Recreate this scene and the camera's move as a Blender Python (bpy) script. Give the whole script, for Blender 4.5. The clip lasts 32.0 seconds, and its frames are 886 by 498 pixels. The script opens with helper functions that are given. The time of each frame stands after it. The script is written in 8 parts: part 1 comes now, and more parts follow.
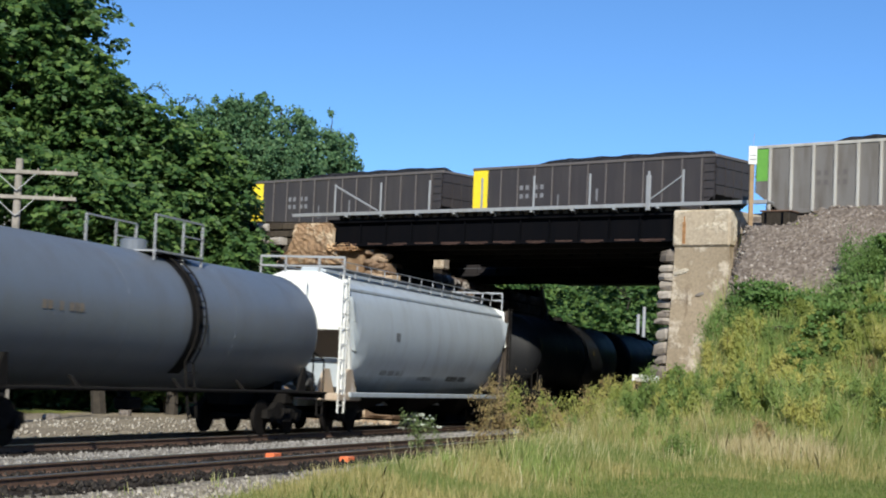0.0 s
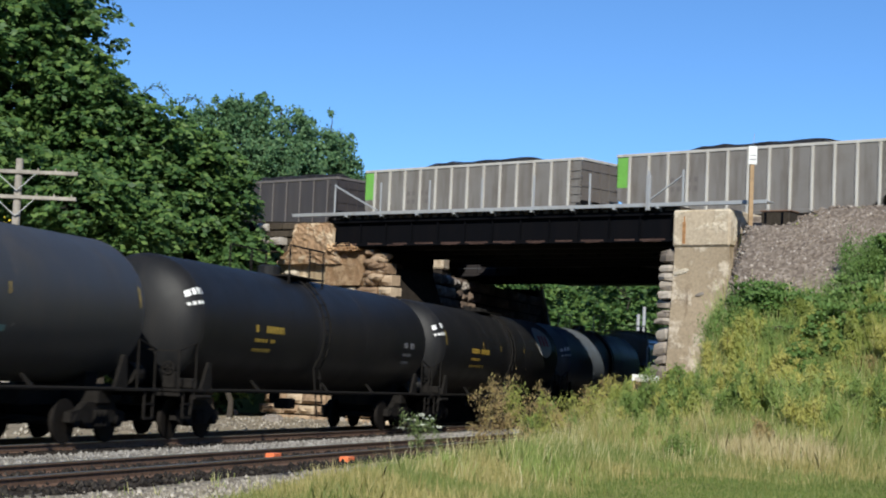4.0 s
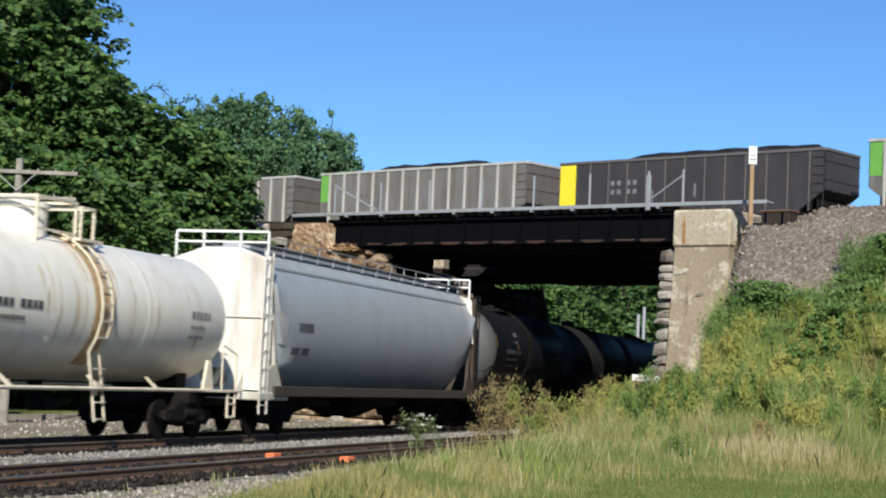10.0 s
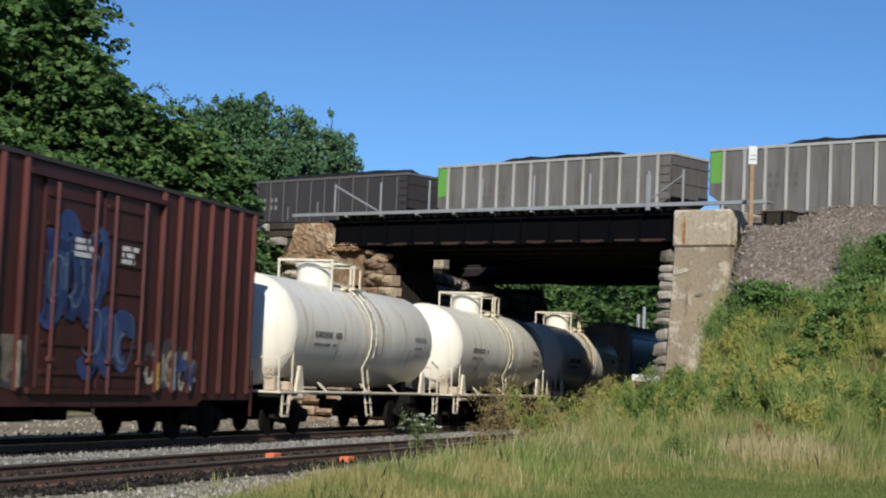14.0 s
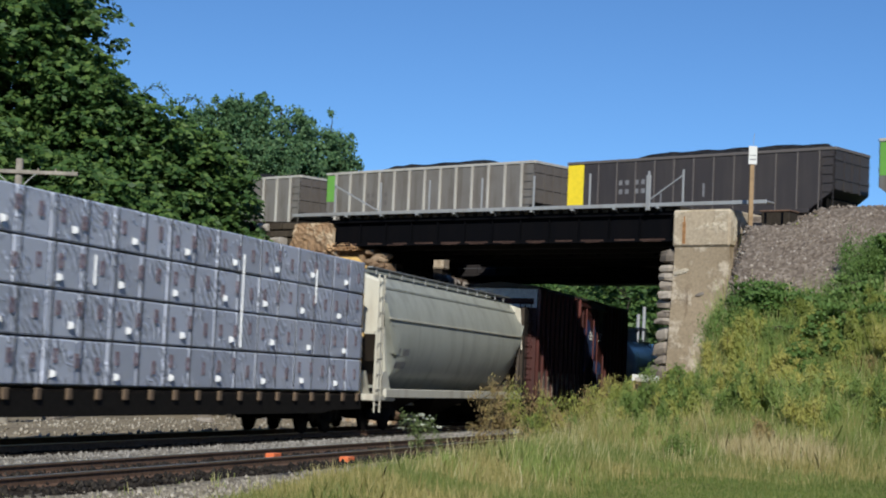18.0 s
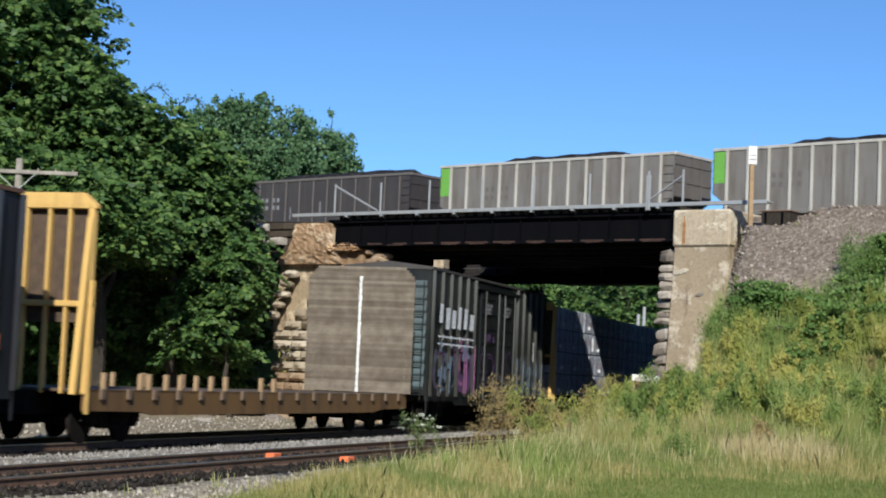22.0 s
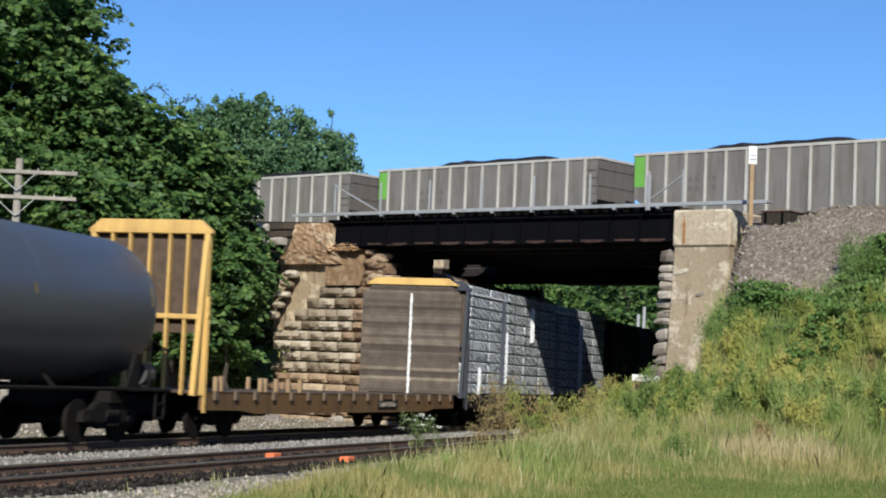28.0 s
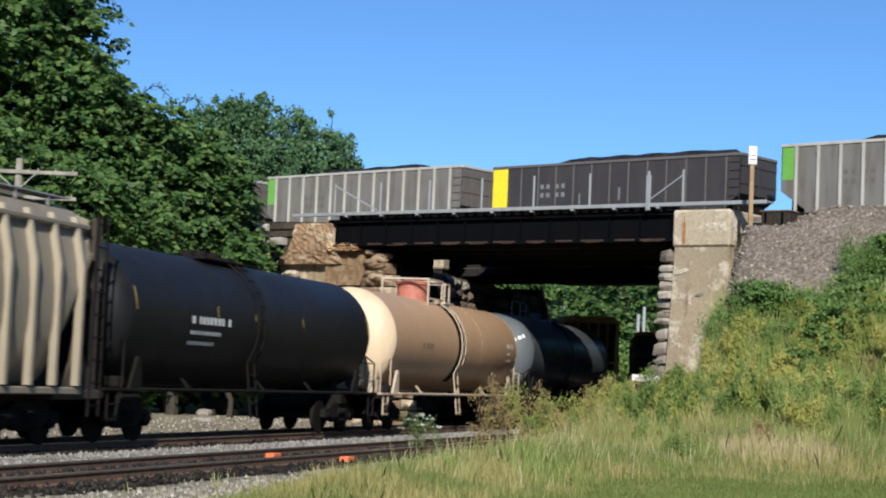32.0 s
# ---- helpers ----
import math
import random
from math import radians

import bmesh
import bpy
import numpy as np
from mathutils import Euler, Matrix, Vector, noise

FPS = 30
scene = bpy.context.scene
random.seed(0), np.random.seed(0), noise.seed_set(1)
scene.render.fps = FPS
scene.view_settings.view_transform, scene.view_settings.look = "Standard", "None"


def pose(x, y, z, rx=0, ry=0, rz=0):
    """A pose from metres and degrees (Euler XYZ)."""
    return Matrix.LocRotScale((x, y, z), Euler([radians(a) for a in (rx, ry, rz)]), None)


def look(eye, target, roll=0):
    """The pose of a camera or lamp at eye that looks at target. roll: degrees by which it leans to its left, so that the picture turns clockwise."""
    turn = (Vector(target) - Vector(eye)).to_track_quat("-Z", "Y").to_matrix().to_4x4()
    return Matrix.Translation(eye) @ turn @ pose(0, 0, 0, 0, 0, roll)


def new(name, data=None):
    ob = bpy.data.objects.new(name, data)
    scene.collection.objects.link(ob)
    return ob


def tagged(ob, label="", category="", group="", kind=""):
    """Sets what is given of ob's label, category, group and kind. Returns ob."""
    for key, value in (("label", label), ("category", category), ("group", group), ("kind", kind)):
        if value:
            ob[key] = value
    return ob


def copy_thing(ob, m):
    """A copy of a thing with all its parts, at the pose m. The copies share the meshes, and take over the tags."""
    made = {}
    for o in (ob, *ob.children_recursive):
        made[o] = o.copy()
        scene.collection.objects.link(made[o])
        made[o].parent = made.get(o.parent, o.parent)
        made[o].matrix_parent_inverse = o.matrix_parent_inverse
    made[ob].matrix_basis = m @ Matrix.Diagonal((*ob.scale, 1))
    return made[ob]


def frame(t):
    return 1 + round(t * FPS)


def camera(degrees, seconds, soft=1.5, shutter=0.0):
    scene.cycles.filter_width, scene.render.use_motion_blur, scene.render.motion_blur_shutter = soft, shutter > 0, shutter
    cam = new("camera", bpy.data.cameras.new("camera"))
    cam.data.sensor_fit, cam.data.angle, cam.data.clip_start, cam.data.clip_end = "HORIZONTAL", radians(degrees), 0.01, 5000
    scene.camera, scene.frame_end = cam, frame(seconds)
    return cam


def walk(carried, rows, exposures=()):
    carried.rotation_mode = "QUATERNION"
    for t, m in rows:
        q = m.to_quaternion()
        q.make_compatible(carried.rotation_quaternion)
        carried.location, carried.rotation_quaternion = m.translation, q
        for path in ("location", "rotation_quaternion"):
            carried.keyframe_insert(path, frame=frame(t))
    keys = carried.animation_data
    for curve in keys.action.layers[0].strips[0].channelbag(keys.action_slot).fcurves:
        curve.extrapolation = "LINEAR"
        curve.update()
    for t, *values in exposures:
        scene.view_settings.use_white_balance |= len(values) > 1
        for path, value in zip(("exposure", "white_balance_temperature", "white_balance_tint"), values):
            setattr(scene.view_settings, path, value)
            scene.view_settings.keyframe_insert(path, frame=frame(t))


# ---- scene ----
# camera: a fixed stand beside the lower tracks, zoomed in
PITCH = 4.309
cam = camera(28.5, 32.0, soft=2.0, shutter=0.35)
EYE = Vector((0.0, 0.0, 1.554))
AIM = EYE + Vector((0.0, 100.0, 100.0 * math.tan(radians(PITCH))))
VIEW = look(EYE, AIM, 2.481)
walk(cam, [(0.0, VIEW), (32.0, VIEW)], exposures=[(0.0, 0.33), (10.2, 0.33), (12.0, 0.0), (20.0, -0.03), (22.0, 0.33), (32.0, 0.33)])

# ---- light: morning sun from behind the camera, clear sky ----
L_HEAD = radians(72.66)          # lower railway's heading
SUN_EL = radians(31.5)
SUN_DIR = Vector((0.0, -1.0, 0.0)).normalized()
SUN_VEC = Vector((SUN_DIR.x * math.cos(SUN_EL), SUN_DIR.y * math.cos(SUN_EL), math.sin(SUN_EL)))
world = bpy.data.worlds.new("sky")
scene.world = world
world.use_nodes = True
wn, wl = world.node_tree.nodes, world.node_tree.links
sky = wn.new("ShaderNodeTexSky")
sky.sky_type = "NISHITA"
sky.sun_disc = False
sky.sun_elevation = SUN_EL
sky.sun_rotation = math.atan2(SUN_DIR.x, SUN_DIR.y)
sky.air_density, sky.dust_density, sky.ozone_density = 0.65, 0.0, 7.5
tint = wn.new("ShaderNodeMix")
tint.data_type, tint.blend_type = "RGBA", "MULTIPLY"
tint.inputs[0].default_value = 1.0
tint.inputs[7].default_value = (0.87, 1.0, 1.02, 1.0)
wl.new(sky.outputs[0], tint.inputs[6])
wl.new(tint.outputs[2], wn["Background"].inputs[0])
wn["Background"].inputs[1].default_value = 0.113
sun = new("sun", bpy.data.lights.new("sun", "SUN"))
sun.data.energy, sun.data.angle, sun.data.color = 4.9, radians(0.55), (0.965, 0.945, 0.855)
sun.matrix_world = look(SUN_VEC * 300, (0, 0, 0))

# ---- plan ----
LO = Vector((-8.329, 34.30, 0.0))                # a point on the lower main track, rail top at z 0
ML = Matrix.Translation(LO) @ pose(0, 0, 0, 0, 0, 72.66)
UO = Vector((0.045, 88.16, 0.0))                 # near side of the coal train
MU = Matrix.Translation(UO) @ pose(0, 0, 0, 0, 0, 139.02)
AO = Vector((2.38, 63.63, 0.0))                  # near edge of the first bridge's deck
MA = Matrix.Translation(AO) @ pose(0, 0, 0, 0, 0, 143.0)
DECK = 7.95                                      # first bridge's deck
U_RAIL = 8.42                                    # coal train's rails


def lw(s, n, z=0.0):
    """Lower railway: s along, n to its right."""
    return ML @ Vector((s, -n, z))


def aw(u, v, z=0.0):
    """First bridge: u along, v away from the camera."""
    return MA @ Vector((u, -v, z))


# ---- materials ----
def nodes_of(name):
    m = bpy.data.materials.new(name)
    m.use_nodes = True
    nt = m.node_tree
    return m, nt, nt.nodes["Principled BSDF"]


def ramp(nt, fac, stops):
    r = nt.nodes.new("ShaderNodeValToRGB")
    while len(r.color_ramp.elements) < len(stops):
        r.color_ramp.elements.new(0.5)
    for e, (p, c) in zip(r.color_ramp.elements, stops):
        e.position, e.color = p, (*c, 1.0)
    nt.links.new(fac, r.inputs[0])
    return r.outputs[0]


def tex(nt, scale, stretch=(1, 1, 1), detail=4.0, space="Object", rough=0.6):
    co = nt.nodes.new("ShaderNodeTexCoord")
    mp = nt.nodes.new("ShaderNodeMapping")
    mp.inputs["Scale"].default_value = stretch
    nt.links.new(co.outputs[space], mp.inputs[0])
    n = nt.nodes.new("ShaderNodeTexNoise")
    n.inputs["Scale"].default_value = scale
    n.inputs["Detail"].default_value = detail
    n.inputs["Roughness"].default_value = rough
    nt.links.new(mp.outputs[0], n.inputs["Vector"])
    return n.outputs["Fac"]


def mix(nt, fac, a, b, mode="MIX"):
    m = nt.nodes.new("ShaderNodeMix")
    m.data_type, m.blend_type = "RGBA", mode
    for sock, v in ((m.inputs[0], fac), (m.inputs[6], a), (m.inputs[7], b)):
        if isinstance(v, (int, float)):
            sock.default_value = v
        elif isinstance(v, tuple):
            sock.default_value = (*v, 1.0)
        else:
            nt.links.new(v, sock)
    return m.outputs[2]


def bump(nt, bsdf, height, strength=0.3, distance=0.02):
    b = nt.nodes.new("ShaderNodeBump")
    b.inputs["Strength"].default_value, b.inputs["Distance"].default_value = strength, distance
    nt.links.new(height, b.inputs["Height"])
    nt.links.new(b.outputs[0], bsdf.inputs["Normal"])


def clampf(nt, v, lo, hi):
    r = nt.nodes.new("ShaderNodeMapRange")
    r.inputs["From Min"].default_value, r.inputs["From Max"].default_value = lo, hi
    nt.links.new(v, r.inputs["Value"])
    return r.outputs["Result"]


def paint(name, col, dirt=(0.09, 0.065, 0.045), amount=0.5, rough=0.45, streak=0.5, metal=0.0, spec=0.5):
    """Weathered paint: blotches, streaks running down, fine grain."""
    m, nt, b = nodes_of(name)
    big = clampf(nt, tex(nt, 0.55, detail=5), 0.45, 0.8)
    run = clampf(nt, tex(nt, 2.2, (1.0, 1.0, 0.12), 6), 0.48, 0.75)
    fine = tex(nt, 38.0, detail=3)
    f1 = nt.nodes.new("ShaderNodeMath"); f1.operation = "MULTIPLY"; f1.inputs[1].default_value = amount
    nt.links.new(big, f1.inputs[0])
    f2 = nt.nodes.new("ShaderNodeMath"); f2.operation = "MULTIPLY"; f2.inputs[1].default_value = streak
    nt.links.new(run, f2.inputs[0])
    c = mix(nt, f1.outputs[0], col, tuple(0.55 * x + 0.45 * d for x, d in zip(col, dirt)))
    c = mix(nt, f2.outputs[0], c, dirt)
    c = mix(nt, 0.22, c, fine, "OVERLAY")
    nt.links.new(c, b.inputs["Base Color"])
    r = nt.nodes.new("ShaderNodeMath"); r.operation = "MULTIPLY_ADD"
    r.inputs[1].default_value, r.inputs[2].default_value = 0.3, rough
    nt.links.new(f1.outputs[0], r.inputs[0])
    nt.links.new(r.outputs[0], b.inputs["Roughness"])
    b.inputs["Metallic"].default_value = metal
    b.inputs["Specular IOR Level"].default_value = spec
    bump(nt, b, fine, 0.12, 0.01)
    return m


def plain(name, col, rough=0.6, metal=0.0, var=0.25, scale=6.0, spec=0.5):
    m, nt, b = nodes_of(name)
    n = tex(nt, scale, detail=5)
    c = ramp(nt, n, [(0.25, tuple(x * (1 - var) for x in col)), (0.75, tuple(min(1, x * (1 + var)) for x in col))])
    nt.links.new(c, b.inputs["Base Color"])
    b.inputs["Roughness"].default_value, b.inputs["Metallic"].default_value = rough, metal
    b.inputs["Specular IOR Level"].default_value = spec
    bump(nt, b, tex(nt, scale * 7, detail=3), 0.2, 0.01)
    return m


def rnd_mat(name, stops, rough=0.85, scale=5.0, bmp=0.5, source="object", dist=0.03):
    """Colour that varies from piece to piece, with grain on top."""
    m, nt, b = nodes_of(name)
    if source == "object":
        src = nt.nodes.new("ShaderNodeObjectInfo").outputs["Random"]
    else:
        src = nt.nodes.new("ShaderNodeNewGeometry").outputs["Random Per Island"]
    c = ramp(nt, src, stops)
    n = tex(nt, scale, detail=6, space="Object" if source != "object" else "Object")
    c = mix(nt, 0.75, c, ramp(nt, n, [(0.3, (0.32, 0.3, 0.28)), (0.62, (0.6, 0.6, 0.6)), (0.8, (0.75, 0.74, 0.7))]), "OVERLAY")
    nt.links.new(c, b.inputs["Base Color"])
    b.inputs["Roughness"].default_value = rough
    b.inputs["Specular IOR Level"].default_value = 0.25
    bump(nt, b, n, bmp, dist)
    return m


def rough_wall(name, base, pale, dark, scale=1.5, rough=0.93):
    """Old concrete: pale spalls with crisp edges, dark runs, grain and pits."""
    m, nt, b = nodes_of(name)
    n1 = clampf(nt, tex(nt, scale, detail=8, rough=0.65), 0.52, 0.6)
    n2 = clampf(nt, tex(nt, scale * 0.8, (1.6, 1.6, 0.45), 7, rough=0.7), 0.54, 0.68)
    n3 = tex(nt, scale * 9, detail=6)
    n4 = clampf(nt, tex(nt, scale * 0.35, detail=3), 0.3, 0.7)
    c = mix(nt, n4, base, tuple(0.78 * x for x in base))
    c = mix(nt, n1, c, pale)
    c = mix(nt, n2, c, dark)
    c = mix(nt, 0.55, c, ramp(nt, n3, [(0.3, (0.34, 0.33, 0.32)), (0.7, (0.64, 0.63, 0.62))]), "OVERLAY")
    nt.links.new(c, b.inputs["Base Color"])
    b.inputs["Roughness"].default_value = rough
    b.inputs["Specular IOR Level"].default_value = 0.2
    bump(nt, b, mix(nt, 0.5, n1, n3), 0.7, 0.05)
    return m


def leaf_mat(name, stops, trans=0.35, plant=0.0):
    m, nt, b = nodes_of(name)
    src = nt.nodes.new("ShaderNodeNewGeometry").outputs["Random Per Island"]
    if plant:
        own = nt.nodes.new("ShaderNodeObjectInfo").outputs["Random"]
        mm = nt.nodes.new("ShaderNodeMix")
        mm.inputs[0].default_value = plant
        nt.links.new(src, mm.inputs[2])
        nt.links.new(own, mm.inputs[3])
        src = mm.outputs[0]
    c = ramp(nt, src, stops)
    patch = clampf(nt, tex(nt, 0.5, detail=3), 0.3, 0.75)
    c = mix(nt, 0.5, c, ramp(nt, patch, [(0.0, (0.4, 0.4, 0.38)), (1.0, (0.62, 0.62, 0.58))]), "OVERLAY")
    nt.links.new(c, b.inputs["Base Color"])
    b.inputs["Roughness"].default_value = 0.55
    b.inputs["Specular IOR Level"].default_value = 0.3
    t = nt.nodes.new("ShaderNodeBsdfTranslucent")
    nt.links.new(c, t.inputs[0])
    ms = nt.nodes.new("ShaderNodeMixShader")
    ms.inputs[0].default_value = trans
    nt.links.new(b.outputs[0], ms.inputs[1])
    nt.links.new(t.outputs[0], ms.inputs[2])
    nt.links.new(ms.outputs[0], nt.nodes["Material Output"].inputs[0])
    return m


def meadow_mat(name):
    """Grass that turns from green to straw in patches."""
    m = leaf_mat(name, [(0, (0.5, 0.5, 0.5)), (1, (0.5, 0.5, 0.5))], 0.4)
    nt = m.node_tree
    src = nt.nodes.new("ShaderNodeNewGeometry").outputs["Random Per Island"]
    green = ramp(nt, src, [(0, (0.1, 0.15, 0.035)), (0.6, (0.175, 0.225, 0.06)), (1, (0.3, 0.3, 0.105))])
    dry = ramp(nt, src, [(0, (0.21, 0.21, 0.065)), (0.5, (0.33, 0.3, 0.11)), (1, (0.49, 0.41, 0.19))])
    f = clampf(nt, tex(nt, 0.55, (1.0, 0.6, 1.0), 6), 0.47, 0.58)
    c = mix(nt, f, green, dry)
    for n in nt.nodes:
        if n.bl_idname == "ShaderNodeBsdfPrincipled":
            nt.links.new(c, n.inputs["Base Color"])
        elif n.bl_idname == "ShaderNodeBsdfTranslucent":
            nt.links.new(c, n.inputs[0])
    return m


def gravel_mat(name, a, b_, c_, scale=16.0, patchy=0.5):
    m, nt, b = nodes_of(name)
    co = nt.nodes.new("ShaderNodeTexCoord")
    vo = nt.nodes.new("ShaderNodeTexVoronoi")
    vo.inputs["Scale"].default_value = scale
    nt.links.new(co.outputs["Object"], vo.inputs["Vector"])
    sep = nt.nodes.new("ShaderNodeSeparateColor")
    nt.links.new(vo.outputs["Color"], sep.inputs[0])
    c = ramp(nt, sep.outputs[0], [(0.0, a), (0.55, b_), (1.0, c_)])
    big = clampf(nt, tex(nt, 0.35, detail=5), 0.35, 0.7)
    c = mix(nt, patchy, c, ramp(nt, big, [(0.0, (0.36, 0.34, 0.32)), (1.0, (0.62, 0.61, 0.58))]), "OVERLAY")
    nt.links.new(c, b.inputs["Base Color"])
    b.inputs["Roughness"].default_value = 0.95
    b.inputs["Specular IOR Level"].default_value = 0.15
    bump(nt, b, vo.outputs["Distance"], 0.8, 0.04)
    return m


def ground_mat(name):
    m, nt, b = nodes_of(name)
    n1 = clampf(nt, tex(nt, 0.12, detail=6), 0.35, 0.68)
    n2 = tex(nt, 9.0, detail=5)
    c = mix(nt, n1, (0.13, 0.17, 0.045), (0.28, 0.25, 0.1))
    c = mix(nt, 0.7, c, ramp(nt, n2, [(0.3, (0.3, 0.3, 0.28)), (0.7, (0.66, 0.66, 0.6))]), "OVERLAY")
    nt.links.new(c, b.inputs["Base Color"])
    b.inputs["Roughness"].default_value = 1.0
    b.inputs["Specular IOR Level"].default_value = 0.1
    bump(nt, b, n2, 0.7, 0.08)
    return m


def wrap_mat(name, a, b_, rough=0.25, turn=32, creased=0.5, dull=0.45):
    """Plastic sheeting: plain between, with sets of slanting creases, highlights and shade painted in."""
    m, nt, b = nodes_of(name)
    co = nt.nodes.new("ShaderNodeTexCoord")
    mp = nt.nodes.new("ShaderNodeMapping")
    mp.inputs["Rotation"].default_value = (0, radians(turn), 0)
    nt.links.new(co.outputs["Object"], mp.inputs[0])
    w = nt.nodes.new("ShaderNodeTexWave")
    w.wave_type, w.bands_direction = "BANDS", "X"
    for k, v in (("Scale", 1.5), ("Distortion", 9.0), ("Detail", 4.0), ("Detail Scale", 1.1)):
        w.inputs[k].default_value = v
    nt.links.new(mp.outputs[0], w.inputs["Vector"])
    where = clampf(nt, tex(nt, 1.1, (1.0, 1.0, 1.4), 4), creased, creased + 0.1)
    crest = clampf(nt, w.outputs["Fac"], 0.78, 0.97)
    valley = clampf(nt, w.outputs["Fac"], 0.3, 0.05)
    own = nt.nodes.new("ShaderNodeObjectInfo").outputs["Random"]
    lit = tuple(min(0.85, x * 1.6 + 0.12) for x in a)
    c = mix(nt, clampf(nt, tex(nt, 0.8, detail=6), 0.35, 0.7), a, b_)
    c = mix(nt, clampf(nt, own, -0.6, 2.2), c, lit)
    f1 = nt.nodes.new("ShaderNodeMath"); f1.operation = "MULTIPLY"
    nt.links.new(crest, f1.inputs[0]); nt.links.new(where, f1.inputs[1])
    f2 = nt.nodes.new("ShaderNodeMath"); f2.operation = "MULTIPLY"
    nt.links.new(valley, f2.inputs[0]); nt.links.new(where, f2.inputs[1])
    # crease valleys are painted dark as shade, crests pale as highlights
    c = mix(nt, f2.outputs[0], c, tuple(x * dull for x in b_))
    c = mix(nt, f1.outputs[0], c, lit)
    nt.links.new(c, b.inputs["Base Color"])
    b.inputs["Roughness"].default_value = rough
    bump(nt, b, f1.outputs[0], 0.6, 0.06)
    return m


M = {}
M["ground"] = ground_mat("meadow_soil")
M["ballast"] = gravel_mat("ballast", (0.105, 0.097, 0.085), (0.205, 0.192, 0.174), (0.33, 0.312, 0.288), 15)
M["shoulder"] = gravel_mat("warm_gravel", (0.135, 0.118, 0.092), (0.245, 0.218, 0.178), (0.37, 0.335, 0.28), 15)
M["bed"] = gravel_mat("oily_ballast", (0.014, 0.01, 0.008), (0.03, 0.022, 0.017), (0.055, 0.044, 0.035), 15)
M["yard"] = gravel_mat("pale_gravel", (0.2, 0.165, 0.12), (0.27, 0.228, 0.17), (0.34, 0.295, 0.225), 9)
M["bank"] = gravel_mat("bank_stone", (0.122, 0.096, 0.079), (0.185, 0.153, 0.128), (0.27, 0.23, 0.196), 9)
M["pebble"] = rnd_mat("loose_stone", [(0, (0.148, 0.118, 0.098)), (0.5, (0.198, 0.163, 0.137)), (0.92, (0.26, 0.223, 0.19)), (1, (0.42, 0.38, 0.34))], source="island")
M["rail"] = plain("rusty_rail", (0.15, 0.088, 0.058), 0.75, 0.1, 0.4, 9)
M["railhead"] = plain("worn_rail_head", (0.42, 0.41, 0.4), 0.3, 0.9, 0.2, 12)
M["tie"] = rnd_mat("old_sleeper", [(0, (0.03, 0.024, 0.018)), (1, (0.075, 0.06, 0.045))], 0.9, 8)
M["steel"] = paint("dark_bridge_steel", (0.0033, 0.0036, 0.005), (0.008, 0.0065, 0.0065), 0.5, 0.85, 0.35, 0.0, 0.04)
M["flange_rust"] = plain("flange_rust", (0.06, 0.036, 0.03), 0.85, 0, 0.5, 5, 0.15)
M["pipe"] = plain("dull_pipe", (0.09, 0.09, 0.095), 0.7, 0, 0.3, 4, 0.2)
# lighter copy of the bridge steel, its colour lifts the shade under the deck
M["inner_steel"] = paint("lifted_inner_steel", (0.03, 0.027, 0.028), (0.045, 0.03, 0.024), 0.6, 0.85, 0.4, 0.0, 0.1)
M["galv"] = paint("galvanised_steel", (0.36, 0.37, 0.38), (0.2, 0.17, 0.14), 0.5, 0.5, 0.4, 0.3)
M["concrete"] = rough_wall("weathered_concrete", (0.47, 0.39, 0.29), (0.58, 0.51, 0.4), (0.25, 0.19, 0.13), 1.0)
M["stone"] = rnd_mat("sandstone_block", [(0, (0.15, 0.097, 0.062)), (0.4, (0.25, 0.172, 0.112)), (0.75, (0.34, 0.25, 0.17)), (1, (0.45, 0.36, 0.26))], 0.92, 2.6, 0.9, "object", 0.08)
M["shaft"] = rough_wall("spalled_concrete", (0.36, 0.29, 0.205), (0.5, 0.43, 0.34), (0.17, 0.125, 0.085), 1.1)
# near-black for stone joints, and painted shade on the underpass wall cores
M["mortar"] = plain("dark_joint_and_shade", (0.022, 0.018, 0.015), 0.95, 0, 0.4, 5, 0.1)
M["stone_soot"] = rnd_mat("sooty_block", [(0, (0.085, 0.062, 0.048)), (0.5, (0.165, 0.12, 0.092)), (1, (0.27, 0.2, 0.155))], 0.95, 2.6, 0.9, "object", 0.08)
M["rubble"] = rnd_mat("grey_rubble", [(0, (0.14, 0.122, 0.108)), (0.5, (0.25, 0.22, 0.195)), (1, (0.37, 0.34, 0.305))], 0.92, 3, 0.9, "object", 0.06)
M["timber"] = plain("weathered_pole_wood", (0.26, 0.235, 0.2), 0.9, 0, 0.35, 3)
M["post"] = plain("treated_post_wood", (0.3, 0.2, 0.11), 0.85, 0, 0.3, 4)
M["white"] = paint("white_sign_paint", (0.62, 0.62, 0.6), amount=0.2, streak=0.15)
M["orange"] = plain("orange_marker_paint", (0.72, 0.17, 0.06), 0.6, 0, 0.15)
M["bark"] = plain("bark", (0.042, 0.034, 0.026), 0.95, 0, 0.4, 6)
M["leaf"] = leaf_mat("walnut_leaf", [(0, (0.034, 0.082, 0.026)), (0.5, (0.074, 0.145, 0.042)), (1, (0.14, 0.222, 0.058))])
M["leaf2"] = leaf_mat("ash_leaf", [(0, (0.06, 0.135, 0.064)), (0.5, (0.105, 0.2, 0.095)), (1, (0.18, 0.29, 0.135))])
M["leaf_bush"] = leaf_mat("shrub_leaf", [(0, (0.09, 0.175, 0.045)), (0.5, (0.145, 0.245, 0.068)), (1, (0.23, 0.32, 0.095))], 0.4, 0.8)
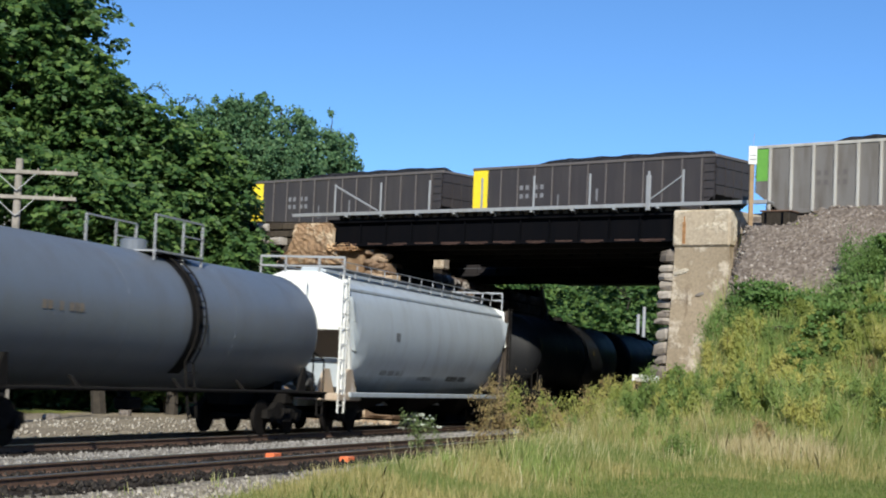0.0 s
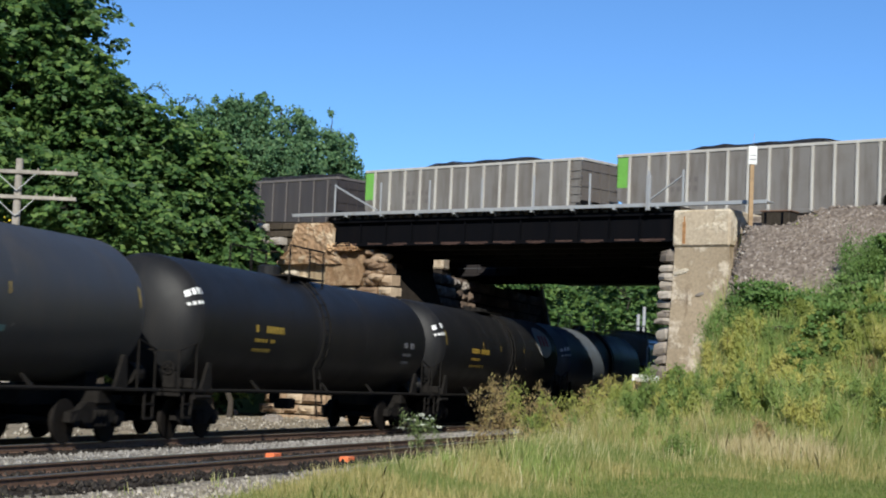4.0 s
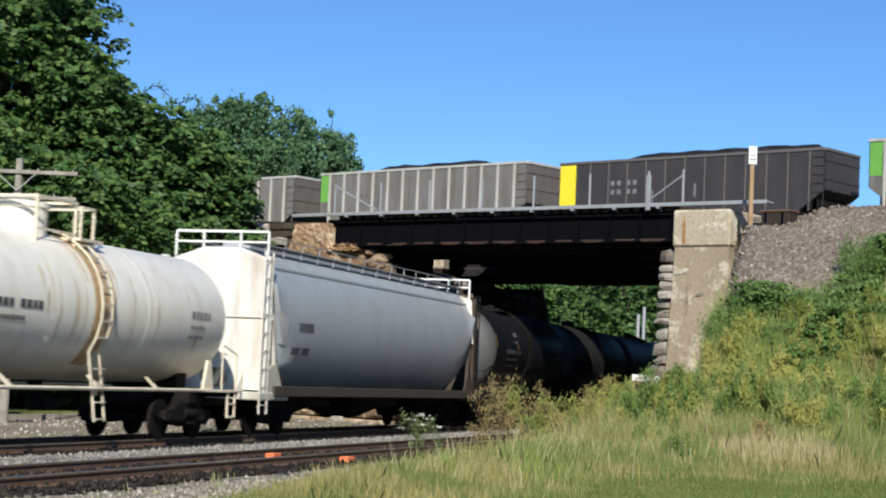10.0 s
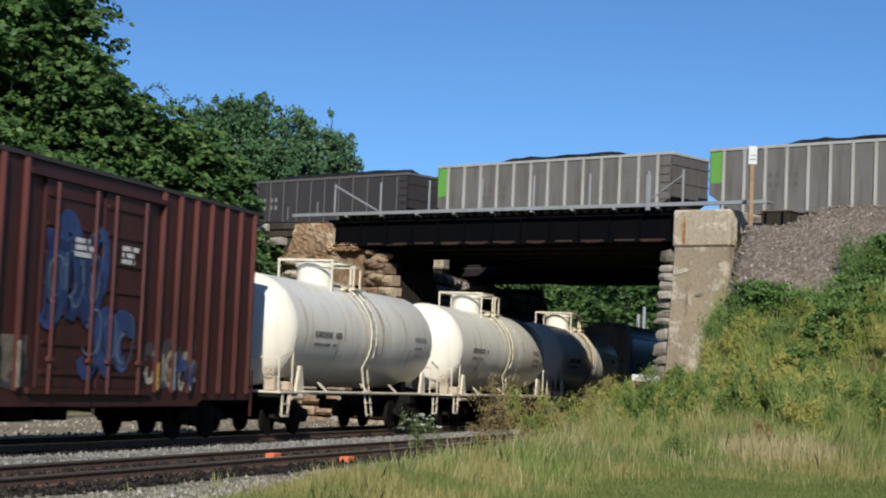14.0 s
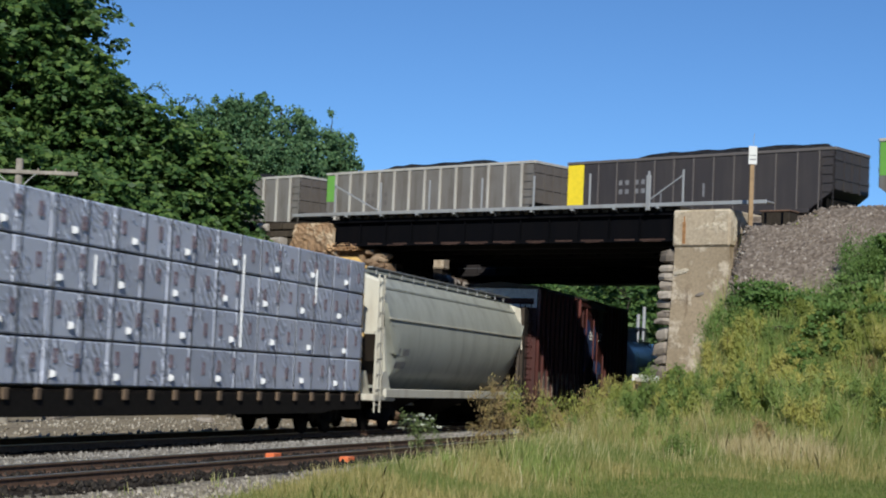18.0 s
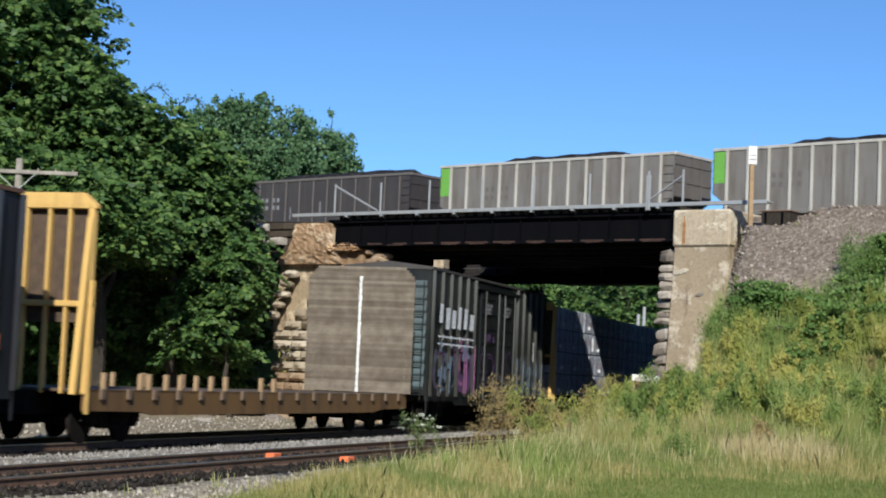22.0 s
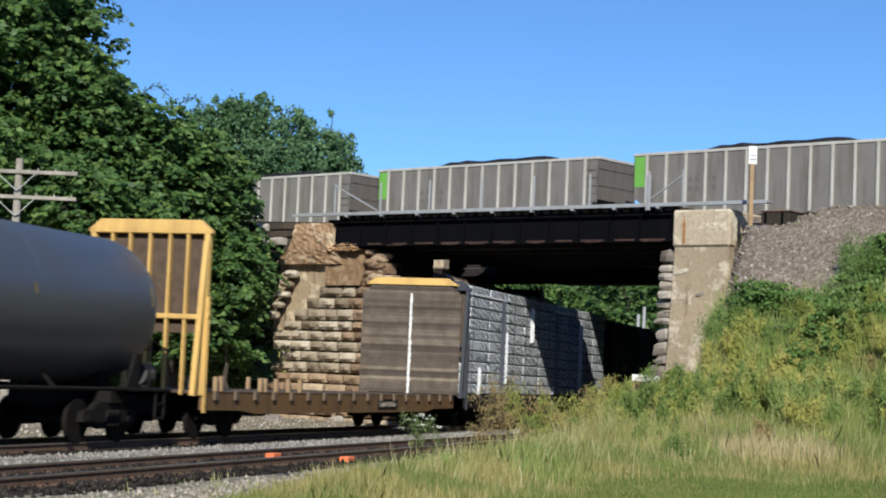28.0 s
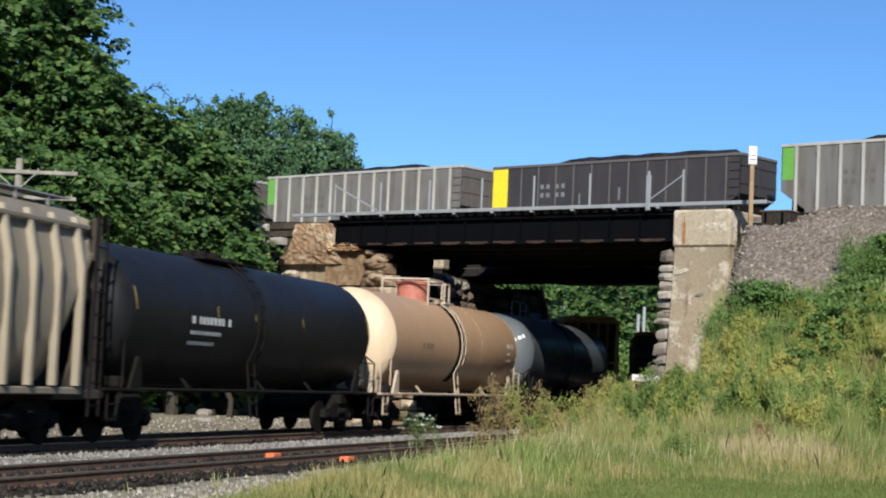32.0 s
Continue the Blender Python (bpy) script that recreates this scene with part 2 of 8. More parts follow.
M["leaf_dry"] = leaf_mat("goldenrod_leaf", [(0, (0.22, 0.285, 0.07)), (0.5, (0.36, 0.385, 0.105)), (1, (0.52, 0.47, 0.15))], 0.42, 0.82)
M["leaf_red"] = leaf_mat("dock_leaf", [(0, (0.24, 0.17, 0.09)), (0.5, (0.38, 0.28, 0.13)), (1, (0.44, 0.37, 0.15))])
M["grass"] = meadow_mat("meadow_grass")
M["weed_grass"] = leaf_mat("tall_grass", [(0, (0.2, 0.27, 0.08)), (0.45, (0.32, 0.37, 0.13)), (0.75, (0.46, 0.44, 0.2)), (1, (0.62, 0.56, 0.33))], 0.4)
M["lawn"] = leaf_mat("short_grass", [(0, (0.1, 0.155, 0.035)), (0.6, (0.16, 0.21, 0.055)), (1, (0.26, 0.27, 0.095))], 0.45)
# rolling stock
M["under"] = plain("brake_grime", (0.013, 0.0115, 0.0105), 0.85, 0.0, 0.4, 8, 0.1)
M["wheel"] = plain("wheel_steel", (0.013, 0.011, 0.01), 0.75, 0.0, 0.3, 8, 0.1)
M["t_grey"] = paint("grey_tank_paint", (0.132, 0.152, 0.18), amount=0.5, rough=0.42, streak=0.25, spec=0.6)
# head grey set apart from the shell's, darker on the first grey car
M["t_greyhead"] = paint("matte_grey_head_paint", (0.085, 0.097, 0.112), (0.05, 0.045, 0.04), 0.5, 0.6, 0.3)
M["t_dull"] = paint("dull_grey_end_paint", (0.062, 0.062, 0.061), (0.05, 0.045, 0.04), 0.5, 0.55, 0.3)
M["t_grey2"] = paint("dark_grey_tank_paint", (0.062, 0.07, 0.084), amount=0.4, rough=0.38, streak=0.2, spec=0.85)
M["t_black"] = paint("black_tank_paint", (0.0105, 0.0108, 0.012), (0.034, 0.03, 0.027), 0.5, 0.48, 0.35, 0.0, 0.2)
M["t_black2"] = paint("faded_black_tank_paint", (0.019, 0.019, 0.0205), (0.06, 0.05, 0.043), 0.6, 0.52, 0.4, 0.0, 0.28)
M["t_faded"] = paint("chalky_grey_black_tank_paint", (0.042, 0.043, 0.046), (0.085, 0.072, 0.06), 0.55, 0.5, 0.4, 0.0, 0.35)
M["t_navy"] = paint("blue_black_tank_paint", (0.0085, 0.0092, 0.0125), (0.03, 0.027, 0.026), 0.45, 0.45, 0.3, 0.0, 0.25)
M["t_white"] = paint("white_tank_paint", (0.86, 0.815, 0.705), (0.36, 0.23, 0.12), 0.42, 0.32, 0.25)
M["t_frame"] = paint("cream_tank_frame_paint", (0.74, 0.66, 0.51), (0.3, 0.18, 0.09), 0.7, 0.5, 0.5)
M["t_tan"] = paint("tan_tank_paint", (0.50, 0.31, 0.18), (0.22, 0.14, 0.09), 0.4, 0.4, 0.18)
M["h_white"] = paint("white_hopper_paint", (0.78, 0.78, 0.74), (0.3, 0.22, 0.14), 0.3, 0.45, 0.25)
# blue-grey sides: the white car's sky-lit shade is put into the colour
M["h_pale"] = paint("shaded_white_hopper_paint", (0.47, 0.52, 0.555), (0.2, 0.185, 0.17), 0.5, 0.28, 0.4, 0.0, 0.7)
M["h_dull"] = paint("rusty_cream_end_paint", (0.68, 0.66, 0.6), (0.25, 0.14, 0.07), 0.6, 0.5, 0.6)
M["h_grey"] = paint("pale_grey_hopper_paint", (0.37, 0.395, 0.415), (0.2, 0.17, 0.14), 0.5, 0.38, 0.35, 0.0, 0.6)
M["h_cream"] = paint("cream_hopper_paint", (0.41, 0.425, 0.38), (0.13, 0.115, 0.095), 0.65, 0.42, 0.5, 0.0, 0.6)
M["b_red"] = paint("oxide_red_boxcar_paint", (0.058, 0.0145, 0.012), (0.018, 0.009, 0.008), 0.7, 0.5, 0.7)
# post paints are lighter than the sides: sun gloss is put into the colour
M["p_red"] = paint("lit_oxide_red_post_paint", (0.125, 0.04, 0.035), (0.04, 0.017, 0.014), 0.6, 0.35, 0.8)
M["p_dark"] = paint("lit_grey_green_post_paint", (0.085, 0.09, 0.082), (0.02, 0.017, 0.015), 0.9, 0.3, 1.0, 0.0, 0.7)
M["p_blue"] = paint("lit_grey_blue_post_paint", (0.03, 0.036, 0.05), (0.02, 0.016, 0.015), 0.7, 0.32, 0.8, 0.0, 0.6)
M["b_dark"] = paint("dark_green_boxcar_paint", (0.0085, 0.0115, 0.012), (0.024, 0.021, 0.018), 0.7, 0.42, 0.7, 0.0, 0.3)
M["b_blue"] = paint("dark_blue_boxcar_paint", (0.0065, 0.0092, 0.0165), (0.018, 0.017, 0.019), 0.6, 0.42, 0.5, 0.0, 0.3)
M["b_roof2"] = paint("dark_grey_roof", (0.05, 0.045, 0.042), (0.03, 0.024, 0.02), 0.6, 0.7, 0.4)
M["b_roof"] = paint("rusty_roof", (0.12, 0.06, 0.04), (0.05, 0.03, 0.02), 0.7, 0.7, 0.4)
M["yellow"] = paint("yellow_flatcar_paint", (0.63, 0.4, 0.125), (0.2, 0.1, 0.04), 0.6, 0.5, 0.6)
# boxcar end lighter than its sides, the sunlight on it is in the teal
M["b_teal"] = paint("lit_teal_end_paint", (0.075, 0.105, 0.115), (0.03, 0.026, 0.023), 0.6, 0.5, 0.5)
M["flatrust"] = paint("rusty_yellow_sill", (0.16, 0.085, 0.028), (0.045, 0.024, 0.014), 0.75, 0.7, 0.8)
M["deckwood"] = plain("flatcar_deck", (0.075, 0.05, 0.034), 0.9, 0, 0.4, 5)
M["flatblack"] = paint("blue_black_bulkhead", (0.03, 0.036, 0.05), amount=0.4, streak=0.3)
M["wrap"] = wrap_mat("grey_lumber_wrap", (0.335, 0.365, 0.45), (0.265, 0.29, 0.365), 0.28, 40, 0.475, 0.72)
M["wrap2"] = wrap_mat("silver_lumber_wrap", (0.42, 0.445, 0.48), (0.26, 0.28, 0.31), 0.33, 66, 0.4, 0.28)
M["wrap_seam"] = plain("wrap_joint", (0.045, 0.045, 0.055), 0.5, 0, 0.3)
# white that stands in for sun glints on the wrap's folds
M["wrap_glint"] = plain("white_fold_glint", (0.85, 0.86, 0.88), 0.3, 0, 0.1)
M["wrap_mark"] = plain("red_wrap_print", (0.26, 0.19, 0.22), 0.4, 0, 0.2)
M["lumber2"] = rnd_mat("dark_weathered_board", [(0, (0.06, 0.048, 0.039)), (0.7, (0.115, 0.092, 0.073)), (0.88, (0.15, 0.12, 0.093)), (1, (0.26, 0.21, 0.155))], 0.85, 3, 0.4, "object")
M["lumber"] = rnd_mat("weathered_board", [(0, (0.115, 0.093, 0.071)), (0.5, (0.15, 0.124, 0.096)), (1, (0.19, 0.16, 0.125))], 0.85, 3, 0.4, "object")
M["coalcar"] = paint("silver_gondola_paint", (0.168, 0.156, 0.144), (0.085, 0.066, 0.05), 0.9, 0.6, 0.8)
M["coalend"] = paint("brown_gondola_end", (0.12, 0.105, 0.095), (0.07, 0.05, 0.038), 0.7, 0.6, 0.6)
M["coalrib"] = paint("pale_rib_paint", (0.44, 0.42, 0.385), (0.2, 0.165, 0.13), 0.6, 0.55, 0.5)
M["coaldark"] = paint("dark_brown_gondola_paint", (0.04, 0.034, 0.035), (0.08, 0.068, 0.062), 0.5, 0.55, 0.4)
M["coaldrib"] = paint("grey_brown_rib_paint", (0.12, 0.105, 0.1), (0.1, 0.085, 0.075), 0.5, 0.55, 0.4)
M["coal"] = gravel_mat("coal", (0.006, 0.006, 0.007), (0.014, 0.014, 0.016), (0.04, 0.04, 0.045), 9)
M["green"] = plain("green_end_panel", (0.14, 0.36, 0.06), 0.5, 0, 0.12)
M["yel"] = plain("yellow_end_panel", (0.9, 0.68, 0.03), 0.5, 0, 0.1)
M["mark_w"] = plain("white_stencil", (0.72, 0.72, 0.7), 0.5, 0, 0.2)
M["mark_d"] = plain("dark_stencil", (0.06, 0.06, 0.065), 0.5, 0, 0.2)
M["mark_g"] = plain("grey_stencil", (0.2, 0.2, 0.21), 0.5, 0, 0.2)
M["mark_y"] = plain("yellow_stencil", (0.5, 0.33, 0.05), 0.5, 0, 0.2)
M["mark_d2"] = plain("faded_grey_stencil", (0.1, 0.1, 0.11), 0.5, 0, 0.3)
M["strip"] = plain("worn_yellow_strip", (0.36, 0.25, 0.06), 0.5, 0, 0.35)
M["mark_y2"] = plain("faded_yellow_paint", (0.24, 0.17, 0.03), 0.5, 0, 0.35)
M["mark_r"] = plain("red_letter_shape", (0.5, 0.06, 0.05), 0.5, 0, 0.2)
M["g_blue"] = plain("blue_spray_paint", (0.03, 0.06, 0.17), 0.5, 0, 0.4)
M["g_deep"] = plain("deep_blue_spray_paint", (0.014, 0.03, 0.1), 0.5, 0, 0.4)
M["g_cyan"] = plain("pale_blue_spray_paint", (0.16, 0.22, 0.29), 0.5, 0, 0.4)
M["g_teal2"] = plain("grey_teal_spray_paint", (0.1, 0.13, 0.14), 0.5, 0, 0.4)
M["g_bright"] = plain("pink_spray_paint", (0.36, 0.13, 0.29), 0.5, 0, 0.3)
M["g_pink"] = plain("violet_spray_paint", (0.1, 0.05, 0.13), 0.5, 0, 0.4)
M["g_white"] = plain("white_spray_paint", (0.7, 0.72, 0.74), 0.5, 0, 0.3)
M["tan_primer"] = plain("tan_patch_paint", (0.2, 0.16, 0.12), 0.6, 0, 0.3)
M["rust"] = plain("rust_stain", (0.3, 0.15, 0.06), 0.85, 0, 0.5, 4)
M["dome_red"] = plain("red_dome_paint", (0.42, 0.14, 0.1), 0.6, 0, 0.25)


# ---- mesh helpers ----
class Build:
    """Collects vertices and faces of one mesh."""

    def __init__(self):
        self.v, self.f, self.cuts = [], [], []

    def add(self, vs, fs):
        k = len(self.v)
        self.cuts.append((k, len(self.f)))
        self.v += [tuple(p) for p in vs]
        self.f += [tuple(i + k for i in f) for f in fs]
        return self

    def box(self, x0, x1, y0, y1, z0, z1, b=0.0):
        """Box, with chamfered edges where b is given."""
        if b <= 0:
            v = [(x, y, z) for x in (x0, x1) for y in (y0, y1) for z in (z0, z1)]
            return self.add(v, [(0, 1, 3, 2), (4, 6, 7, 5), (0, 4, 5, 1), (2, 3, 7, 6), (0, 2, 6, 4), (1, 5, 7, 3)])
        c, h = [(x0 + x1) / 2, (y0 + y1) / 2, (z0 + z1) / 2], [abs(x1 - x0) / 2, abs(y1 - y0) / 2, abs(z1 - z0) / 2]
        b = min(b, 0.45 * min(h))
        idx, v = {}, []
        for sx in (-1, 1):
            for sy in (-1, 1):
                for sz in (-1, 1):
                    s = (sx, sy, sz)
                    for a in range(3):
                        idx[(s, a)] = len(v)
                        v.append([c[k] + s[k] * (h[k] - (0 if k == a else b)) for k in range(3)])
        f = []
        for a in range(3):
            p, q = (a + 1) % 3, (a + 2) % 3
            for sg in (-1, 1):
                quad = []
                for e1, e2 in ((-1, -1), (1, -1), (1, 1), (-1, 1)):
                    s = [0, 0, 0]
                    s[a], s[p], s[q] = sg, e1, e2
                    quad.append(idx[(tuple(s), a)])
                f.append(quad if sg > 0 else quad[::-1])
            for e1 in (-1, 1):
                for e2 in (-1, 1):
                    s0, s1 = [0, 0, 0], [0, 0, 0]
                    s0[a], s1[a] = -1, 1
                    s0[p] = s1[p] = e1
                    s0[q] = s1[q] = e2
                    quad = [idx[(tuple(s0), p)], idx[(tuple(s1), p)], idx[(tuple(s1), q)], idx[(tuple(s0), q)]]
                    f.append(quad if e1 * e2 < 0 else quad[::-1])
        for s in [(i, j, k) for i in (-1, 1) for j in (-1, 1) for k in (-1, 1)]:
            t = [idx[(s, 0)], idx[(s, 1)], idx[(s, 2)]]
            f.append(t if s[0] * s[1] * s[2] > 0 else t[::-1])
        return self.add(v, f)

    def tube(self, p, q, r, n=8, r2=None, cap=True):
        """Round bar from p to q."""
        p, q = Vector(p), Vector(q)
        r2 = r if r2 is None else r2
        m = (q - p).to_track_quat("Z", "Y").to_matrix()
        ring = [m @ Vector((math.cos(2 * math.pi * i / n), math.sin(2 * math.pi * i / n), 0)) for i in range(n)]
        v = [p + d * r for d in ring] + [q + d * r2 for d in ring]
        f = [(i, (i + 1) % n, n + (i + 1) % n, n + i) for i in range(n)]
        if cap:
            f += [tuple(range(n))[::-1], tuple(range(n, 2 * n))]
        return self.add(v, f)

    def bar(self, p, q, w, h=None):
        """Square bar from p to q."""
        h = w if h is None else h
        p, q = Vector(p), Vector(q)
        m = (q - p).to_track_quat("Z", "Y").to_matrix()
        c = [m @ Vector((a * w / 2, b * h / 2, 0)) for a, b in ((-1, -1), (1, -1), (1, 1), (-1, 1))]
        v = [p + d for d in c] + [q + d for d in c]
        return self.add(v, [(0, 1, 5, 4), (1, 2, 6, 5), (2, 3, 7, 6), (3, 0, 4, 7), (3, 2, 1, 0), (4, 5, 6, 7)])

    def prism(self, outline, y0, y1):
        """Outline in x and z, run from y0 to y1."""
        n = len(outline)
        v = [(x, y0, z) for x, z in outline] + [(x, y1, z) for x, z in outline]
        f = [(i, (i + 1) % n, n + (i + 1) % n, n + i) for i in range(n)]
        return self.add(v, f + [tuple(range(n))[::-1], tuple(range(n, 2 * n))])

    def loft(self, sections):
        """Skin over closed rings with as many points each; ends capped."""
        n, k = len(sections[0]), len(sections)
        v = [p for s in sections for p in s]
        f = [(a * n + i, a * n + (i + 1) % n, (a + 1) * n + (i + 1) % n, (a + 1) * n + i) for a in range(k - 1) for i in range(n)]
        return self.add(v, f + [tuple(range(n))[::-1], tuple(range((k - 1) * n, k * n))])

    def lathe(self, profile, n=32, zc=0.0, axis="x"):
        """Profile of (along, radius) turned round the x axis at height zc (or round z)."""
        v, k = [], len(profile)
        for a, r in profile:
            for i in range(n):
                t = 2 * math.pi * i / n
                v.append((a, r * math.cos(t), zc + r * math.sin(t)) if axis == "x" else (r * math.cos(t), r * math.sin(t), a))
        f = [(a * n + i, (a + 1) * n + i, (a + 1) * n + (i + 1) % n, a * n + (i + 1) % n) for a in range(k - 1) for i in range(n)]
        return self.add(v, f + [tuple(range(n)), tuple(range((k - 1) * n, k * n))[::-1]])

    def patch(self, x0, x1, a0, a1, r, zc, nx=1, na=4, r1=None):
        """Thin curved sheet on a lying tank, from angle a0 to a1 (degrees above the near side)."""
        v = []
        for i in range(nx + 1):
            for j in range(na + 1):
                t = radians(a0 + (a1 - a0) * j / na)
                q = r if r1 is None else r + (r1 - r) * i / nx
                v.append((x0 + (x1 - x0) * i / nx, -q * math.cos(t), zc + q * math.sin(t)))
        m = na + 1
        return self.add(v, [(i * m + j, (i + 1) * m + j, (i + 1) * m + j + 1, i * m + j + 1) for i in range(nx) for j in range(na)])

    def fold(self, x0, x1, y, z0, z1, out):
        """Upright fold of sheeting: a long slope towards -x and a short return."""
        xm = x0 + 0.75 * (x1 - x0)
        v = [(x0, y, z0), (xm, y - out, z0 + 0.2 * (x1 - x0)), (x1, y, z0), (x0, y, z1), (xm, y - out, z1 - 0.2 * (x1 - x0)), (x1, y, z1)]
        return self.add(v, [(0, 1, 4, 3), (1, 2, 5, 4), (0, 2, 1), (3, 4, 5)])

    def mesh(self, name, material, smooth=False):
        me = bpy.data.meshes.new(name)
        me.from_pydata(self.v, [], self.f)
        me.materials.append(material)
        if smooth:
            me.polygons.foreach_set("use_smooth", [True] * len(me.polygons))
            me.set_sharp_from_angle(angle=radians(38))
        me.update()
        return me


def part(name, b, material, parent, label="", smooth=False):
    ob = new(name, b.mesh(name, material, smooth) if isinstance(b, Build) else b)
    ob.parent = parent
    if label:
        ob["label"] = label
    return ob


def split(name, sub, b, material, parent, label=""):
    """Each piece of a Build as a mesh of its own: the first is the part, the rest its sub-parts."""
    first = None
    cuts = b.cuts + [(len(b.v), len(b.f))]
    for (v0, f0), (v1, f1) in zip(cuts, cuts[1:]):
        p = Build()
        p.v = b.v[v0:v1]
        p.f = [tuple(i - v0 for i in f) for f in b.f[f0:f1]]
        if first is None:
            first = part(name, p, material, parent, label)
        else:
            part(sub, p, material, first)
    return first


def marks_on(name, b, material, parent, label=""):
    """Small painted marks, joined."""
    return tagged(part(name, b, material, parent, label), kind="stuff")


def thing(name, m, label, category, group="", kind=""):
    ob = new(name)
    ob.matrix_world = m
    ob.empty_display_size = 0.3
    return tagged(ob, label, category, group, kind)


def solid(name, b, material, m, label, category="", group="", kind="", smooth=False):
    ob = new(name, b.mesh(name, material, smooth))
    ob.matrix_world = m
    return tagged(ob, label, category, group, kind)


def sheet(name, verts, faces, material):
    me = bpy.data.meshes.new(name)
    me.vertices.add(len(verts))
    me.vertices.foreach_set("co", np.asarray(verts, dtype=np.float32).ravel())
    k = faces.shape[1]
    me.loops.add(faces.size)
    me.loops.foreach_set("vertex_index", faces.ravel().astype(np.int32))
    me.polygons.add(len(faces))
    me.polygons.foreach_set("loop_start", np.arange(0, faces.size, k, dtype=np.int32))
    me.materials.append(material)
    me.update(calc_edges=True)
    return me


def smoothstep(a, b, x):
    t = np.clip((x - a) / (b - a), 0, 1)
    return t * t * (3 - 2 * t)


def to_l(x, y):
    c, s = math.cos(L_HEAD), math.sin(L_HEAD)
    dx, dy = x - LO.x, y - LO.y
    return dx * c + dy * s, dx * s - dy * c


def to_a(x, y):
    h = radians(143.0)
    c, s = math.cos(h), math.sin(h)
    dx, dy = x - AO.x, y - AO.y
    return dx * c + dy * s, dx * s - dy * c


def height(x, y):
    """Lie of the land."""
    s, n = to_l(x, y)
    u, v = to_a(x, y)
    z = np.full(np.shape(x), -0.32)
    lawn = smoothstep(8.4, 11.6, n) * 0.42
    rise = smoothstep(6.2, 13.5, n) * smoothstep(31, 64, y) * 2.0
    z = z + np.where(y < 90, lawn + rise, lawn)
    z = z + 0.07 * np.sin(x * 0.9 + 0.4 * y) * smoothstep(8, 12, n) + 0.05 * np.sin(y * 1.3 - x * 0.7) * smoothstep(8, 12, n)
    top = 7.55
    bank = np.minimum(top, top + (v + 0.9) / 1.35)
    bank = np.minimum(bank, top + (25.0 - v))
    right = smoothstep(8.3, 9.0, n)
    left = smoothstep(-6.0, -7.5, n) * smoothstep(4.5, 7.5, v)
    keep = np.maximum(right, left)
    bank = np.where((n > 0) & (v < 0.4), np.minimum(bank, np.maximum(2.3 + (n - 10.2) * 2.5, 4.9 + (x - 0.1655 * y) * 4.5) - 9.0 * np.clip(0.165 * y - x - 0.5, 0, 3)), bank)
    bank = np.where((n > 0) & (v < 1.2), np.minimum(bank, 6.9 + 0.65 * smoothstep(-11.6, -13.0, u)), bank)
    bank = np.where(keep > 0, -0.3 + (bank + 0.3) * keep, -5)
    return np.maximum(z, bank)


# ---- ground ----
def axis(fine0, fine1, step, far):
    a = np.arange(fine0, fine1 + 1e-6, step)
    out = [fine0 - far / 40, fine0 - far / 12, fine0 - far / 4, fine0 - far]
    out2 = [fine1 + far / 40, fine1 + far / 12, fine1 + far / 4, fine1 + far]
    return np.concatenate([out[::-1], a, out2])


gx, gy = axis(-36, 40, 0.5, 2500), axis(12, 116, 0.5, 2500)
X, Y = np.meshgrid(gx, gy)
Z = height(X, Y)
nxg, nyg = len(gx), len(gy)
gi = np.arange(nxg * nyg).reshape(nyg, nxg)
quads = np.stack([gi[:-1, :-1], gi[:-1, 1:], gi[1:, 1:], gi[1:, :-1]], -1).reshape(-1, 4)
ground = new("ground", sheet("ground", np.stack([X, Y, Z], -1).reshape(-1, 3), quads, M["ground"]))
ground.data.polygons.foreach_set("use_smooth", [True] * len(ground.data.polygons))
tagged(ground, "grassy ground rising to a railway bank", "ground", kind="structure")


def strip(name, s0, s1, outline, material, label, step=0.7, jag=0.12):
    """A bed of stone along the lower railway: outline of (n, z)."""
    ss = np.concatenate([np.arange(s0, 90, step), np.linspace(90, s1, 12)[1:]]) if s0 > -40 else np.concatenate(
        [np.linspace(s0, -22, 12)[:-1], np.arange(-22, 90, step), np.linspace(90, s1, 12)[1:]])
    rng = np.random.default_rng(5)
    V = []
    for s in ss:
        for k, (n, z) in enumerate(outline):
            edge = k in (0, len(outline) - 1)
            V.append(lw(s, n + rng.normal(0, jag * (1.6 if edge else 0.4)), z + rng.normal(0, 0.012)))
    m = len(outline)
    F = np.array([(a * m + i, a * m + i + 1, (a + 1) * m + i + 1, (a + 1) * m + i) for a in range(len(ss) - 1) for i in range(m - 1)])
    ob = new(name, sheet(name, [tuple(v) for v in V], F, material))
    return tagged(ob, label, name.replace("_", " "), kind="structure")


strip("gravel_yard", -320, 420, [(-15.5, -0.33), (-13, -0.24), (-9, -0.2), (-5, -0.22), (-3.0, -0.24)], M["yard"], "pale gravel service strip beside the tracks")
strip("ballast_bed", -320, 420, [(-3.6, -0.34), (-2.6, -0.2), (-1.7, -0.15), (0, -0.15), (2.0, -0.16)], M["bed"], "dark oily ballast under the main track")
strip("ballast_strip", -320, 420, [(1.85, -0.19), (2.15, -0.12), (2.8, -0.1), (3.2, -0.14)], M["ballast"], "pale grey ballast ridge between the tracks", jag=0.05)
strip("ballast_shoulder", -320, 420, [(6.25, -0.21), (6.5, -0.2), (7.2, -0.23), (8.6, -0.26), (9.7, -0.34)], M["shoulder"], "pale ballast shoulder beside the siding")
strip("siding_bed", -320, 420, [(3.1, -0.16), (4.0, -0.2), (4.6, -0.2), (5.2, -0.2), (6.4, -0.215)], M["bed"], "dark ballast under the empty siding", jag=0.05)

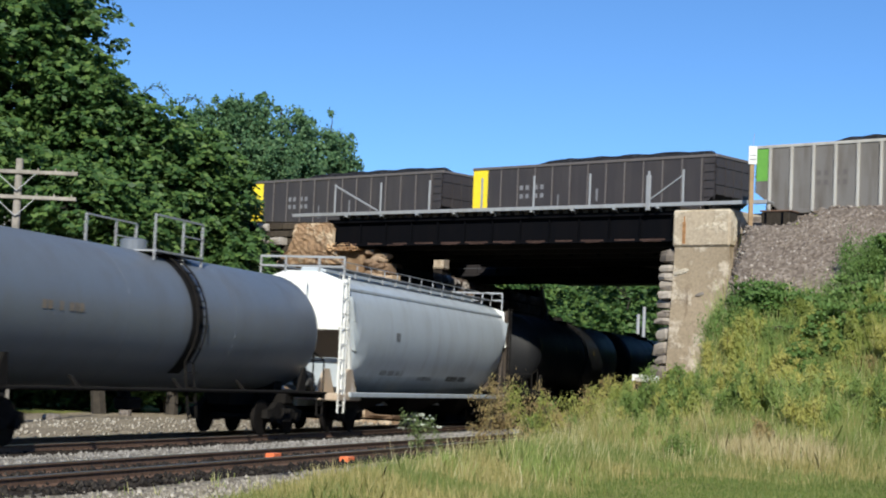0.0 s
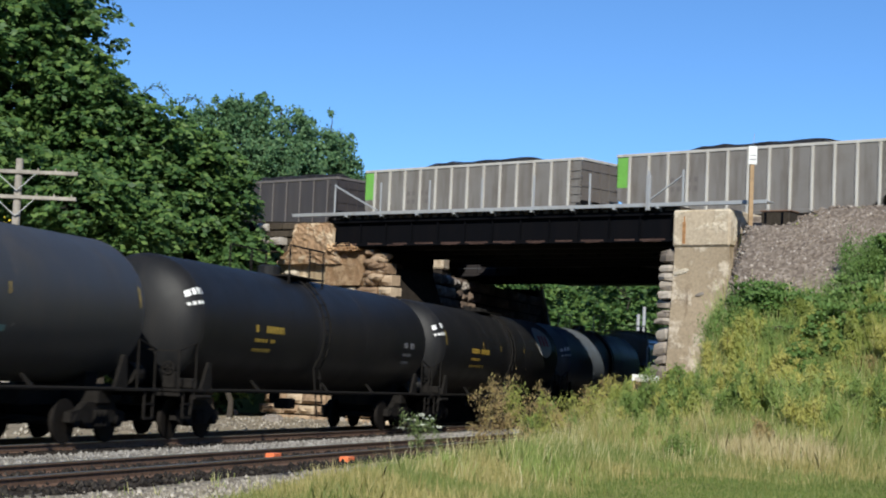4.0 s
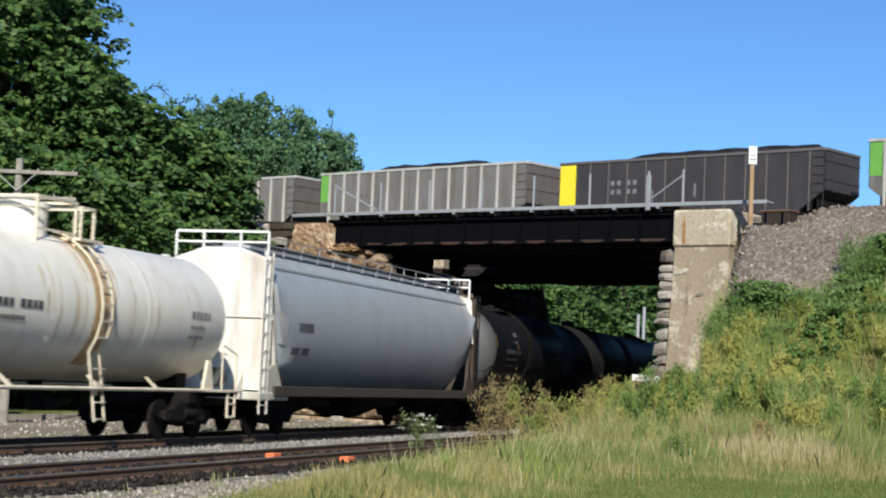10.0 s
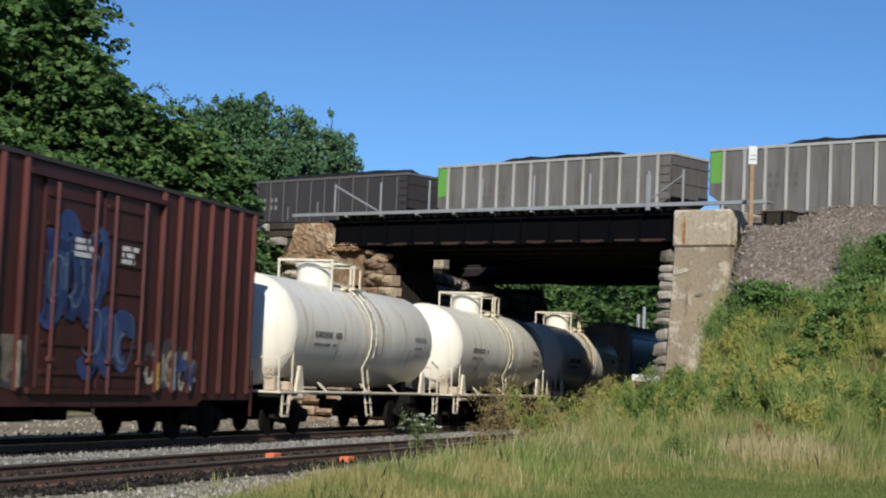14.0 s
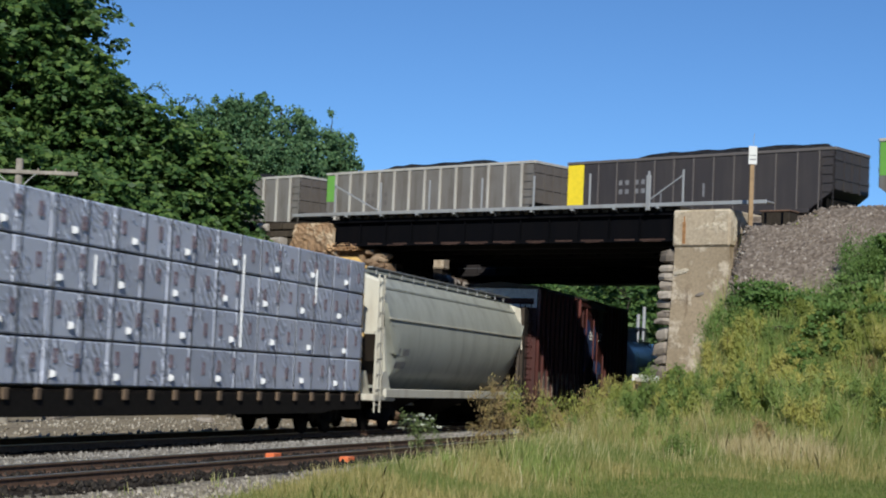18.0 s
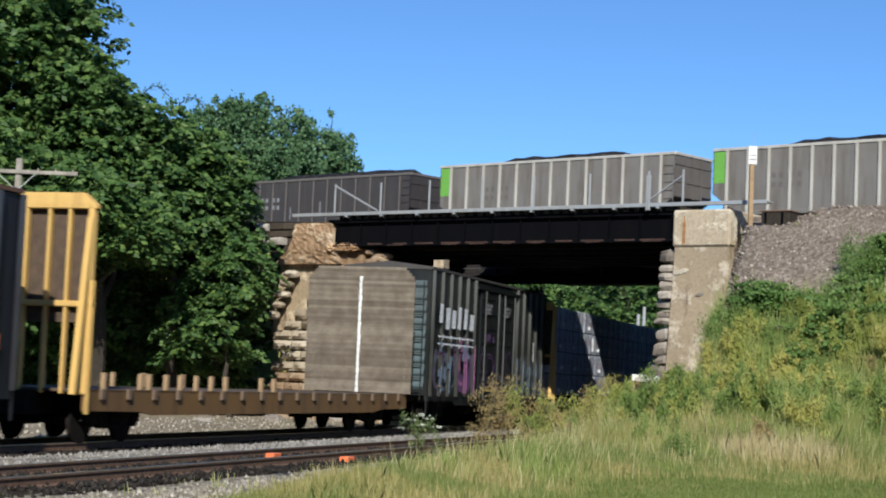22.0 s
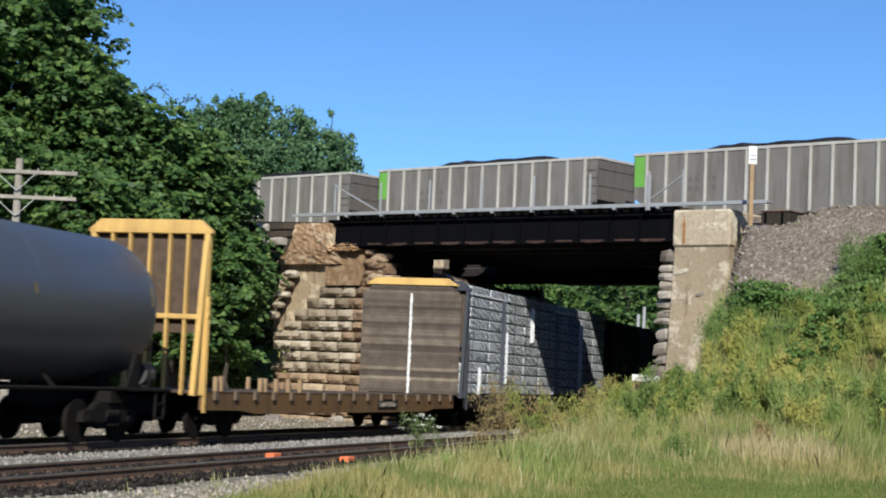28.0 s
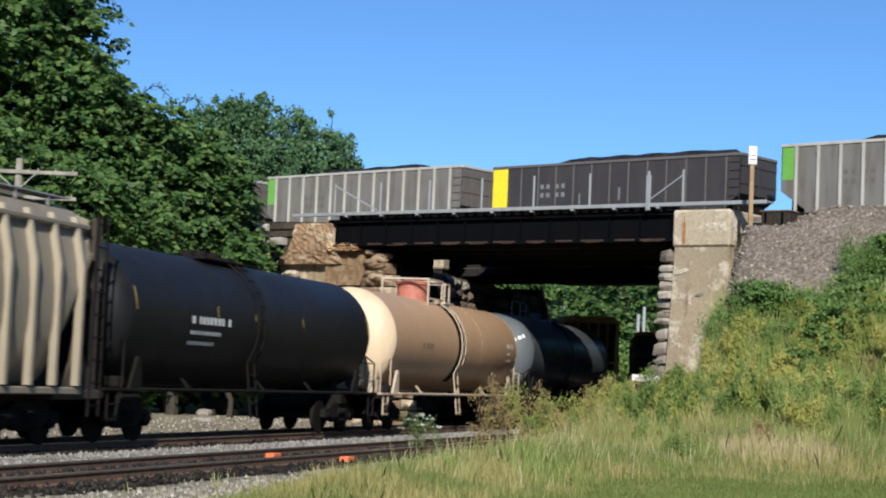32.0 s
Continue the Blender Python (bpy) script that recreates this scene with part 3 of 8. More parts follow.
# ---- tracks ----
def rail_build(x0, x1, y):
    web, head = Build(), Build()
    prof = [(-0.075, -0.175), (0.075, -0.175), (0.07, -0.16), (0.012, -0.14), (0.012, -0.045), (0.036, -0.035), (0.036, -0.012),
            (-0.036, -0.012), (-0.036, -0.035), (-0.012, -0.045), (-0.012, -0.14), (-0.07, -0.16)]
    web.loft([[(x, y + a, b) for a, b in prof] for x in (x0, x1)])
    head.loft([[(x, y + a, b) for a, b in ((-0.034, -0.012), (0.034, -0.012), (0.032, -0.002), (0.022, 0.0), (-0.022, 0.0), (-0.032, -0.002))] for x in (x0, x1)])
    return web, head


def track(name, m, label, t0, t1, x0=-320, x1=420, ties=True):
    tr = thing(name, m, label, "railway track", kind="structure")
    for y in (0.7525, -0.7525):
        w, h = rail_build(x0, x1, y)
        r = part("rail", w, M["rail"], tr)
        part("rail_head", h, M["railhead"], r, "polished rail head")
    if ties:
        rng = random.Random(3)
        me = Build().box(-0.115, 0.115, -1.28, 1.28, -0.36, -0.172, 0.02).mesh("tie", M["tie"])
        k = t0
        while k < t1:
            t = part("tie", me, None, tr)
            t.location, t.rotation_euler = (k, rng.uniform(-0.05, 0.05), rng.uniform(-0.01, 0.01)), (0, 0, rng.uniform(-0.02, 0.02))
            k += 0.53
        rest = Build()
        for k in np.concatenate([np.arange(x0, t0 - 0.3, 0.53), np.arange(t1 + 0.3, x1, 0.53)]):
            rest.box(k - 0.115, k + 0.115, -1.28, 1.28, -0.36, -0.172)
        tagged(part("tie_row", rest, M["tie"], tr), kind="stuff")
    return tr


track("main_track", ML, "main railway track on dark ballast under the train", -16, 44)
track("side_track", ML @ Matrix.Translation((0, -4.6, -0.03)), "empty siding track with rusty rails on pale ballast", -24, 36)
MUC = MU @ Matrix.Translation((0, -1.6, U_RAIL))
upper_track = track("upper_track", MUC, "railway track on the upper bank and bridge", -30, 24, -260, 260)

for xa, xb in ((-260, -10.9), (9.9, 260)):
    ub = Build().loft([[(x, -2.9, -1.1), (x, -1.75, -0.2), (x, 1.75, -0.2), (x, 2.9, -1.1)] for x in (xa, xb)])
    part("ballast", ub, M["bank"], upper_track, "brown stone ballast under the upper track")

# ---- first bridge (nearest) ----
br = thing("railway_bridge", MA, "dark steel plate girder railway bridge over the lower tracks", "bridge", "bridges")
U0, U1 = -6.75, 8.6


def girder(parent, y, z0, z1, ua, ub, flange=0.36, label="", mat_=None):
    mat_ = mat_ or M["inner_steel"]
    g = Build()
    g.box(ua, ub, y - 0.012, y + 0.012, z0, z1)
    ob = part("girder", g, mat_, parent, label)
    part("top_flange", Build().box(ua, ub, y - flange / 2, y + flange / 2, z1 - 0.04, z1), mat_, ob)
    part("bottom_flange", Build().box(ua, ub, y - flange / 2, y + flange / 2, z0, z0 + 0.045), mat_, ob)
    part("flange_angle", Build().box(ua, ub, y - 0.1, y + 0.1, z0 + 0.048, z0 + 0.14), mat_, ob)
    n = max(2, int((ub - ua) / 1.25))
    me = Build().box(-0.008, 0.008, -0.14, 0.14, z0 + 0.05, z1 - 0.045).add(
        *Build_angle(0.07, z0 + 0.05, z1 - 0.045)).mesh("stiffener", mat_)
    for i in range(n + 1):
        st = part("stiffener", me, None, ob)
        st.location = (ua + 0.1 + (ub - ua - 0.2) * i / n, y, 0)
    return ob


def Build_angle(w, z0, z1):
    v = [(0.008, -0.15, z0), (w, -0.15, z0), (w, -0.14, z0), (0.008, -0.14, z0)]
    v += [(x, y, z1) for x, y, _ in v]
    return v, [(0, 1, 5, 4), (1, 2, 6, 5), (2, 3, 7, 6), (3, 0, 4, 7), (3, 2, 1, 0), (4, 5, 6, 7)]


GB, GT = 6.66, 7.62
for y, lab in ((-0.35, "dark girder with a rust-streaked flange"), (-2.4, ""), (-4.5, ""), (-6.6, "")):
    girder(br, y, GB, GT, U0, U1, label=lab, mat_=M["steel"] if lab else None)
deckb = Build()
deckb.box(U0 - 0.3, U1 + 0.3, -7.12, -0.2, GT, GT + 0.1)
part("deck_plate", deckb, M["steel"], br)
tm = Build().box(-0.12, 0.12, -7.12, -0.12, GT + 0.1, GT + 0.32, 0.015).mesh("deck_timber", M["tie"])
for i in range(int((U1 - U0) / 0.42)):
    o = part("deck_timber", tm, None, br)
    o.location = (U0 + 0.2 + i * 0.42, 0, 0)
for i in range(12):
    u = U0 + 0.4 + i * 1.3
    part("cross_frame", Build().bar((u, -0.4, GB + 0.1), (u, -2.35, GT - 0.1), 0.09).bar((u, -2.4, GB + 0.1), (u, -4.45, GT - 0.1), 0.09).bar((u, -4.5, GT - 0.1), (u, -6.6, GB + 0.1), 0.09), M["steel"], br)
walkway = Build()
walkway.box(U0 - 3.6, U1 + 2.0, -0.5, 0.04, DECK - 0.05, DECK + 0.0, 0.01)
walkway.box(U0 - 3.6, U1 + 2.0, 0.02, 0.07, DECK - 0.1, DECK + 0.03, 0.008)
part("walkway", walkway, M["galv"], br, "galvanised walkway edge along the deck")
for i in range(9):
    u = U0 + 0.5 + i * 1.75
    part("bracket", Build().bar((u, -0.3, DECK - 0.28), (u, 0.02, DECK - 0.07), 0.06).box(u - 0.05, u + 0.05, -0.03, 0.1, DECK - 0.17, DECK - 0.09), M["galv"], br)
posts = [-5.85, -7.2, -3.45, -1.06, 1.26, 3.71, 6.08, 8.4]
pm = Build().box(-0.035, 0.035, -0.02, 0.03, DECK - 0.1, DECK + 1.15, 0.006).mesh("railing_post", M["galv"])
for u in posts:
    o = part("railing_post", pm, None, br)
    o.location = (u, 0.03, 0)
part("railing_brace", Build().bar((8.4, 0.06, DECK + 1.1), (6.2, 0.06, DECK + 0.06), 0.09, 0.05), M["galv"], br, "slanting galvanised brace at the railing's end")
part("railing_brace", Build().bar((-7.2, 0.06, DECK + 0.95), (-5.85, 0.06, DECK + 0.1), 0.06, 0.04), M["galv"], br)
part("railing_post", Build().box(-5.93, -5.77, 0.0, 0.09, DECK - 0.22, DECK + 1.0, 0.01), M["galv"], br, "thicker end post of the railing")
# brown wear along the flange between the stiffeners
fw = Build()
rfw = random.Random(8)
for i in range(12):
    u = U0 + 0.25 + i * 1.25
    a = u + rfw.uniform(0.05, 0.25)
    fw.box(a, u + rfw.uniform(0.8, 1.15), -0.252, -0.248, GB + 0.05, GB + 0.11)
    if rfw.random() < 0.75:
        fw.box(a + 0.1, u + rfw.uniform(0.6, 1.1), -0.172, -0.168, GB + 0.005, GB + 0.035)
marks_on("flange_rust", fw, M["flange_rust"], br, "brown rust along the bottom flange")

# ---- middle bridge: a second span close behind the first ----
brm = thing("railway_bridge", MA, "dark steel girder bridge behind the first span", "bridge", "bridges")
UM0, UM1 = -7.5, 12.2
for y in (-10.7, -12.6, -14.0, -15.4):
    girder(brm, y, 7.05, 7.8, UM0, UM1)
# plate overshoots its girders, an unseen addition that shuts out sun behind
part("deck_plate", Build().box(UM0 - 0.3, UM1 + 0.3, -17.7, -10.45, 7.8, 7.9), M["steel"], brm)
for i in range(9):
    u = UM0 + 1.0 + i * 2.0
    part("cross_frame", Build().bar((u, -10.75, 7.15), (u, -12.55, 7.7), 0.09).bar((u, -12.65, 7.7), (u, -13.95, 7.15), 0.09).bar((u, -14.05, 7.15), (u, -15.35, 7.7), 0.09), M["steel"], brm)

# ---- second bridge (under the coal train) ----
br2 = thing("railway_bridge", MU, "dark steel girder bridge carrying the coal train", "bridge", "bridges")
G2B, G2T = 6.75, 8.0
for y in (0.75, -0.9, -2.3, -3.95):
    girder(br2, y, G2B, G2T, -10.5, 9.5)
# plate runs far back out of view, added to keep the underpass dark
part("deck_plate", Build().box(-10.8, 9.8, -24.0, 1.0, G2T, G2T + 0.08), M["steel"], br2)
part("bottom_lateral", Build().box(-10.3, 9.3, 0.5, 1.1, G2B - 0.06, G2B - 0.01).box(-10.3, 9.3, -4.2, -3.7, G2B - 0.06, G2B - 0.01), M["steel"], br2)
part("cable_tray", Build().tube((-10, 1.1, 7.1), (7.0, 1.1, 7.1), 0.02), M["pipe"], br2, "thin pipe along the girder")

# ---- right-hand abutment: concrete pier with rubble quoins ----
rng = random.Random(11)


def rough_block(w, d, h, seed, bulge=0.05):
    """One quarry-faced block, its face bulging towards -y."""
    r = random.Random(seed)
    nx, nz = 5, 4
    v, f = [], []
    for j in range(nz):
        for i in range(nx):
            a, c = i / (nx - 1), j / (nz - 1)
            e = min(1.0, 4.0 * min(a, 1 - a)) * min(1.0, 3.0 * min(c, 1 - c))
            v.append(((a - 0.5) * w + (r.uniform(-0.02, 0.02) if 0 < i < nx - 1 else r.uniform(-0.012, 0.004)),
                      -d / 2 - bulge * e * r.uniform(0.5, 1.5), (c - 0.5) * h + r.uniform(-0.014, 0.006)))
    for j in range(nz - 1):
        for i in range(nx - 1):
            k = j * nx + i
            f.append((k, k + 1, k + nx + 1, k + nx))
    k = len(v)
    v += [(-w / 2, d / 2, -h / 2), (w / 2, d / 2, -h / 2), (w / 2, d / 2, h / 2), (-w / 2, d / 2, h / 2)]
    f += [(k + 1, k, k + 3, k + 2)]
    f.append((k, k + 1) + tuple(range(nx - 1, -1, -1)))
    f.append((k + 2, k + 3) + tuple(range((nz - 1) * nx, nz * nx)))
    f.append((k + 3, k) + tuple(i * nx for i in range(nz)))
    f.append((k + 1, k + 2) + tuple(i * nx + nx - 1 for i in range(nz - 1, -1, -1)))
    return Build().add(v, f)


def boulder(rx, ry, rz, seed):
    r = random.Random(seed)
    b = Build()
    n = 9
    v, f = [], []
    for j in range(7):
        t = -math.pi / 2 + math.pi * j / 6
        for i in range(n):
            a = 2 * math.pi * i / n
            k = (abs(math.cos(a)) ** 3 + abs(math.sin(a)) ** 3) ** (-1 / 3)
            q = r.uniform(0.88, 1.1)
            v.append((rx * math.cos(t) ** 0.6 * math.cos(a) * k * q, ry * math.cos(t) ** 0.6 * math.sin(a) * k * q, rz * math.sin(t) * r.uniform(0.9, 1.05)))
    for j in range(6):
        for i in range(n):
            f.append((j * n + i, j * n + (i + 1) % n, (j + 1) * n + (i + 1) % n, (j + 1) * n + i))
    f += [tuple(range(n))[::-1], tuple(range(6 * n, 7 * n))]
    return b.add(v, f)


def slab_stone(rx, ry, rz, seed):
    """Angular quarried stone: a box of few faces with broken corners."""
    r = random.Random(seed)
    rings = []
    for t, k in ((-1.0, 0.8), (-0.75, 0.97), (0.1, 1.0), (0.7, 0.93), (1.0, 0.72)):
        ring = []
        for a, c in ((-1, -0.7), (-0.7, -1), (0.1, -1.08), (0.75, -1), (1, -0.65), (1, 0.7), (0, 1), (-1, 0.7)):
            ring.append((rx * a * k * r.uniform(0.86, 1.1), ry * c * k * r.uniform(0.88, 1.08), rz * t + rz * r.uniform(-0.14, 0.14)))
        rings.append(ring)
    return Build().loft(rings)


M["quoin"] = rnd_mat("tan_rubble", [(0, (0.16, 0.135, 0.113)), (0.5, (0.28, 0.24, 0.2)), (1, (0.42, 0.375, 0.32))], 0.92, 3, 0.9, "object", 0.06)
pier = thing("bridge_abutment", MA, "tan concrete bridge abutment with rough stone quoins", "abutment", "abutments")
pc = Build().box(-9.0, -6.8, -2.6, -0.02, 6.45, 7.72, 0.07)
part("cap_block", pc, M["concrete"], pier, "pale concrete cap with a rust streak")
part("rust_streak", Build().box(-7.32, -7.2, -0.021, -0.012, 6.55, 7.3).box(-7.29, -7.24, -0.021, -0.012, 7.3, 7.5), M["rust"], pier)
shaft = Build()
for_ring = []
for z, dl, dr in ((-0.4, 0.22, 0.5), (2.4, 0.14, 0.3), (4.5, 0.06, 0.1), (6.45, -0.02, -0.02)):
    for_ring.append([(-8.97 - dr, -0.1 + dl * 0.4, z), (-6.86 + dl, -0.1 + dl * 0.4, z), (-6.86 + dl, -3.0, z), (-8.97 - dr, -3.0, z)])
shaft.loft(for_ring)
part("shaft", shaft, M["shaft"], pier, "stained concrete shaft with spalled patches")
part("core", Build().box(-7.0, -6.52, -1.4, -0.45, -0.4, 6.6), M["mortar"], pier)
z, i = -0.2, 0
while z < 6.3:
    h = rng.uniform(0.26, 0.5)
    out = 0.26 + 0.06 * max(0, 6.3 - z) + rng.uniform(-0.14, 0.14)
    o = part("stone", slab_stone(0.3 + out * 0.42, 0.45, h * 0.46, 100 + i), M["quoin"], pier)
    o.location, o.rotation_euler = (-6.72 + out * 0.4, -0.62 + rng.uniform(-0.1, 0.1), z + h / 2), (rng.uniform(-0.1, 0.1), rng.uniform(-0.12, 0.12), rng.uniform(-0.3, 0.3))
    z, i = z + h * 1.02, i + 1
M["chip"] = rough_wall("pale_broken_concrete", (0.5, 0.44, 0.35), (0.66, 0.6, 0.5), (0.24, 0.18, 0.12), 3.0)
rch = random.Random(41)
chips = [(-7.15, 5.6, 0.3, 0.09)] + [(rch.uniform(-8.9, -7.2), rch.uniform(2.0, 6.1), rch.uniform(0.08, 0.26), rch.uniform(0.04, 0.1)) for _ in range(2)]
for i, (u, z, sx, sz) in enumerate(chips):
    o = part("spalled_patch", boulder(sx, 0.035, sz, 400 + i), M["chip"] if i % 3 < 2 else M["rubble"], pier)
    o.location, o.rotation_euler = (u, -0.09 + 0.016 * (6.3 - z), z), (0, rch.uniform(-0.5, 0.5), 0)
# side walls of the underpass, parallel to the lower tracks
wall_e = thing("wall_east", ML, "dark stone side wall of the underpass, with unseen light-blocking additions", "wall", kind="structure")
# second box: unseen stretch added to hide sky from the train's sides
part("wall_core", Build().box(29.3, 62, -9.3, -8.2, -0.6, 7.5).box(62, 105, -9.6, -8.2, -0.6, 6.2), M["mortar"], wall_e)
wall_w = thing("wall_west", ML, "dark stone side wall of the underpass, with unseen light-blocking additions", "wall", kind="structure")
# last box: unseen fill added to keep sun off the rear core
wc = Build().box(35.7, 38.0, 4.55, 7.4, -0.6, 7.4).box(38.0, 43.0, 4.55, 6.3, -0.6, 6.1).box(38.0, 43.0, 6.3, 7.4, -0.6, 7.4).box(43.0, 60.0, 4.55, 6.1, -0.6, 6.1).box(43.0, 60.0, 6.1, 9.4, 5.0, 6.1).box(45.5, 60.0, 8.8, 9.4, 5.5, 7.5).box(36.0, 60.0, 6.2, 13.0, 7.5, 7.78)
wc.prism([(60.0, -0.6), (60.0, 6.6), (60.5, 6.6), (67.3, 0.2), (67.3, -0.6)], 4.6, 7.4)
part("wall_core", wc, M["mortar"], wall_w)
part("coping", Build().bar((60.2, 4.5, 6.7), (67.5, 4.5, 0.05), 0.16, 0.3), M["concrete"], wall_w, "pale sloping coping at the wall's end")
part("coping", Build().bar((59.4, 4.52, 6.7), (66.7, 4.52, 0.05), 0.12, 0.1), M["rubble"], wall_w)
for (name_w, parent, y, s0, s1) in (("e", wall_e, -8.16, 29.6, 46.0), ("w", wall_w, 4.45, 35.7, 59.8)):
    z, row = -0.3, 0
    while z < 6.0:
        s = s0 - (0.4 if row % 2 else 0)
        while s < s1:
            w = rng.uniform(0.8, 1.35)
            a, b_ = max(s, s0), min(s + w, s1)
            if b_ - a > 0.2:
                o = part("stone", rough_block(b_ - a - 0.05, 0.2, 0.41, rng.randint(0, 10 ** 6), 0.09), M["stone_soot"], parent)
                o.location = ((a + b_) / 2, y, z + 0.25)
                o.rotation_euler = (0, 0, math.pi if name_w == "e" else 0)
            s += w
        z, row = z + 0.5, row + 1

# ---- left-hand abutment: stepped quarry-faced masonry under a concrete cap ----
lab = thing("bridge_abutment", MA, "stepped sandstone bridge abutment with a tan concrete cap", "abutment", "abutments")
FV = 1.0
core = Build()
core.loft([[(4.0 + 2.5 * k, -FV - 0.12, z), (11.4, -FV - 0.12, z), (11.4, -FV - 3, z), (4.0 + 2.5 * k, -FV - 3, z)] for k, z in ((-0.1, -0.6), (1.0, 5.9))])
core.box(7.2, 11.0, -5.0, -1.6, 5.5, 7.55)
part("core", core, M["mortar"], lab)
M["stone_pale"] = rnd_mat("limewashed_block", [(0, (0.17, 0.135, 0.095)), (0.5, (0.3, 0.25, 0.185)), (1, (0.46, 0.4, 0.32))], 0.92, 2.6, 0.9, "object", 0.08)
z, row = -0.55, 0
while z < 5.9:
    h = rng.uniform(0.4, 0.5)
    ur = 4.45 + 0.31 * z + rng.uniform(-0.16, 0.16)
    ul = min(8.15 + 1.25 * (5.7 - z) + rng.uniform(-0.15, 0.15), 11.4 + rng.uniform(-0.2, 0.2)) if z < 5.6 else 7.4
    u, first = ur, True
    while u < ul:
        w = rng.uniform(0.5, 0.8) if first else rng.uniform(0.6, 1.3)
        pale = u > 7.3 + rng.uniform(-0.7, 0.7) and 1.4 < z < 5.2
        o = part("stone", rough_block(w - 0.05, 0.5 + rng.uniform(0, 0.22), h - 0.07, rng.randint(0, 10 ** 6), 0.15), M["stone_pale"] if pale else M["stone"], lab)
        o.location, o.rotation_euler = (u + w / 2, -FV - 0.1 + rng.uniform(-0.05, 0.05), z + h / 2), (rng.uniform(-0.03, 0.03), 0, math.pi + rng.uniform(-0.04, 0.04))
        u, first = u + w, False
    z, row = z + h, row + 1


M["cap"] = rough_wall("crumbling_brown_concrete", (0.35, 0.23, 0.14), (0.52, 0.41, 0.29), (0.16, 0.095, 0.055), 2.0)
M["facing"] = rough_wall("broken_tan_facing", (0.36, 0.28, 0.185), (0.52, 0.43, 0.31), (0.18, 0.13, 0.085), 1.3)
M["patch"] = rough_wall("brown_patch_concrete", (0.24, 0.15, 0.085), (0.3, 0.21, 0.13), (0.14, 0.085, 0.05), 1.2)
M["ledge"] = rough_wall("orange_ledge_concrete", (0.4, 0.24, 0.13), (0.52, 0.36, 0.22), (0.16, 0.09, 0.05), 2.0)


def crag(outline, depth, seed, name, label, mat_, jag=0.07, smooth=False):
    """Broken concrete mass: a subdivided slab whose face is uneven. outline: rows of (z, u0, u1, v of the face)."""
    r = random.Random(seed)
    rings, nu = [], 19
    fine = []
    for (za, a0, b0, va), (zb, a1, b1, vb) in zip(outline, outline[1:]):
        fine += [tuple(p + (q - p) * k / 3 for p, q in zip((za, a0, b0, va), (zb, a1, b1, vb))) for k in range(3)]
    outline = fine + [outline[-1]]
    jag *= 0.75
    for zz, ua, ub, vf in outline:
        ring = [(ua + (ub - ua) * i / (nu - 1) + r.uniform(-jag, jag), -vf + r.uniform(-jag, jag) * 1.4, zz + r.uniform(-jag, jag) * 0.6) for i in range(nu)]
        ring += [(ub, -vf - depth, zz), (ua, -vf - depth, zz)]
        rings.append(ring)
    return part(name, Build().loft(rings), mat_, lab, label, smooth)


crag([(6.0, 8.4, 11.9, 0.46), (6.3, 8.5, 11.5, 0.36), (6.55, 8.55, 11.05, 0.26), (6.9, 8.62, 10.8, 0.2), (7.2, 8.66, 10.72, 0.16), (7.5, 8.7, 10.68, 0.18), (7.62, 8.75, 10.6, 0.24)], 2.2, 31, "cap_block", "crumbling tan concrete cap under the girder", M["cap"], 0.035)
crag([(3.2, 10.9, 12.3, 0.98), (4.2, 10.0, 12.2, 0.96), (4.8, 9.2, 12.1, 0.94), (5.3, 8.6, 12.0, 0.92), (5.9, 8.2, 11.9, 0.84), (6.36, 8.2, 11.7, 0.7)], 2.6, 32, "concrete_facing", "broken sloping concrete facing", M["facing"], 0.022, True)
crag([(5.15, 7.5, 9.3, 0.62), (5.6, 7.3, 9.3, 0.6), (6.1, 7.2, 9.2, 0.58), (6.5, 7.25, 9.15, 0.58), (6.6, 7.3, 9.0, 0.62)], 2.4, 33, "patched_block", "flat patched brown concrete block", M["patch"], 0.014, True)
crag([(6.5, 7.35, 9.0, 0.22), (6.64, 7.3, 8.9, 0.16), (6.8, 7.8, 8.8, 0.3)], 2.0, 34, "broken_ledge", "broken orange-brown concrete ledge", M["ledge"], 0.06)
for i in range(9):
    o = part("stone", boulder(rng.uniform(0.26, 0.42), 0.34, rng.uniform(0.14, 0.2), 620 + i), M["stone"], lab)
    o.location = (6.72 + rng.uniform(-0.3, 0.3), -0.75 + rng.uniform(-0.12, 0.08), 6.45 - 0.14 * i)
for i in range(5):
    o = part("stone", boulder(rng.uniform(0.2, 0.4), 0.3, rng.uniform(0.1, 0.18), 640 + i), M["stone_pale"], lab)
    o.location = (11.0 + 0.22 * i, -0.55, 5.6 - 0.42 * i)
# broken stones and old timbers holding the fill beside the cap
crib = thing("retaining_stack", MA, "broken pale stones and dark timbers stacked beside the abutment's cap", "retaining wall")
rcr = random.Random(77)
for row in range(4):
    u = 10.75 + rcr.uniform(-0.1, 0.15)
    while u < 13.7 - 0.25 * row:
        w = rcr.uniform(0.35, 1.0)
        if row in (1, 3) and rcr.random() < 0.75:
            o = part("stone", rough_block(w - 0.04, 0.4, 0.3, rcr.randint(0, 10 ** 6), 0.1), M["rubble"] if rcr.random() < 0.6 else M["stone_pale"], crib)
            o.location, o.rotation_euler = (u + w / 2, -0.62 + rcr.uniform(-0.1, 0.06), 6.62 + 0.31 * row), (rcr.uniform(-0.06, 0.06), rcr.uniform(-0.08, 0.08), math.pi + rcr.uniform(-0.15, 0.15))
        else:
            part("beam", Build().box(u, u + w - 0.03, -1.0, -0.58 + rcr.uniform(-0.08, 0.03), 6.5 + 0.31 * row, 6.76 + 0.31 * row, 0.03), M["tie"], crib)
        u += w
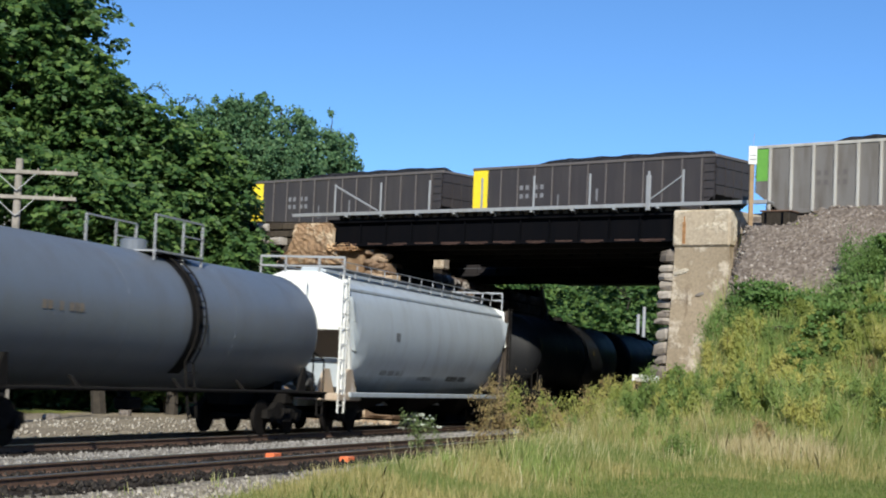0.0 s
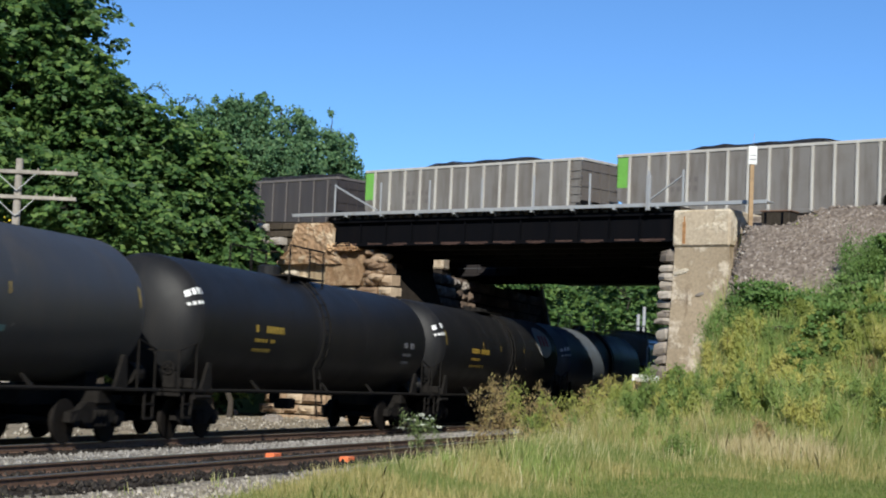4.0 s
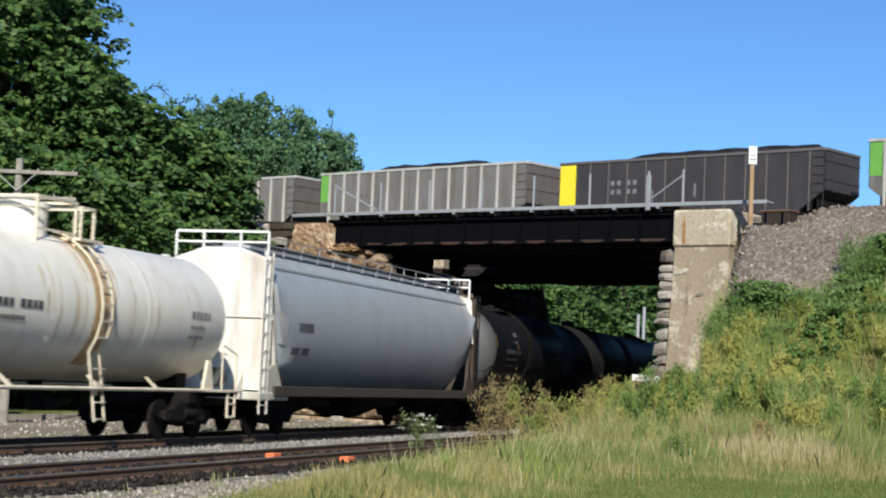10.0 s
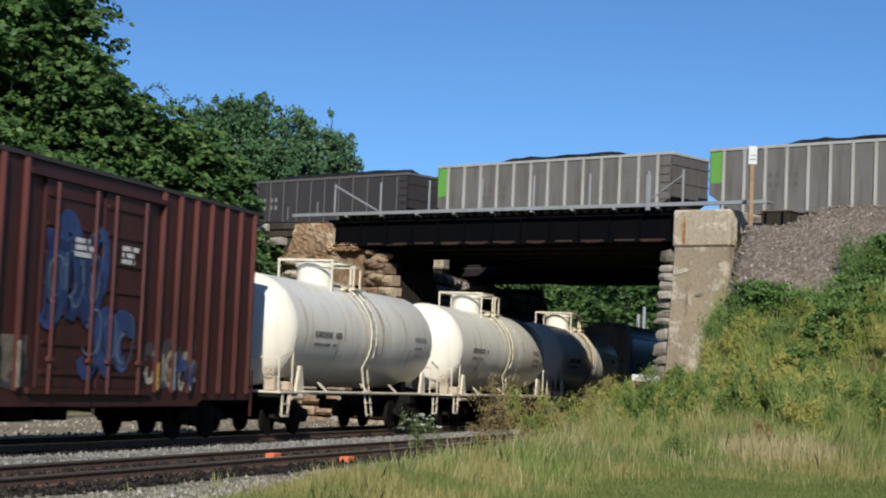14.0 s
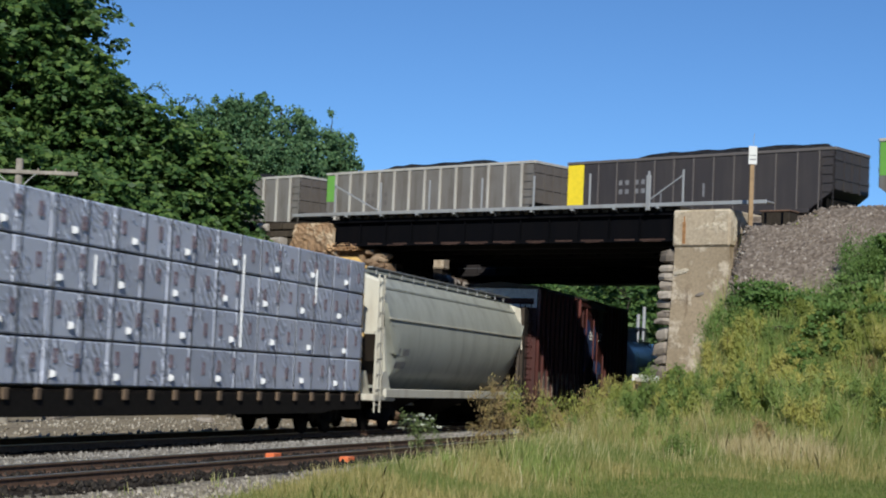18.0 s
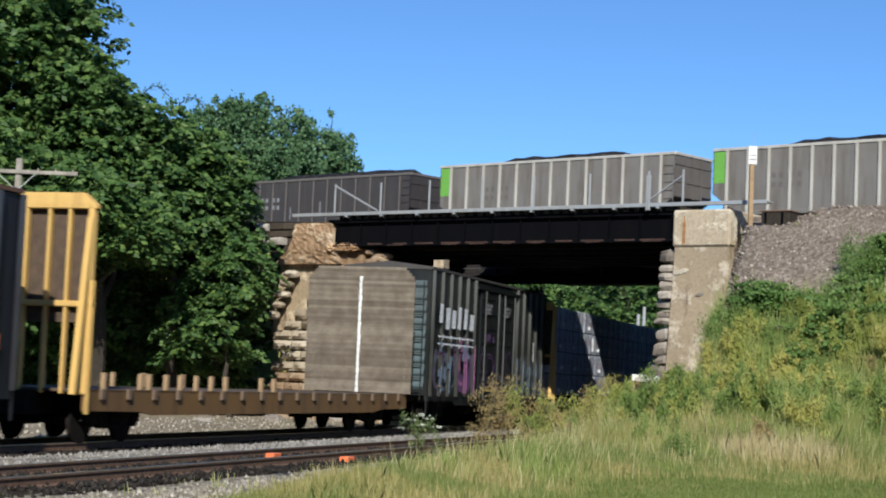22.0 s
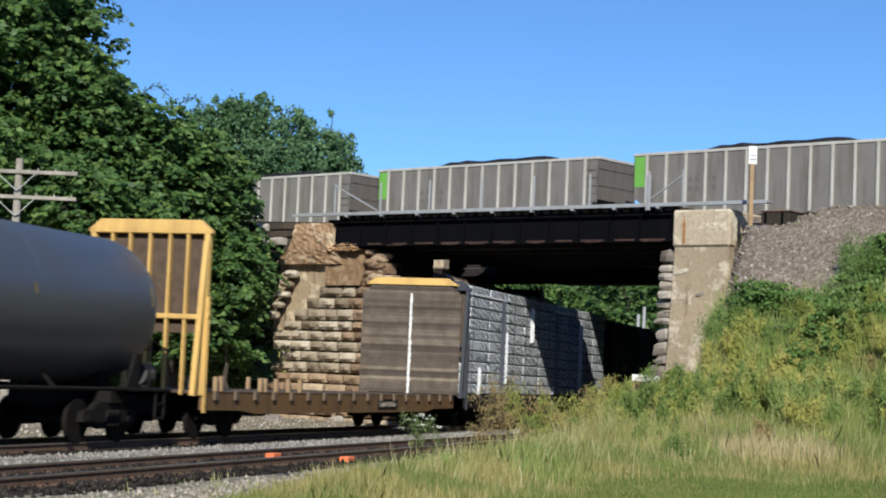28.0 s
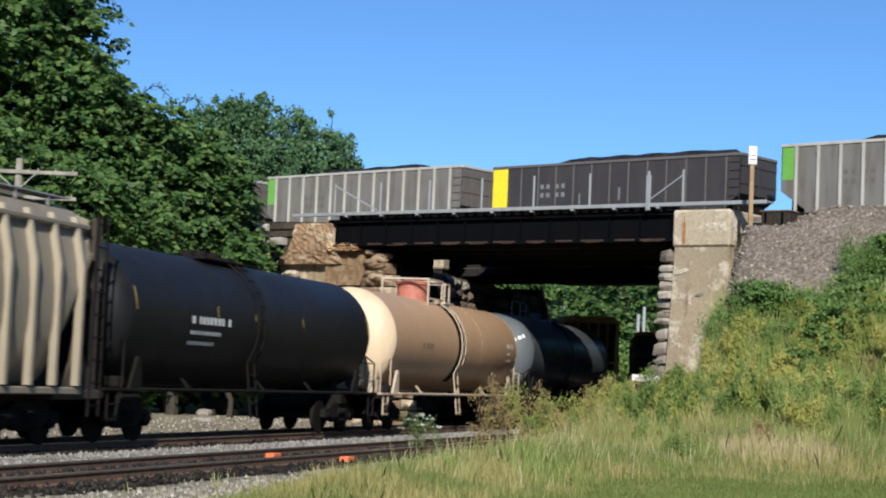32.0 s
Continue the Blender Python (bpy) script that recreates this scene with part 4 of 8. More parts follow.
# second bridge's seat and quoins
lab2 = thing("bridge_abutment", ML, "shaded rubble abutment of the rear bridge", "abutment", "abutments")
part("seat_block", Build().box(43.5, 44.4, 4.8, 5.5, 6.5, 7.12, 0.06), M["concrete"], lab2, "pale concrete seat block")
part("seat_pedestal", Build().box(43.6, 44.6, 4.9, 5.6, 6.0, 6.5), M["mortar"], lab2)
part("seat_shelf", Build().box(43.0, 46.5, 4.62, 6.0, 6.0, 6.14, 0.04), M["rubble"], lab2)
for i in range(7):
    o = part("stone", boulder(rng.uniform(0.26, 0.42), 0.3, rng.uniform(0.16, 0.26), 700 + i), M["rubble"], lab2)
    o.location = (42.7 + 0.5 * i, 4.5 + rng.uniform(-0.1, 0.1), 5.98 - 0.03 * i)


# ---- rolling stock: shared pieces ----
WHEEL = Build().lathe([(-0.065, 0.2), (-0.065, 0.40), (-0.05, 0.42), (0.03, 0.43), (0.045, 0.455), (0.06, 0.455), (0.065, 0.2)], 20).mesh("wheel", M["wheel"], True)
WHEEL.transform(Matrix.Rotation(radians(90), 4, "Z"))
AXLE = Build().tube((0, -0.75, 0), (0, 0.75, 0), 0.08).mesh("axle", M["wheel"], True)
fb = Build()
fb.prism([(-1.15, 0.42), (-1.12, 0.62), (-0.75, 0.68), (-0.5, 0.82), (0.5, 0.82), (0.75, 0.68), (1.12, 0.62), (1.15, 0.42), (0.95, 0.4), (0.72, 0.5), (0.45, 0.28), (-0.45, 0.28), (-0.72, 0.5), (-0.95, 0.4)], -0.08, 0.08)
for k in (-0.88, 0.88):
    fb.tube((k, -0.1, 0.45), (k, 0.1, 0.45), 0.14, 12)
for k in (-0.18, 0, 0.18):
    fb.tube((k, -0.11, 0.34), (k, -0.11, 0.66), 0.06, 8)
FRAME = fb.mesh("side_frame", M["under"], False)
BOLSTER = Build().box(-0.2, 0.2, -1.05, 1.05, 0.5, 0.8, 0.05).mesh("bolster", M["under"])
cb = Build().box(-0.1, 0.55, -0.1, 0.1, 0.78, 1.0, 0.02).box(0.45, 0.68, -0.16, 0.16, 0.72, 1.06, 0.05)
COUPLER = cb.mesh("coupler", M["under"])


def truck(car, x):
    t = part("truck", BOLSTER, None, car)
    t.location = (x, 0, 0)
    for y in (-1.0, 1.0):
        o = part("side_frame", FRAME, None, t)
        o.location = (0, y, 0)
        if y > 0:
            o.rotation_euler = (0, 0, math.pi)
    for k in (-0.88, 0.88):
        for y, r in ((-0.74, 0), (0.74, math.pi)):
            o = part("wheel", WHEEL, None, t)
            o.location, o.rotation_euler = (k, y, 0.43), (0, 0, math.pi if y < 0 else 0)
        o = part("axle", AXLE, None, t)
        o.location = (k, 0, 0.43)
    return t


def running_gear(car, half, bolster):
    """Two trucks and the couplers of a car whose couplers meet at +-half."""
    for sgn in (-1, 1):
        truck(car, sgn * bolster)
        o = part("coupler", COUPLER, None, car)
        o.location, o.rotation_euler = (sgn * (half - 0.62), 0, 0), (0, 0, 0 if sgn > 0 else math.pi)


def ladder(b, x0, x1, y, z0, z1, n, w=0.025, y1=None):
    y1 = y if y1 is None else y1
    for x in (x0, x1):
        b.bar((x, y, z0), (x, y1, z1), w * 1.6)
    for i in range(n):
        k = (i + 0.5) / n
        yy = y + (y1 - y) * k
        b.bar((x0, yy, z0 + (z1 - z0) * k), (x1, yy, z0 + (z1 - z0) * k), w)


def bars(x0, x1, z0, z1, rows, y, rng):
    """Rows of small plates that stand for stencilled writing."""
    b = Build()
    h = (z1 - z0) / rows
    for r in range(rows):
        x = x0
        end = x1 - (x1 - x0) * (rng.uniform(0, 0.35) if r else 0)
        while x < end:
            w = rng.uniform(0.35, 0.62) * h
            if rng.random() < 0.88:
                b.box(x, min(x + w, end), y - 0.004, y, z1 - (r + 0.85) * h, z1 - r * h - 0.12 * h)
            x += w + 0.2 * h
    return b


def tank_car(label, shell, dia, zc, half0, half1, body, frame, ladder_dx, group="tank cars", fit="rail", strap=None, yellow=False, marks=None,
             head=None, dome=None, seed=1, front_band=None, stains=()):
    """Tank car. shell: cylinder's length; dia, zc: its size and axis height; half0, half1: to the rear and front coupler."""
    car = thing("tank_car", ML, label, "tank car", group)
    r, h = dia / 2, shell / 2
    rng = random.Random(seed)
    prof = []
    for i in range(9):
        a = math.pi / 2 * i / 8
        prof.append((-h - 0.62 * math.cos(a), max(0.02, r * math.sin(a))))
    prof += [(-h + 0.01, r), (-h * 0.34, r), (-h * 0.34 + 0.02, r), (h * 0.34, r), (h * 0.34 + 0.02, r)]
    for i in range(9):
        a = math.pi / 2 * (1 - i / 8)
        prof.append((h + 0.62 * math.cos(a), max(0.02, r * math.sin(a))))
    tank = part("tank", Build().lathe(prof, 48, zc), body, car, smooth=True)
    for x in (-h, h, -h * 0.34, h * 0.34):
        part("weld_seam", Build().lathe([(x - 0.015, r - 0.01), (x - 0.012, r + 0.003), (x + 0.012, r + 0.003), (x + 0.015, r - 0.01)], 40, zc), body, tank, smooth=False)
    if strap:
        part("strap_band", Build().patch(ladder_dx - 0.35, ladder_dx + 0.25, -50, 120, r + 0.011, zc, 1, 20), strap, tank, "grimy band below the manway")
    if front_band:
        part("painted_band", Build().patch(h - front_band[0], h - 0.06, -85, 175, r + 0.012, zc, 1, 26), front_band[1], tank)
    if head:
        b = Build()
        ring = [(-h - 0.02, r + 0.012)] + [(-h - 0.63 * math.cos(math.pi / 2 * k / 8), (r + 0.012) * math.sin(math.pi / 2 * k / 8)) for k in range(7, 0, -1)]
        part("head_paint", b.lathe(ring, 48, zc), head, tank, smooth=True)
    # frame, saddles, side rail
    zb = zc - r
    sx = h + 0.15
    fr = Build()
    for sgn in (-1, 1):
        e = half1 if sgn > 0 else half0
        fr.box(*sorted((sgn * (h - 2.6), sgn * (e - 0.55))), -0.3, 0.3, 0.72, 1.05, 0.03)
        fr.box(*sorted((sgn * (e - 0.75), sgn * (e - 0.58))), -1.45, 1.45, 0.95, 1.12, 0.02)
    split("stub_sill", "end_beam", fr, M["under"], car)
    for sgn in (-1, 1):
        x = sgn * (h - 0.55)
        gus = Build().loft([[(x - 0.3, -1.4, 1.1), (x + 0.26, -1.4, 1.1), (x + 0.26, -1.34, 1.1), (x - 0.3, -1.34, 1.1)], [(x + 0.02, -r * 0.93, zc - 0.9), (x + 0.17, -r * 0.93, zc - 0.9), (x + 0.17, -r * 0.88, zc - 0.9), (x + 0.02, -r * 0.88, zc - 0.9)]])
        part("gusset_plate", gus, frame, car)
        x = sgn * (h - 0.75)
        sad = Build()
        sad.box(x - 0.3, x + 0.3, -1.15, 1.15, 0.78, 1.1, 0.03)
        sad.loft([[(x - 0.25, -0.8, 1.1), (x + 0.25, -0.8, 1.1), (x + 0.25, 0.8, 1.1), (x - 0.25, 0.8, 1.1)], [(x - 0.25, -r * 0.55, zc - r * 0.8), (x + 0.25, -r * 0.55, zc - r * 0.8), (x + 0.25, r * 0.55, zc - r * 0.8), (x - 0.25, r * 0.55, zc - r * 0.8)]])
        part("saddle", sad, M["under"], car)
        ex = (half1 if sgn > 0 else half0) - 0.62
        hr = Build()
        hr.bar((sgn * ex, -1.4, 1.1), (sgn * ex, -1.4, 1.95), 0.035)
        hr.bar((sgn * (h + 0.1), -1.42, 1.1), (sgn * (h + 0.1), -1.42, 2.15), 0.035)
        hr.bar((sgn * ex, -1.4, 1.95), (sgn * (h + 0.1), -1.42, 2.15), 0.03)
        hr.bar((sgn * ex, -1.4, 1.95), (sgn * ex, 1.4, 1.95), 0.03)
        hr.bar((sgn * ex, 1.4, 1.1), (sgn * ex, 1.4, 1.95), 0.035)
        split("end_railing", "railing_bar", hr, frame, car)
        plat = Build().box(*sorted((sgn * (h - 0.9), sgn * (ex + 0.08))), -1.5, 1.5, 1.06, 1.12, 0.01)
        part("end_platform", plat, frame, car)
        stp = Build()
        for xx in (ex - 0.15, ex - 0.55):
            stp.bar((sgn * xx, -1.46, 1.08), (sgn * xx, -1.46, 0.5), 0.04)
        stp.bar((sgn * (ex - 0.15), -1.46, 0.5), (sgn * (ex - 0.55), -1.46, 0.5), 0.05)
        stp.bar((sgn * (ex - 0.15), -1.46, 0.8), (sgn * (ex - 0.55), -1.46, 0.8), 0.04)
        part("sill_step", stp, frame, car)
    for y in (-1.46, 1.46):
        part("side_rail", Build().tube((-sx + 0.8, y, 1.1), (sx - 0.8, y, 1.1), 0.042), frame, car)
    for k in (-0.56, 0.02, 0.46):
        part("rail_bracket", Build().loft([[(k * h - 0.16, -1.47, 1.08), (k * h + 0.03, -1.47, 1.08), (k * h + 0.03, -1.43, 1.08), (k * h - 0.16, -1.43, 1.08)], [(k * h - 0.22, -r * 0.84, 1.36), (k * h - 0.16, -r * 0.84, 1.36), (k * h - 0.16, -r * 0.8, 1.36), (k * h - 0.22, -r * 0.8, 1.36)]]), frame, car)
    # ladder and platform
    ld = Build()
    steps = 9
    for i in range(steps):
        a = radians(-34 + i * 12.5)
        y, z = -(r + 0.1) * math.cos(a), zc + (r + 0.1) * math.sin(a)
        ld.bar((ladder_dx - 0.21, y, z), (ladder_dx + 0.21, y, z), 0.028)
    for x in (ladder_dx - 0.21, ladder_dx + 0.21):
        for i in range(steps):
            a, c = radians(-34 + i * 12.5), radians(-34 + (i + 1) * 12.5)
            ld.bar((x, -(r + 0.1) * math.cos(a), zc + (r + 0.1) * math.sin(a)), (x, -(r + 0.1) * math.cos(c), zc + (r + 0.1) * math.sin(c)), 0.034)
        ld.bar((x, -1.5, 0.45), (x, -(r + 0.1) * math.cos(radians(-34)), zc + (r + 0.1) * math.sin(radians(-34))), 0.034)
    for i in range(4):
        ld.bar((ladder_dx - 0.21, -1.5 + 0.02 * i, 0.5 + i * 0.33), (ladder_dx + 0.21, -1.5 + 0.02 * i, 0.5 + i * 0.33), 0.028)
    split("side_ladder", "rung", ld, frame, car)
    zt = zc + r
    if fit == "rail":
        rl = Build()
        for x in (ladder_dx - 1.0, ladder_dx + 0.4, ladder_dx + 1.4):
            for y in (-0.85, 0.85):
                rl.bar((x, y, zt - 0.25), (x, y, zt + 0.75), 0.04)
        for y in (-0.85, 0.85):
            rl.bar((ladder_dx - 1.0, y, zt + 0.75), (ladder_dx + 1.4, y, zt + 0.75), 0.04)
            rl.bar((ladder_dx + 0.4, y, zt + 0.4), (ladder_dx + 1.4, y, zt + 0.4), 0.03)
        rl.box(ladder_dx - 1.0, ladder_dx + 1.4, -0.9, -0.35, zt - 0.06, zt - 0.02)
        split("top_platform", "platform_rail", rl, M["galv"] if body in (M["t_grey"], M["t_grey2"]) else frame, car)
        mw = part("manway", Build().lathe([(zt - 0.05, 0.3), (zt + 0.22, 0.3), (zt + 0.26, 0.22)], 16, axis="z"), body, car)
        mw.location = (ladder_dx - 0.35, 0, 0)
    elif fit == "dome":
        rl = Build()
        a, c = ladder_dx - 1.65, ladder_dx - 0.15
        for x in (a, c):
            for y in (-0.8, 0.8):
                rl.bar((x, y, zt - 0.3), (x, y, zt + 0.62), 0.05)
        for y in (-0.8, 0.8):
            rl.bar((a - 0.03, y, zt + 0.62), (c + 0.03, y, zt + 0.62), 0.06)
            rl.bar((a, y, zt + 0.0), (c, y, zt + 0.0), 0.045)
        for x in (a, c):
            rl.bar((x, -0.8, zt + 0.62), (x, 0.8, zt + 0.62), 0.055)
        for x in (ladder_dx - 0.02, ladder_dx + 0.5):
            for y in (-0.85, 0.6):
                rl.bar((x, y, zt - 0.3), (x, y, zt + 0.56), 0.045)
            rl.bar((x, -0.85, zt + 0.56), (x, 0.6, zt + 0.56), 0.05)
        rl.bar((ladder_dx - 0.02, -0.85, zt + 0.56), (ladder_dx + 0.5, -0.85, zt + 0.56), 0.05)
        rl.box(ladder_dx - 0.2, ladder_dx + 0.75, -0.95, -0.3, zt - 0.12, zt - 0.06)
        split("top_platform", "platform_rail", rl, frame, car)
        dm = Build().lathe([(zt - 0.2, 0.52), (zt + 0.42, 0.52), (zt + 0.46, 0.57), (zt + 0.55, 0.57), (zt + 0.6, 0.3), (zt + 0.61, 0.02)], 24, axis="z")
        o = part("dome", dm, dome or body, car, smooth=True)
        o.location = (ladder_dx - 0.9, 0, 0)
    else:
        lo = Build()
        lo.box(ladder_dx - 1.6, ladder_dx + 1.3, -0.75, -0.35, zt - 0.05, zt - 0.01)
        for x in (ladder_dx - 1.2, ladder_dx - 0.5, ladder_dx + 0.2, ladder_dx + 0.9):
            lo.tube((x, -0.1, zt - 0.05), (x, -0.1, zt + rng.uniform(0.12, 0.22)), 0.16, 12)
        split("fitting_platform", "valve", lo, frame, car)
    # brake stand on the rear platform
    bx = -(half0 - 0.95)
    stand = part("brake_stand", Build().box(bx - 0.12, bx + 0.12, -1.2, -0.9, 1.12, 1.5, 0.03), M["tan_post"] if body is M["t_white"] else frame, car)
    hw, ring = Build(), [(-1.05 + 0.14 * math.cos(math.pi * i / 6), 1.58 + 0.14 * math.sin(math.pi * i / 6)) for i in range(12)]
    for (ya, za), (yb_, zb_) in zip(ring, ring[1:] + ring[:1]):
        hw.bar((bx - 0.15, ya, za), (bx - 0.15, yb_, zb_), 0.03)
    for i in (0, 2, 4):
        hw.bar((bx - 0.15, *ring[i]), (bx - 0.15, *ring[i + 6]), 0.025)
    part("hand_wheel", hw, M["tan_post"] if body is M["t_white"] else frame, stand)
    part("valve_rack", Build().box(bx + 0.25, bx + 0.6, -1.44, -1.1, 1.12, 1.36, 0.04).tube((bx + 0.3, -1.5, 0.95), (bx + 1.1, -1.5, 0.95), 0.05).bar((bx + 0.15, -1.48, 0.55), (bx + 0.4, -1.48, 1.3), 0.04), M["tan_post"] if body is M["t_white"] else M["under"], stand)
    # valve and brake gear below
    part("outlet_valve", Build().tube((ladder_dx * 0.3, 0, zb + 0.05), (ladder_dx * 0.3, 0, zb - 0.35), 0.16).box(-0.5, 0.1, -0.5, -0.1, 0.62, 0.9, 0.04), M["under"], car)
    part("air_reservoir", Build().tube((h + 0.55, -0.9, 1.42), (h + 1.0, -0.9, 1.42), 0.24, 14), M["t_dull"] if marks else frame, car)
    if yellow:
        yb = Build()
        for k, a in ((-0.98, 21), (-0.42, 12), (-0.12, 9), (0.3, 11), (0.98, 19)):
            yb.patch(k * h - 0.028, k * h + 0.028, 3, a, r + 0.013, zc)
        split("reflector_strip", "reflector_strip", yb, M["strip"], tank)
    def on_shell(x):
        k = max(0.0, abs(x) - h) / 0.64
        return (r + 0.026) * math.sqrt(max(0.05, 1 - k * k)) if k > 0 else r + 0.014
    for (x, a0, w, rows, mt) in marks or ():
        b = Build()
        dz = 9.0
        for q in range(rows):
            xx, n = x, 0
            while xx < x + w * (1 if q == 0 else rng.uniform(0.55, 0.95)):
                ww = rng.uniform(0.1, 0.17) * (1 if q == 0 else 0.7) * (1 if abs(x) < h else 0.55)
                if rng.random() < 0.9:
                    b.patch(xx, xx + ww, a0 - q * dz, a0 - q * dz + (6.2 if q == 0 else 3.2), on_shell(xx), zc, 1, 2, on_shell(xx + ww))
                xx += ww + (0.06 if abs(x) < h else 0.03)
        marks_on("stencil", b, M[mt], tank)
    for (x, a0, a1, w) in stains:
        sb = Build()
        n = 7
        for i in range(n):
            wa = w * (0.35 + 0.65 * math.sin(math.pi * (i + 0.6) / n)) * rng.uniform(0.6, 1.2)
            o = rng.uniform(-0.02, 0.02)
            sb.patch(x - wa / 2 + o, x + wa / 2 + o, a0 + (a1 - a0) * i / n, a0 + (a1 - a0) * (i + 1) / n, r + 0.004, zc, 1, 2)
        marks_on("rust_streak", sb, M["rust_pale"], tank, "pale rust streak")
    running_gear_at(car, half0, half1, h - 0.85)
    return car


def running_gear_at(car, half0, half1, bolster):
    for sgn, e in ((-1, half0), (1, half1)):
        truck(car, sgn * bolster)
        o = part("coupler", COUPLER, None, car)
        o.location, o.rotation_euler = (sgn * (e - 0.66), 0, 0), (0, 0, 0 if sgn > 0 else math.pi)


def hopper_car(label, x0, x1, side, end, group="covered hoppers", top=4.55, ribs=False, seam=False, rail_top=True, sill=None, seed=1, marks=(), lower=None, rails=None, posts=None, cut=1.3, full_end=False):
    """Covered hopper: bulging side sheets, sloped ends, hatches, outlets. x0, x1: ends of its side sheets."""
    car = thing("hopper_car", ML, label, "hopper car", group)
    rng = random.Random(seed)
    W = 1.52
    half = [(0.92, 0.95), (1.17, 1.2), (1.33, 1.5), (1.44, 1.85), (1.505, 2.25), (W, 2.65), (1.5, 3.05), (1.44, 3.45), (1.34, top - 0.72), (1.22, top - 0.4), (1.02, top - 0.16), (0.55, top)]
    belly = 2.4

    def wid(zz):
        return W - (belly - math.sqrt(belly ** 2 - (zz - 2.9) ** 2))
    if not ribs:
        half = [(wid(zz), zz) for zz in (0.95, 1.2, 1.5, 1.85, 2.25, 2.65, 3.05, 3.45, top - 0.78, top - 0.42)] + [(0.92, top - 0.16), (0.5, top)]
    sec = [(-y, zz) for y, zz in half] + half[::-1]

    def ring(x, k):
        return [(x, y, zz) for y, zz in sec]
    body = Build()
    rows = []
    for x, zlow in ((x0 + 0.02, 3.75), (x0 + 0.35 * cut, 3.1), (x0 + 0.75 * cut, 2.3), (x0 + cut, 1.25), (x0 + cut + 0.9, 0.95), (x1 - cut - 0.9, 0.95), (x1 - cut, 1.25), (x1 - 0.75 * cut, 2.3), (x1 - 0.35 * cut, 3.1), (x1 - 0.02, 3.75)):
        rows.append([(x, y, max(zz, zlow) if zz < 3.7 else zz) for y, zz in sec])
    body.loft(rows)
    part("side_sheet", body, side, car, smooth=True)
    for e, sg in ((x0, -1), (x1, 1)):
        en = Build()
        en.loft([[(e + 0.0 * sg, -1.46, 2.85), (e, 1.46, 2.85), (e, 1.34, top - 0.3), (e, 0.5, top - 0.02), (e, -0.5, top - 0.02), (e, -1.34, top - 0.3)], [(e + sg * 0.05, -1.4, 2.9), (e + sg * 0.05, 1.4, 2.9), (e + sg * 0.05, 1.28, top - 0.36), (e + sg * 0.05, 0.5, top - 0.1), (e + sg * 0.05, -0.5, top - 0.1), (e + sg * 0.05, -1.28, top - 0.36)]])
        if full_end and sg < 0:
            en.box(e - 0.04, e + 0.02, -1.4, 1.4, 1.12, 2.87)
        part("end_sheet", en, end, car)
        en = Build()
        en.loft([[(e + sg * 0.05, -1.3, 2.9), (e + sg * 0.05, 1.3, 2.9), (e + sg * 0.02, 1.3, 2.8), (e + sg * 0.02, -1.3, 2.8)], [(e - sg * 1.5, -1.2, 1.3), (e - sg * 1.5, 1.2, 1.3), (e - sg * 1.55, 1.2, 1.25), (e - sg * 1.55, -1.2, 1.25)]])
        part("slope_sheet", en, M["slope"], car, "dark slope sheet, shade under the hopper's end painted in")
        post_m = (posts or end) if sg < 0 else M["slope"]
        fr = Build()
        xe = e + sg * 0.62
        for y in (-1.4, 1.4):
            fr.bar((xe - sg * 0.3, y, 1.0), (xe - sg * 0.35, y, top - 0.25), 0.15)
            fr.bar((e - sg * 0.5, y, 1.15), (e - sg * 0.1, y * 0.98, 3.0), 0.1, 0.12)
        if not full_end:
            fr.bar((xe, -1.4, 2.85), (xe, 1.4, 2.85), 0.08)
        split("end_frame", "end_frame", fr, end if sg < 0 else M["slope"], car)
        eb = Build().box(*sorted((e - sg * 1.2, xe + sg * 0.1)), -1.48, 1.48, 0.88, 1.08, 0.03)
        for y in (-1.42, -0.75, 0.75, 1.42):
            eb.loft([[(e - sg * 0.9, y - 0.03, 1.06), (xe - sg * 0.1, y - 0.03, 1.06), (xe - sg * 0.1, y + 0.03, 1.06), (e - sg * 0.9, y + 0.03, 1.06)], [(e - sg * 0.45, y - 0.03, 1.75), (e - sg * 0.1, y - 0.03, 1.75), (e - sg * 0.1, y + 0.03, 1.75), (e - sg * 0.45, y + 0.03, 1.75)]])
        split("end_platform", "gusset", eb, post_m, car)
        la = Build()
        ladder(la, xe - 0.02, xe - sg * 0.45, -1.47, 0.55, top - 0.15, 9)
        if not full_end:
            for y0 in (-0.35, 0.15):
                la.bar((xe, y0, 1.1), (xe - sg * 0.1, y0, top - 0.1), 0.04)
            for i in range(7):
                la.bar((xe, -0.35, 1.3 + 0.42 * i), (xe, 0.15, 1.3 + 0.42 * i), 0.03)
        part("end_ladder", la, end if sg < 0 else M["under"], car)
        if not rail_top:
            continue
        rail = Build()
        for y in (-1.25, -0.5, 0.5, 1.25):
            rail.bar((e, y, top - 0.25), (e, y, top + 0.38), 0.05)
        rail.bar((e, -1.25, top + 0.38), (e, 1.25, top + 0.38), 0.06)
        rail.bar((e, -1.25, top + 0.12), (e, 1.25, top + 0.12), 0.05)
        part("roof_rail", rail, rails or end, car)
    rw = Build()
    rw.box(x0 + 0.1, x1 - 0.1, -0.98, -0.5, top + 0.08, top + 0.11)
    rw.box(x0 + 0.1, x1 - 0.1, 0.5, 0.98, top + 0.08, top + 0.11)
    part("running_board", rw, M["galv"], car, "grey grating along the roof")
    k = x0 + 0.5
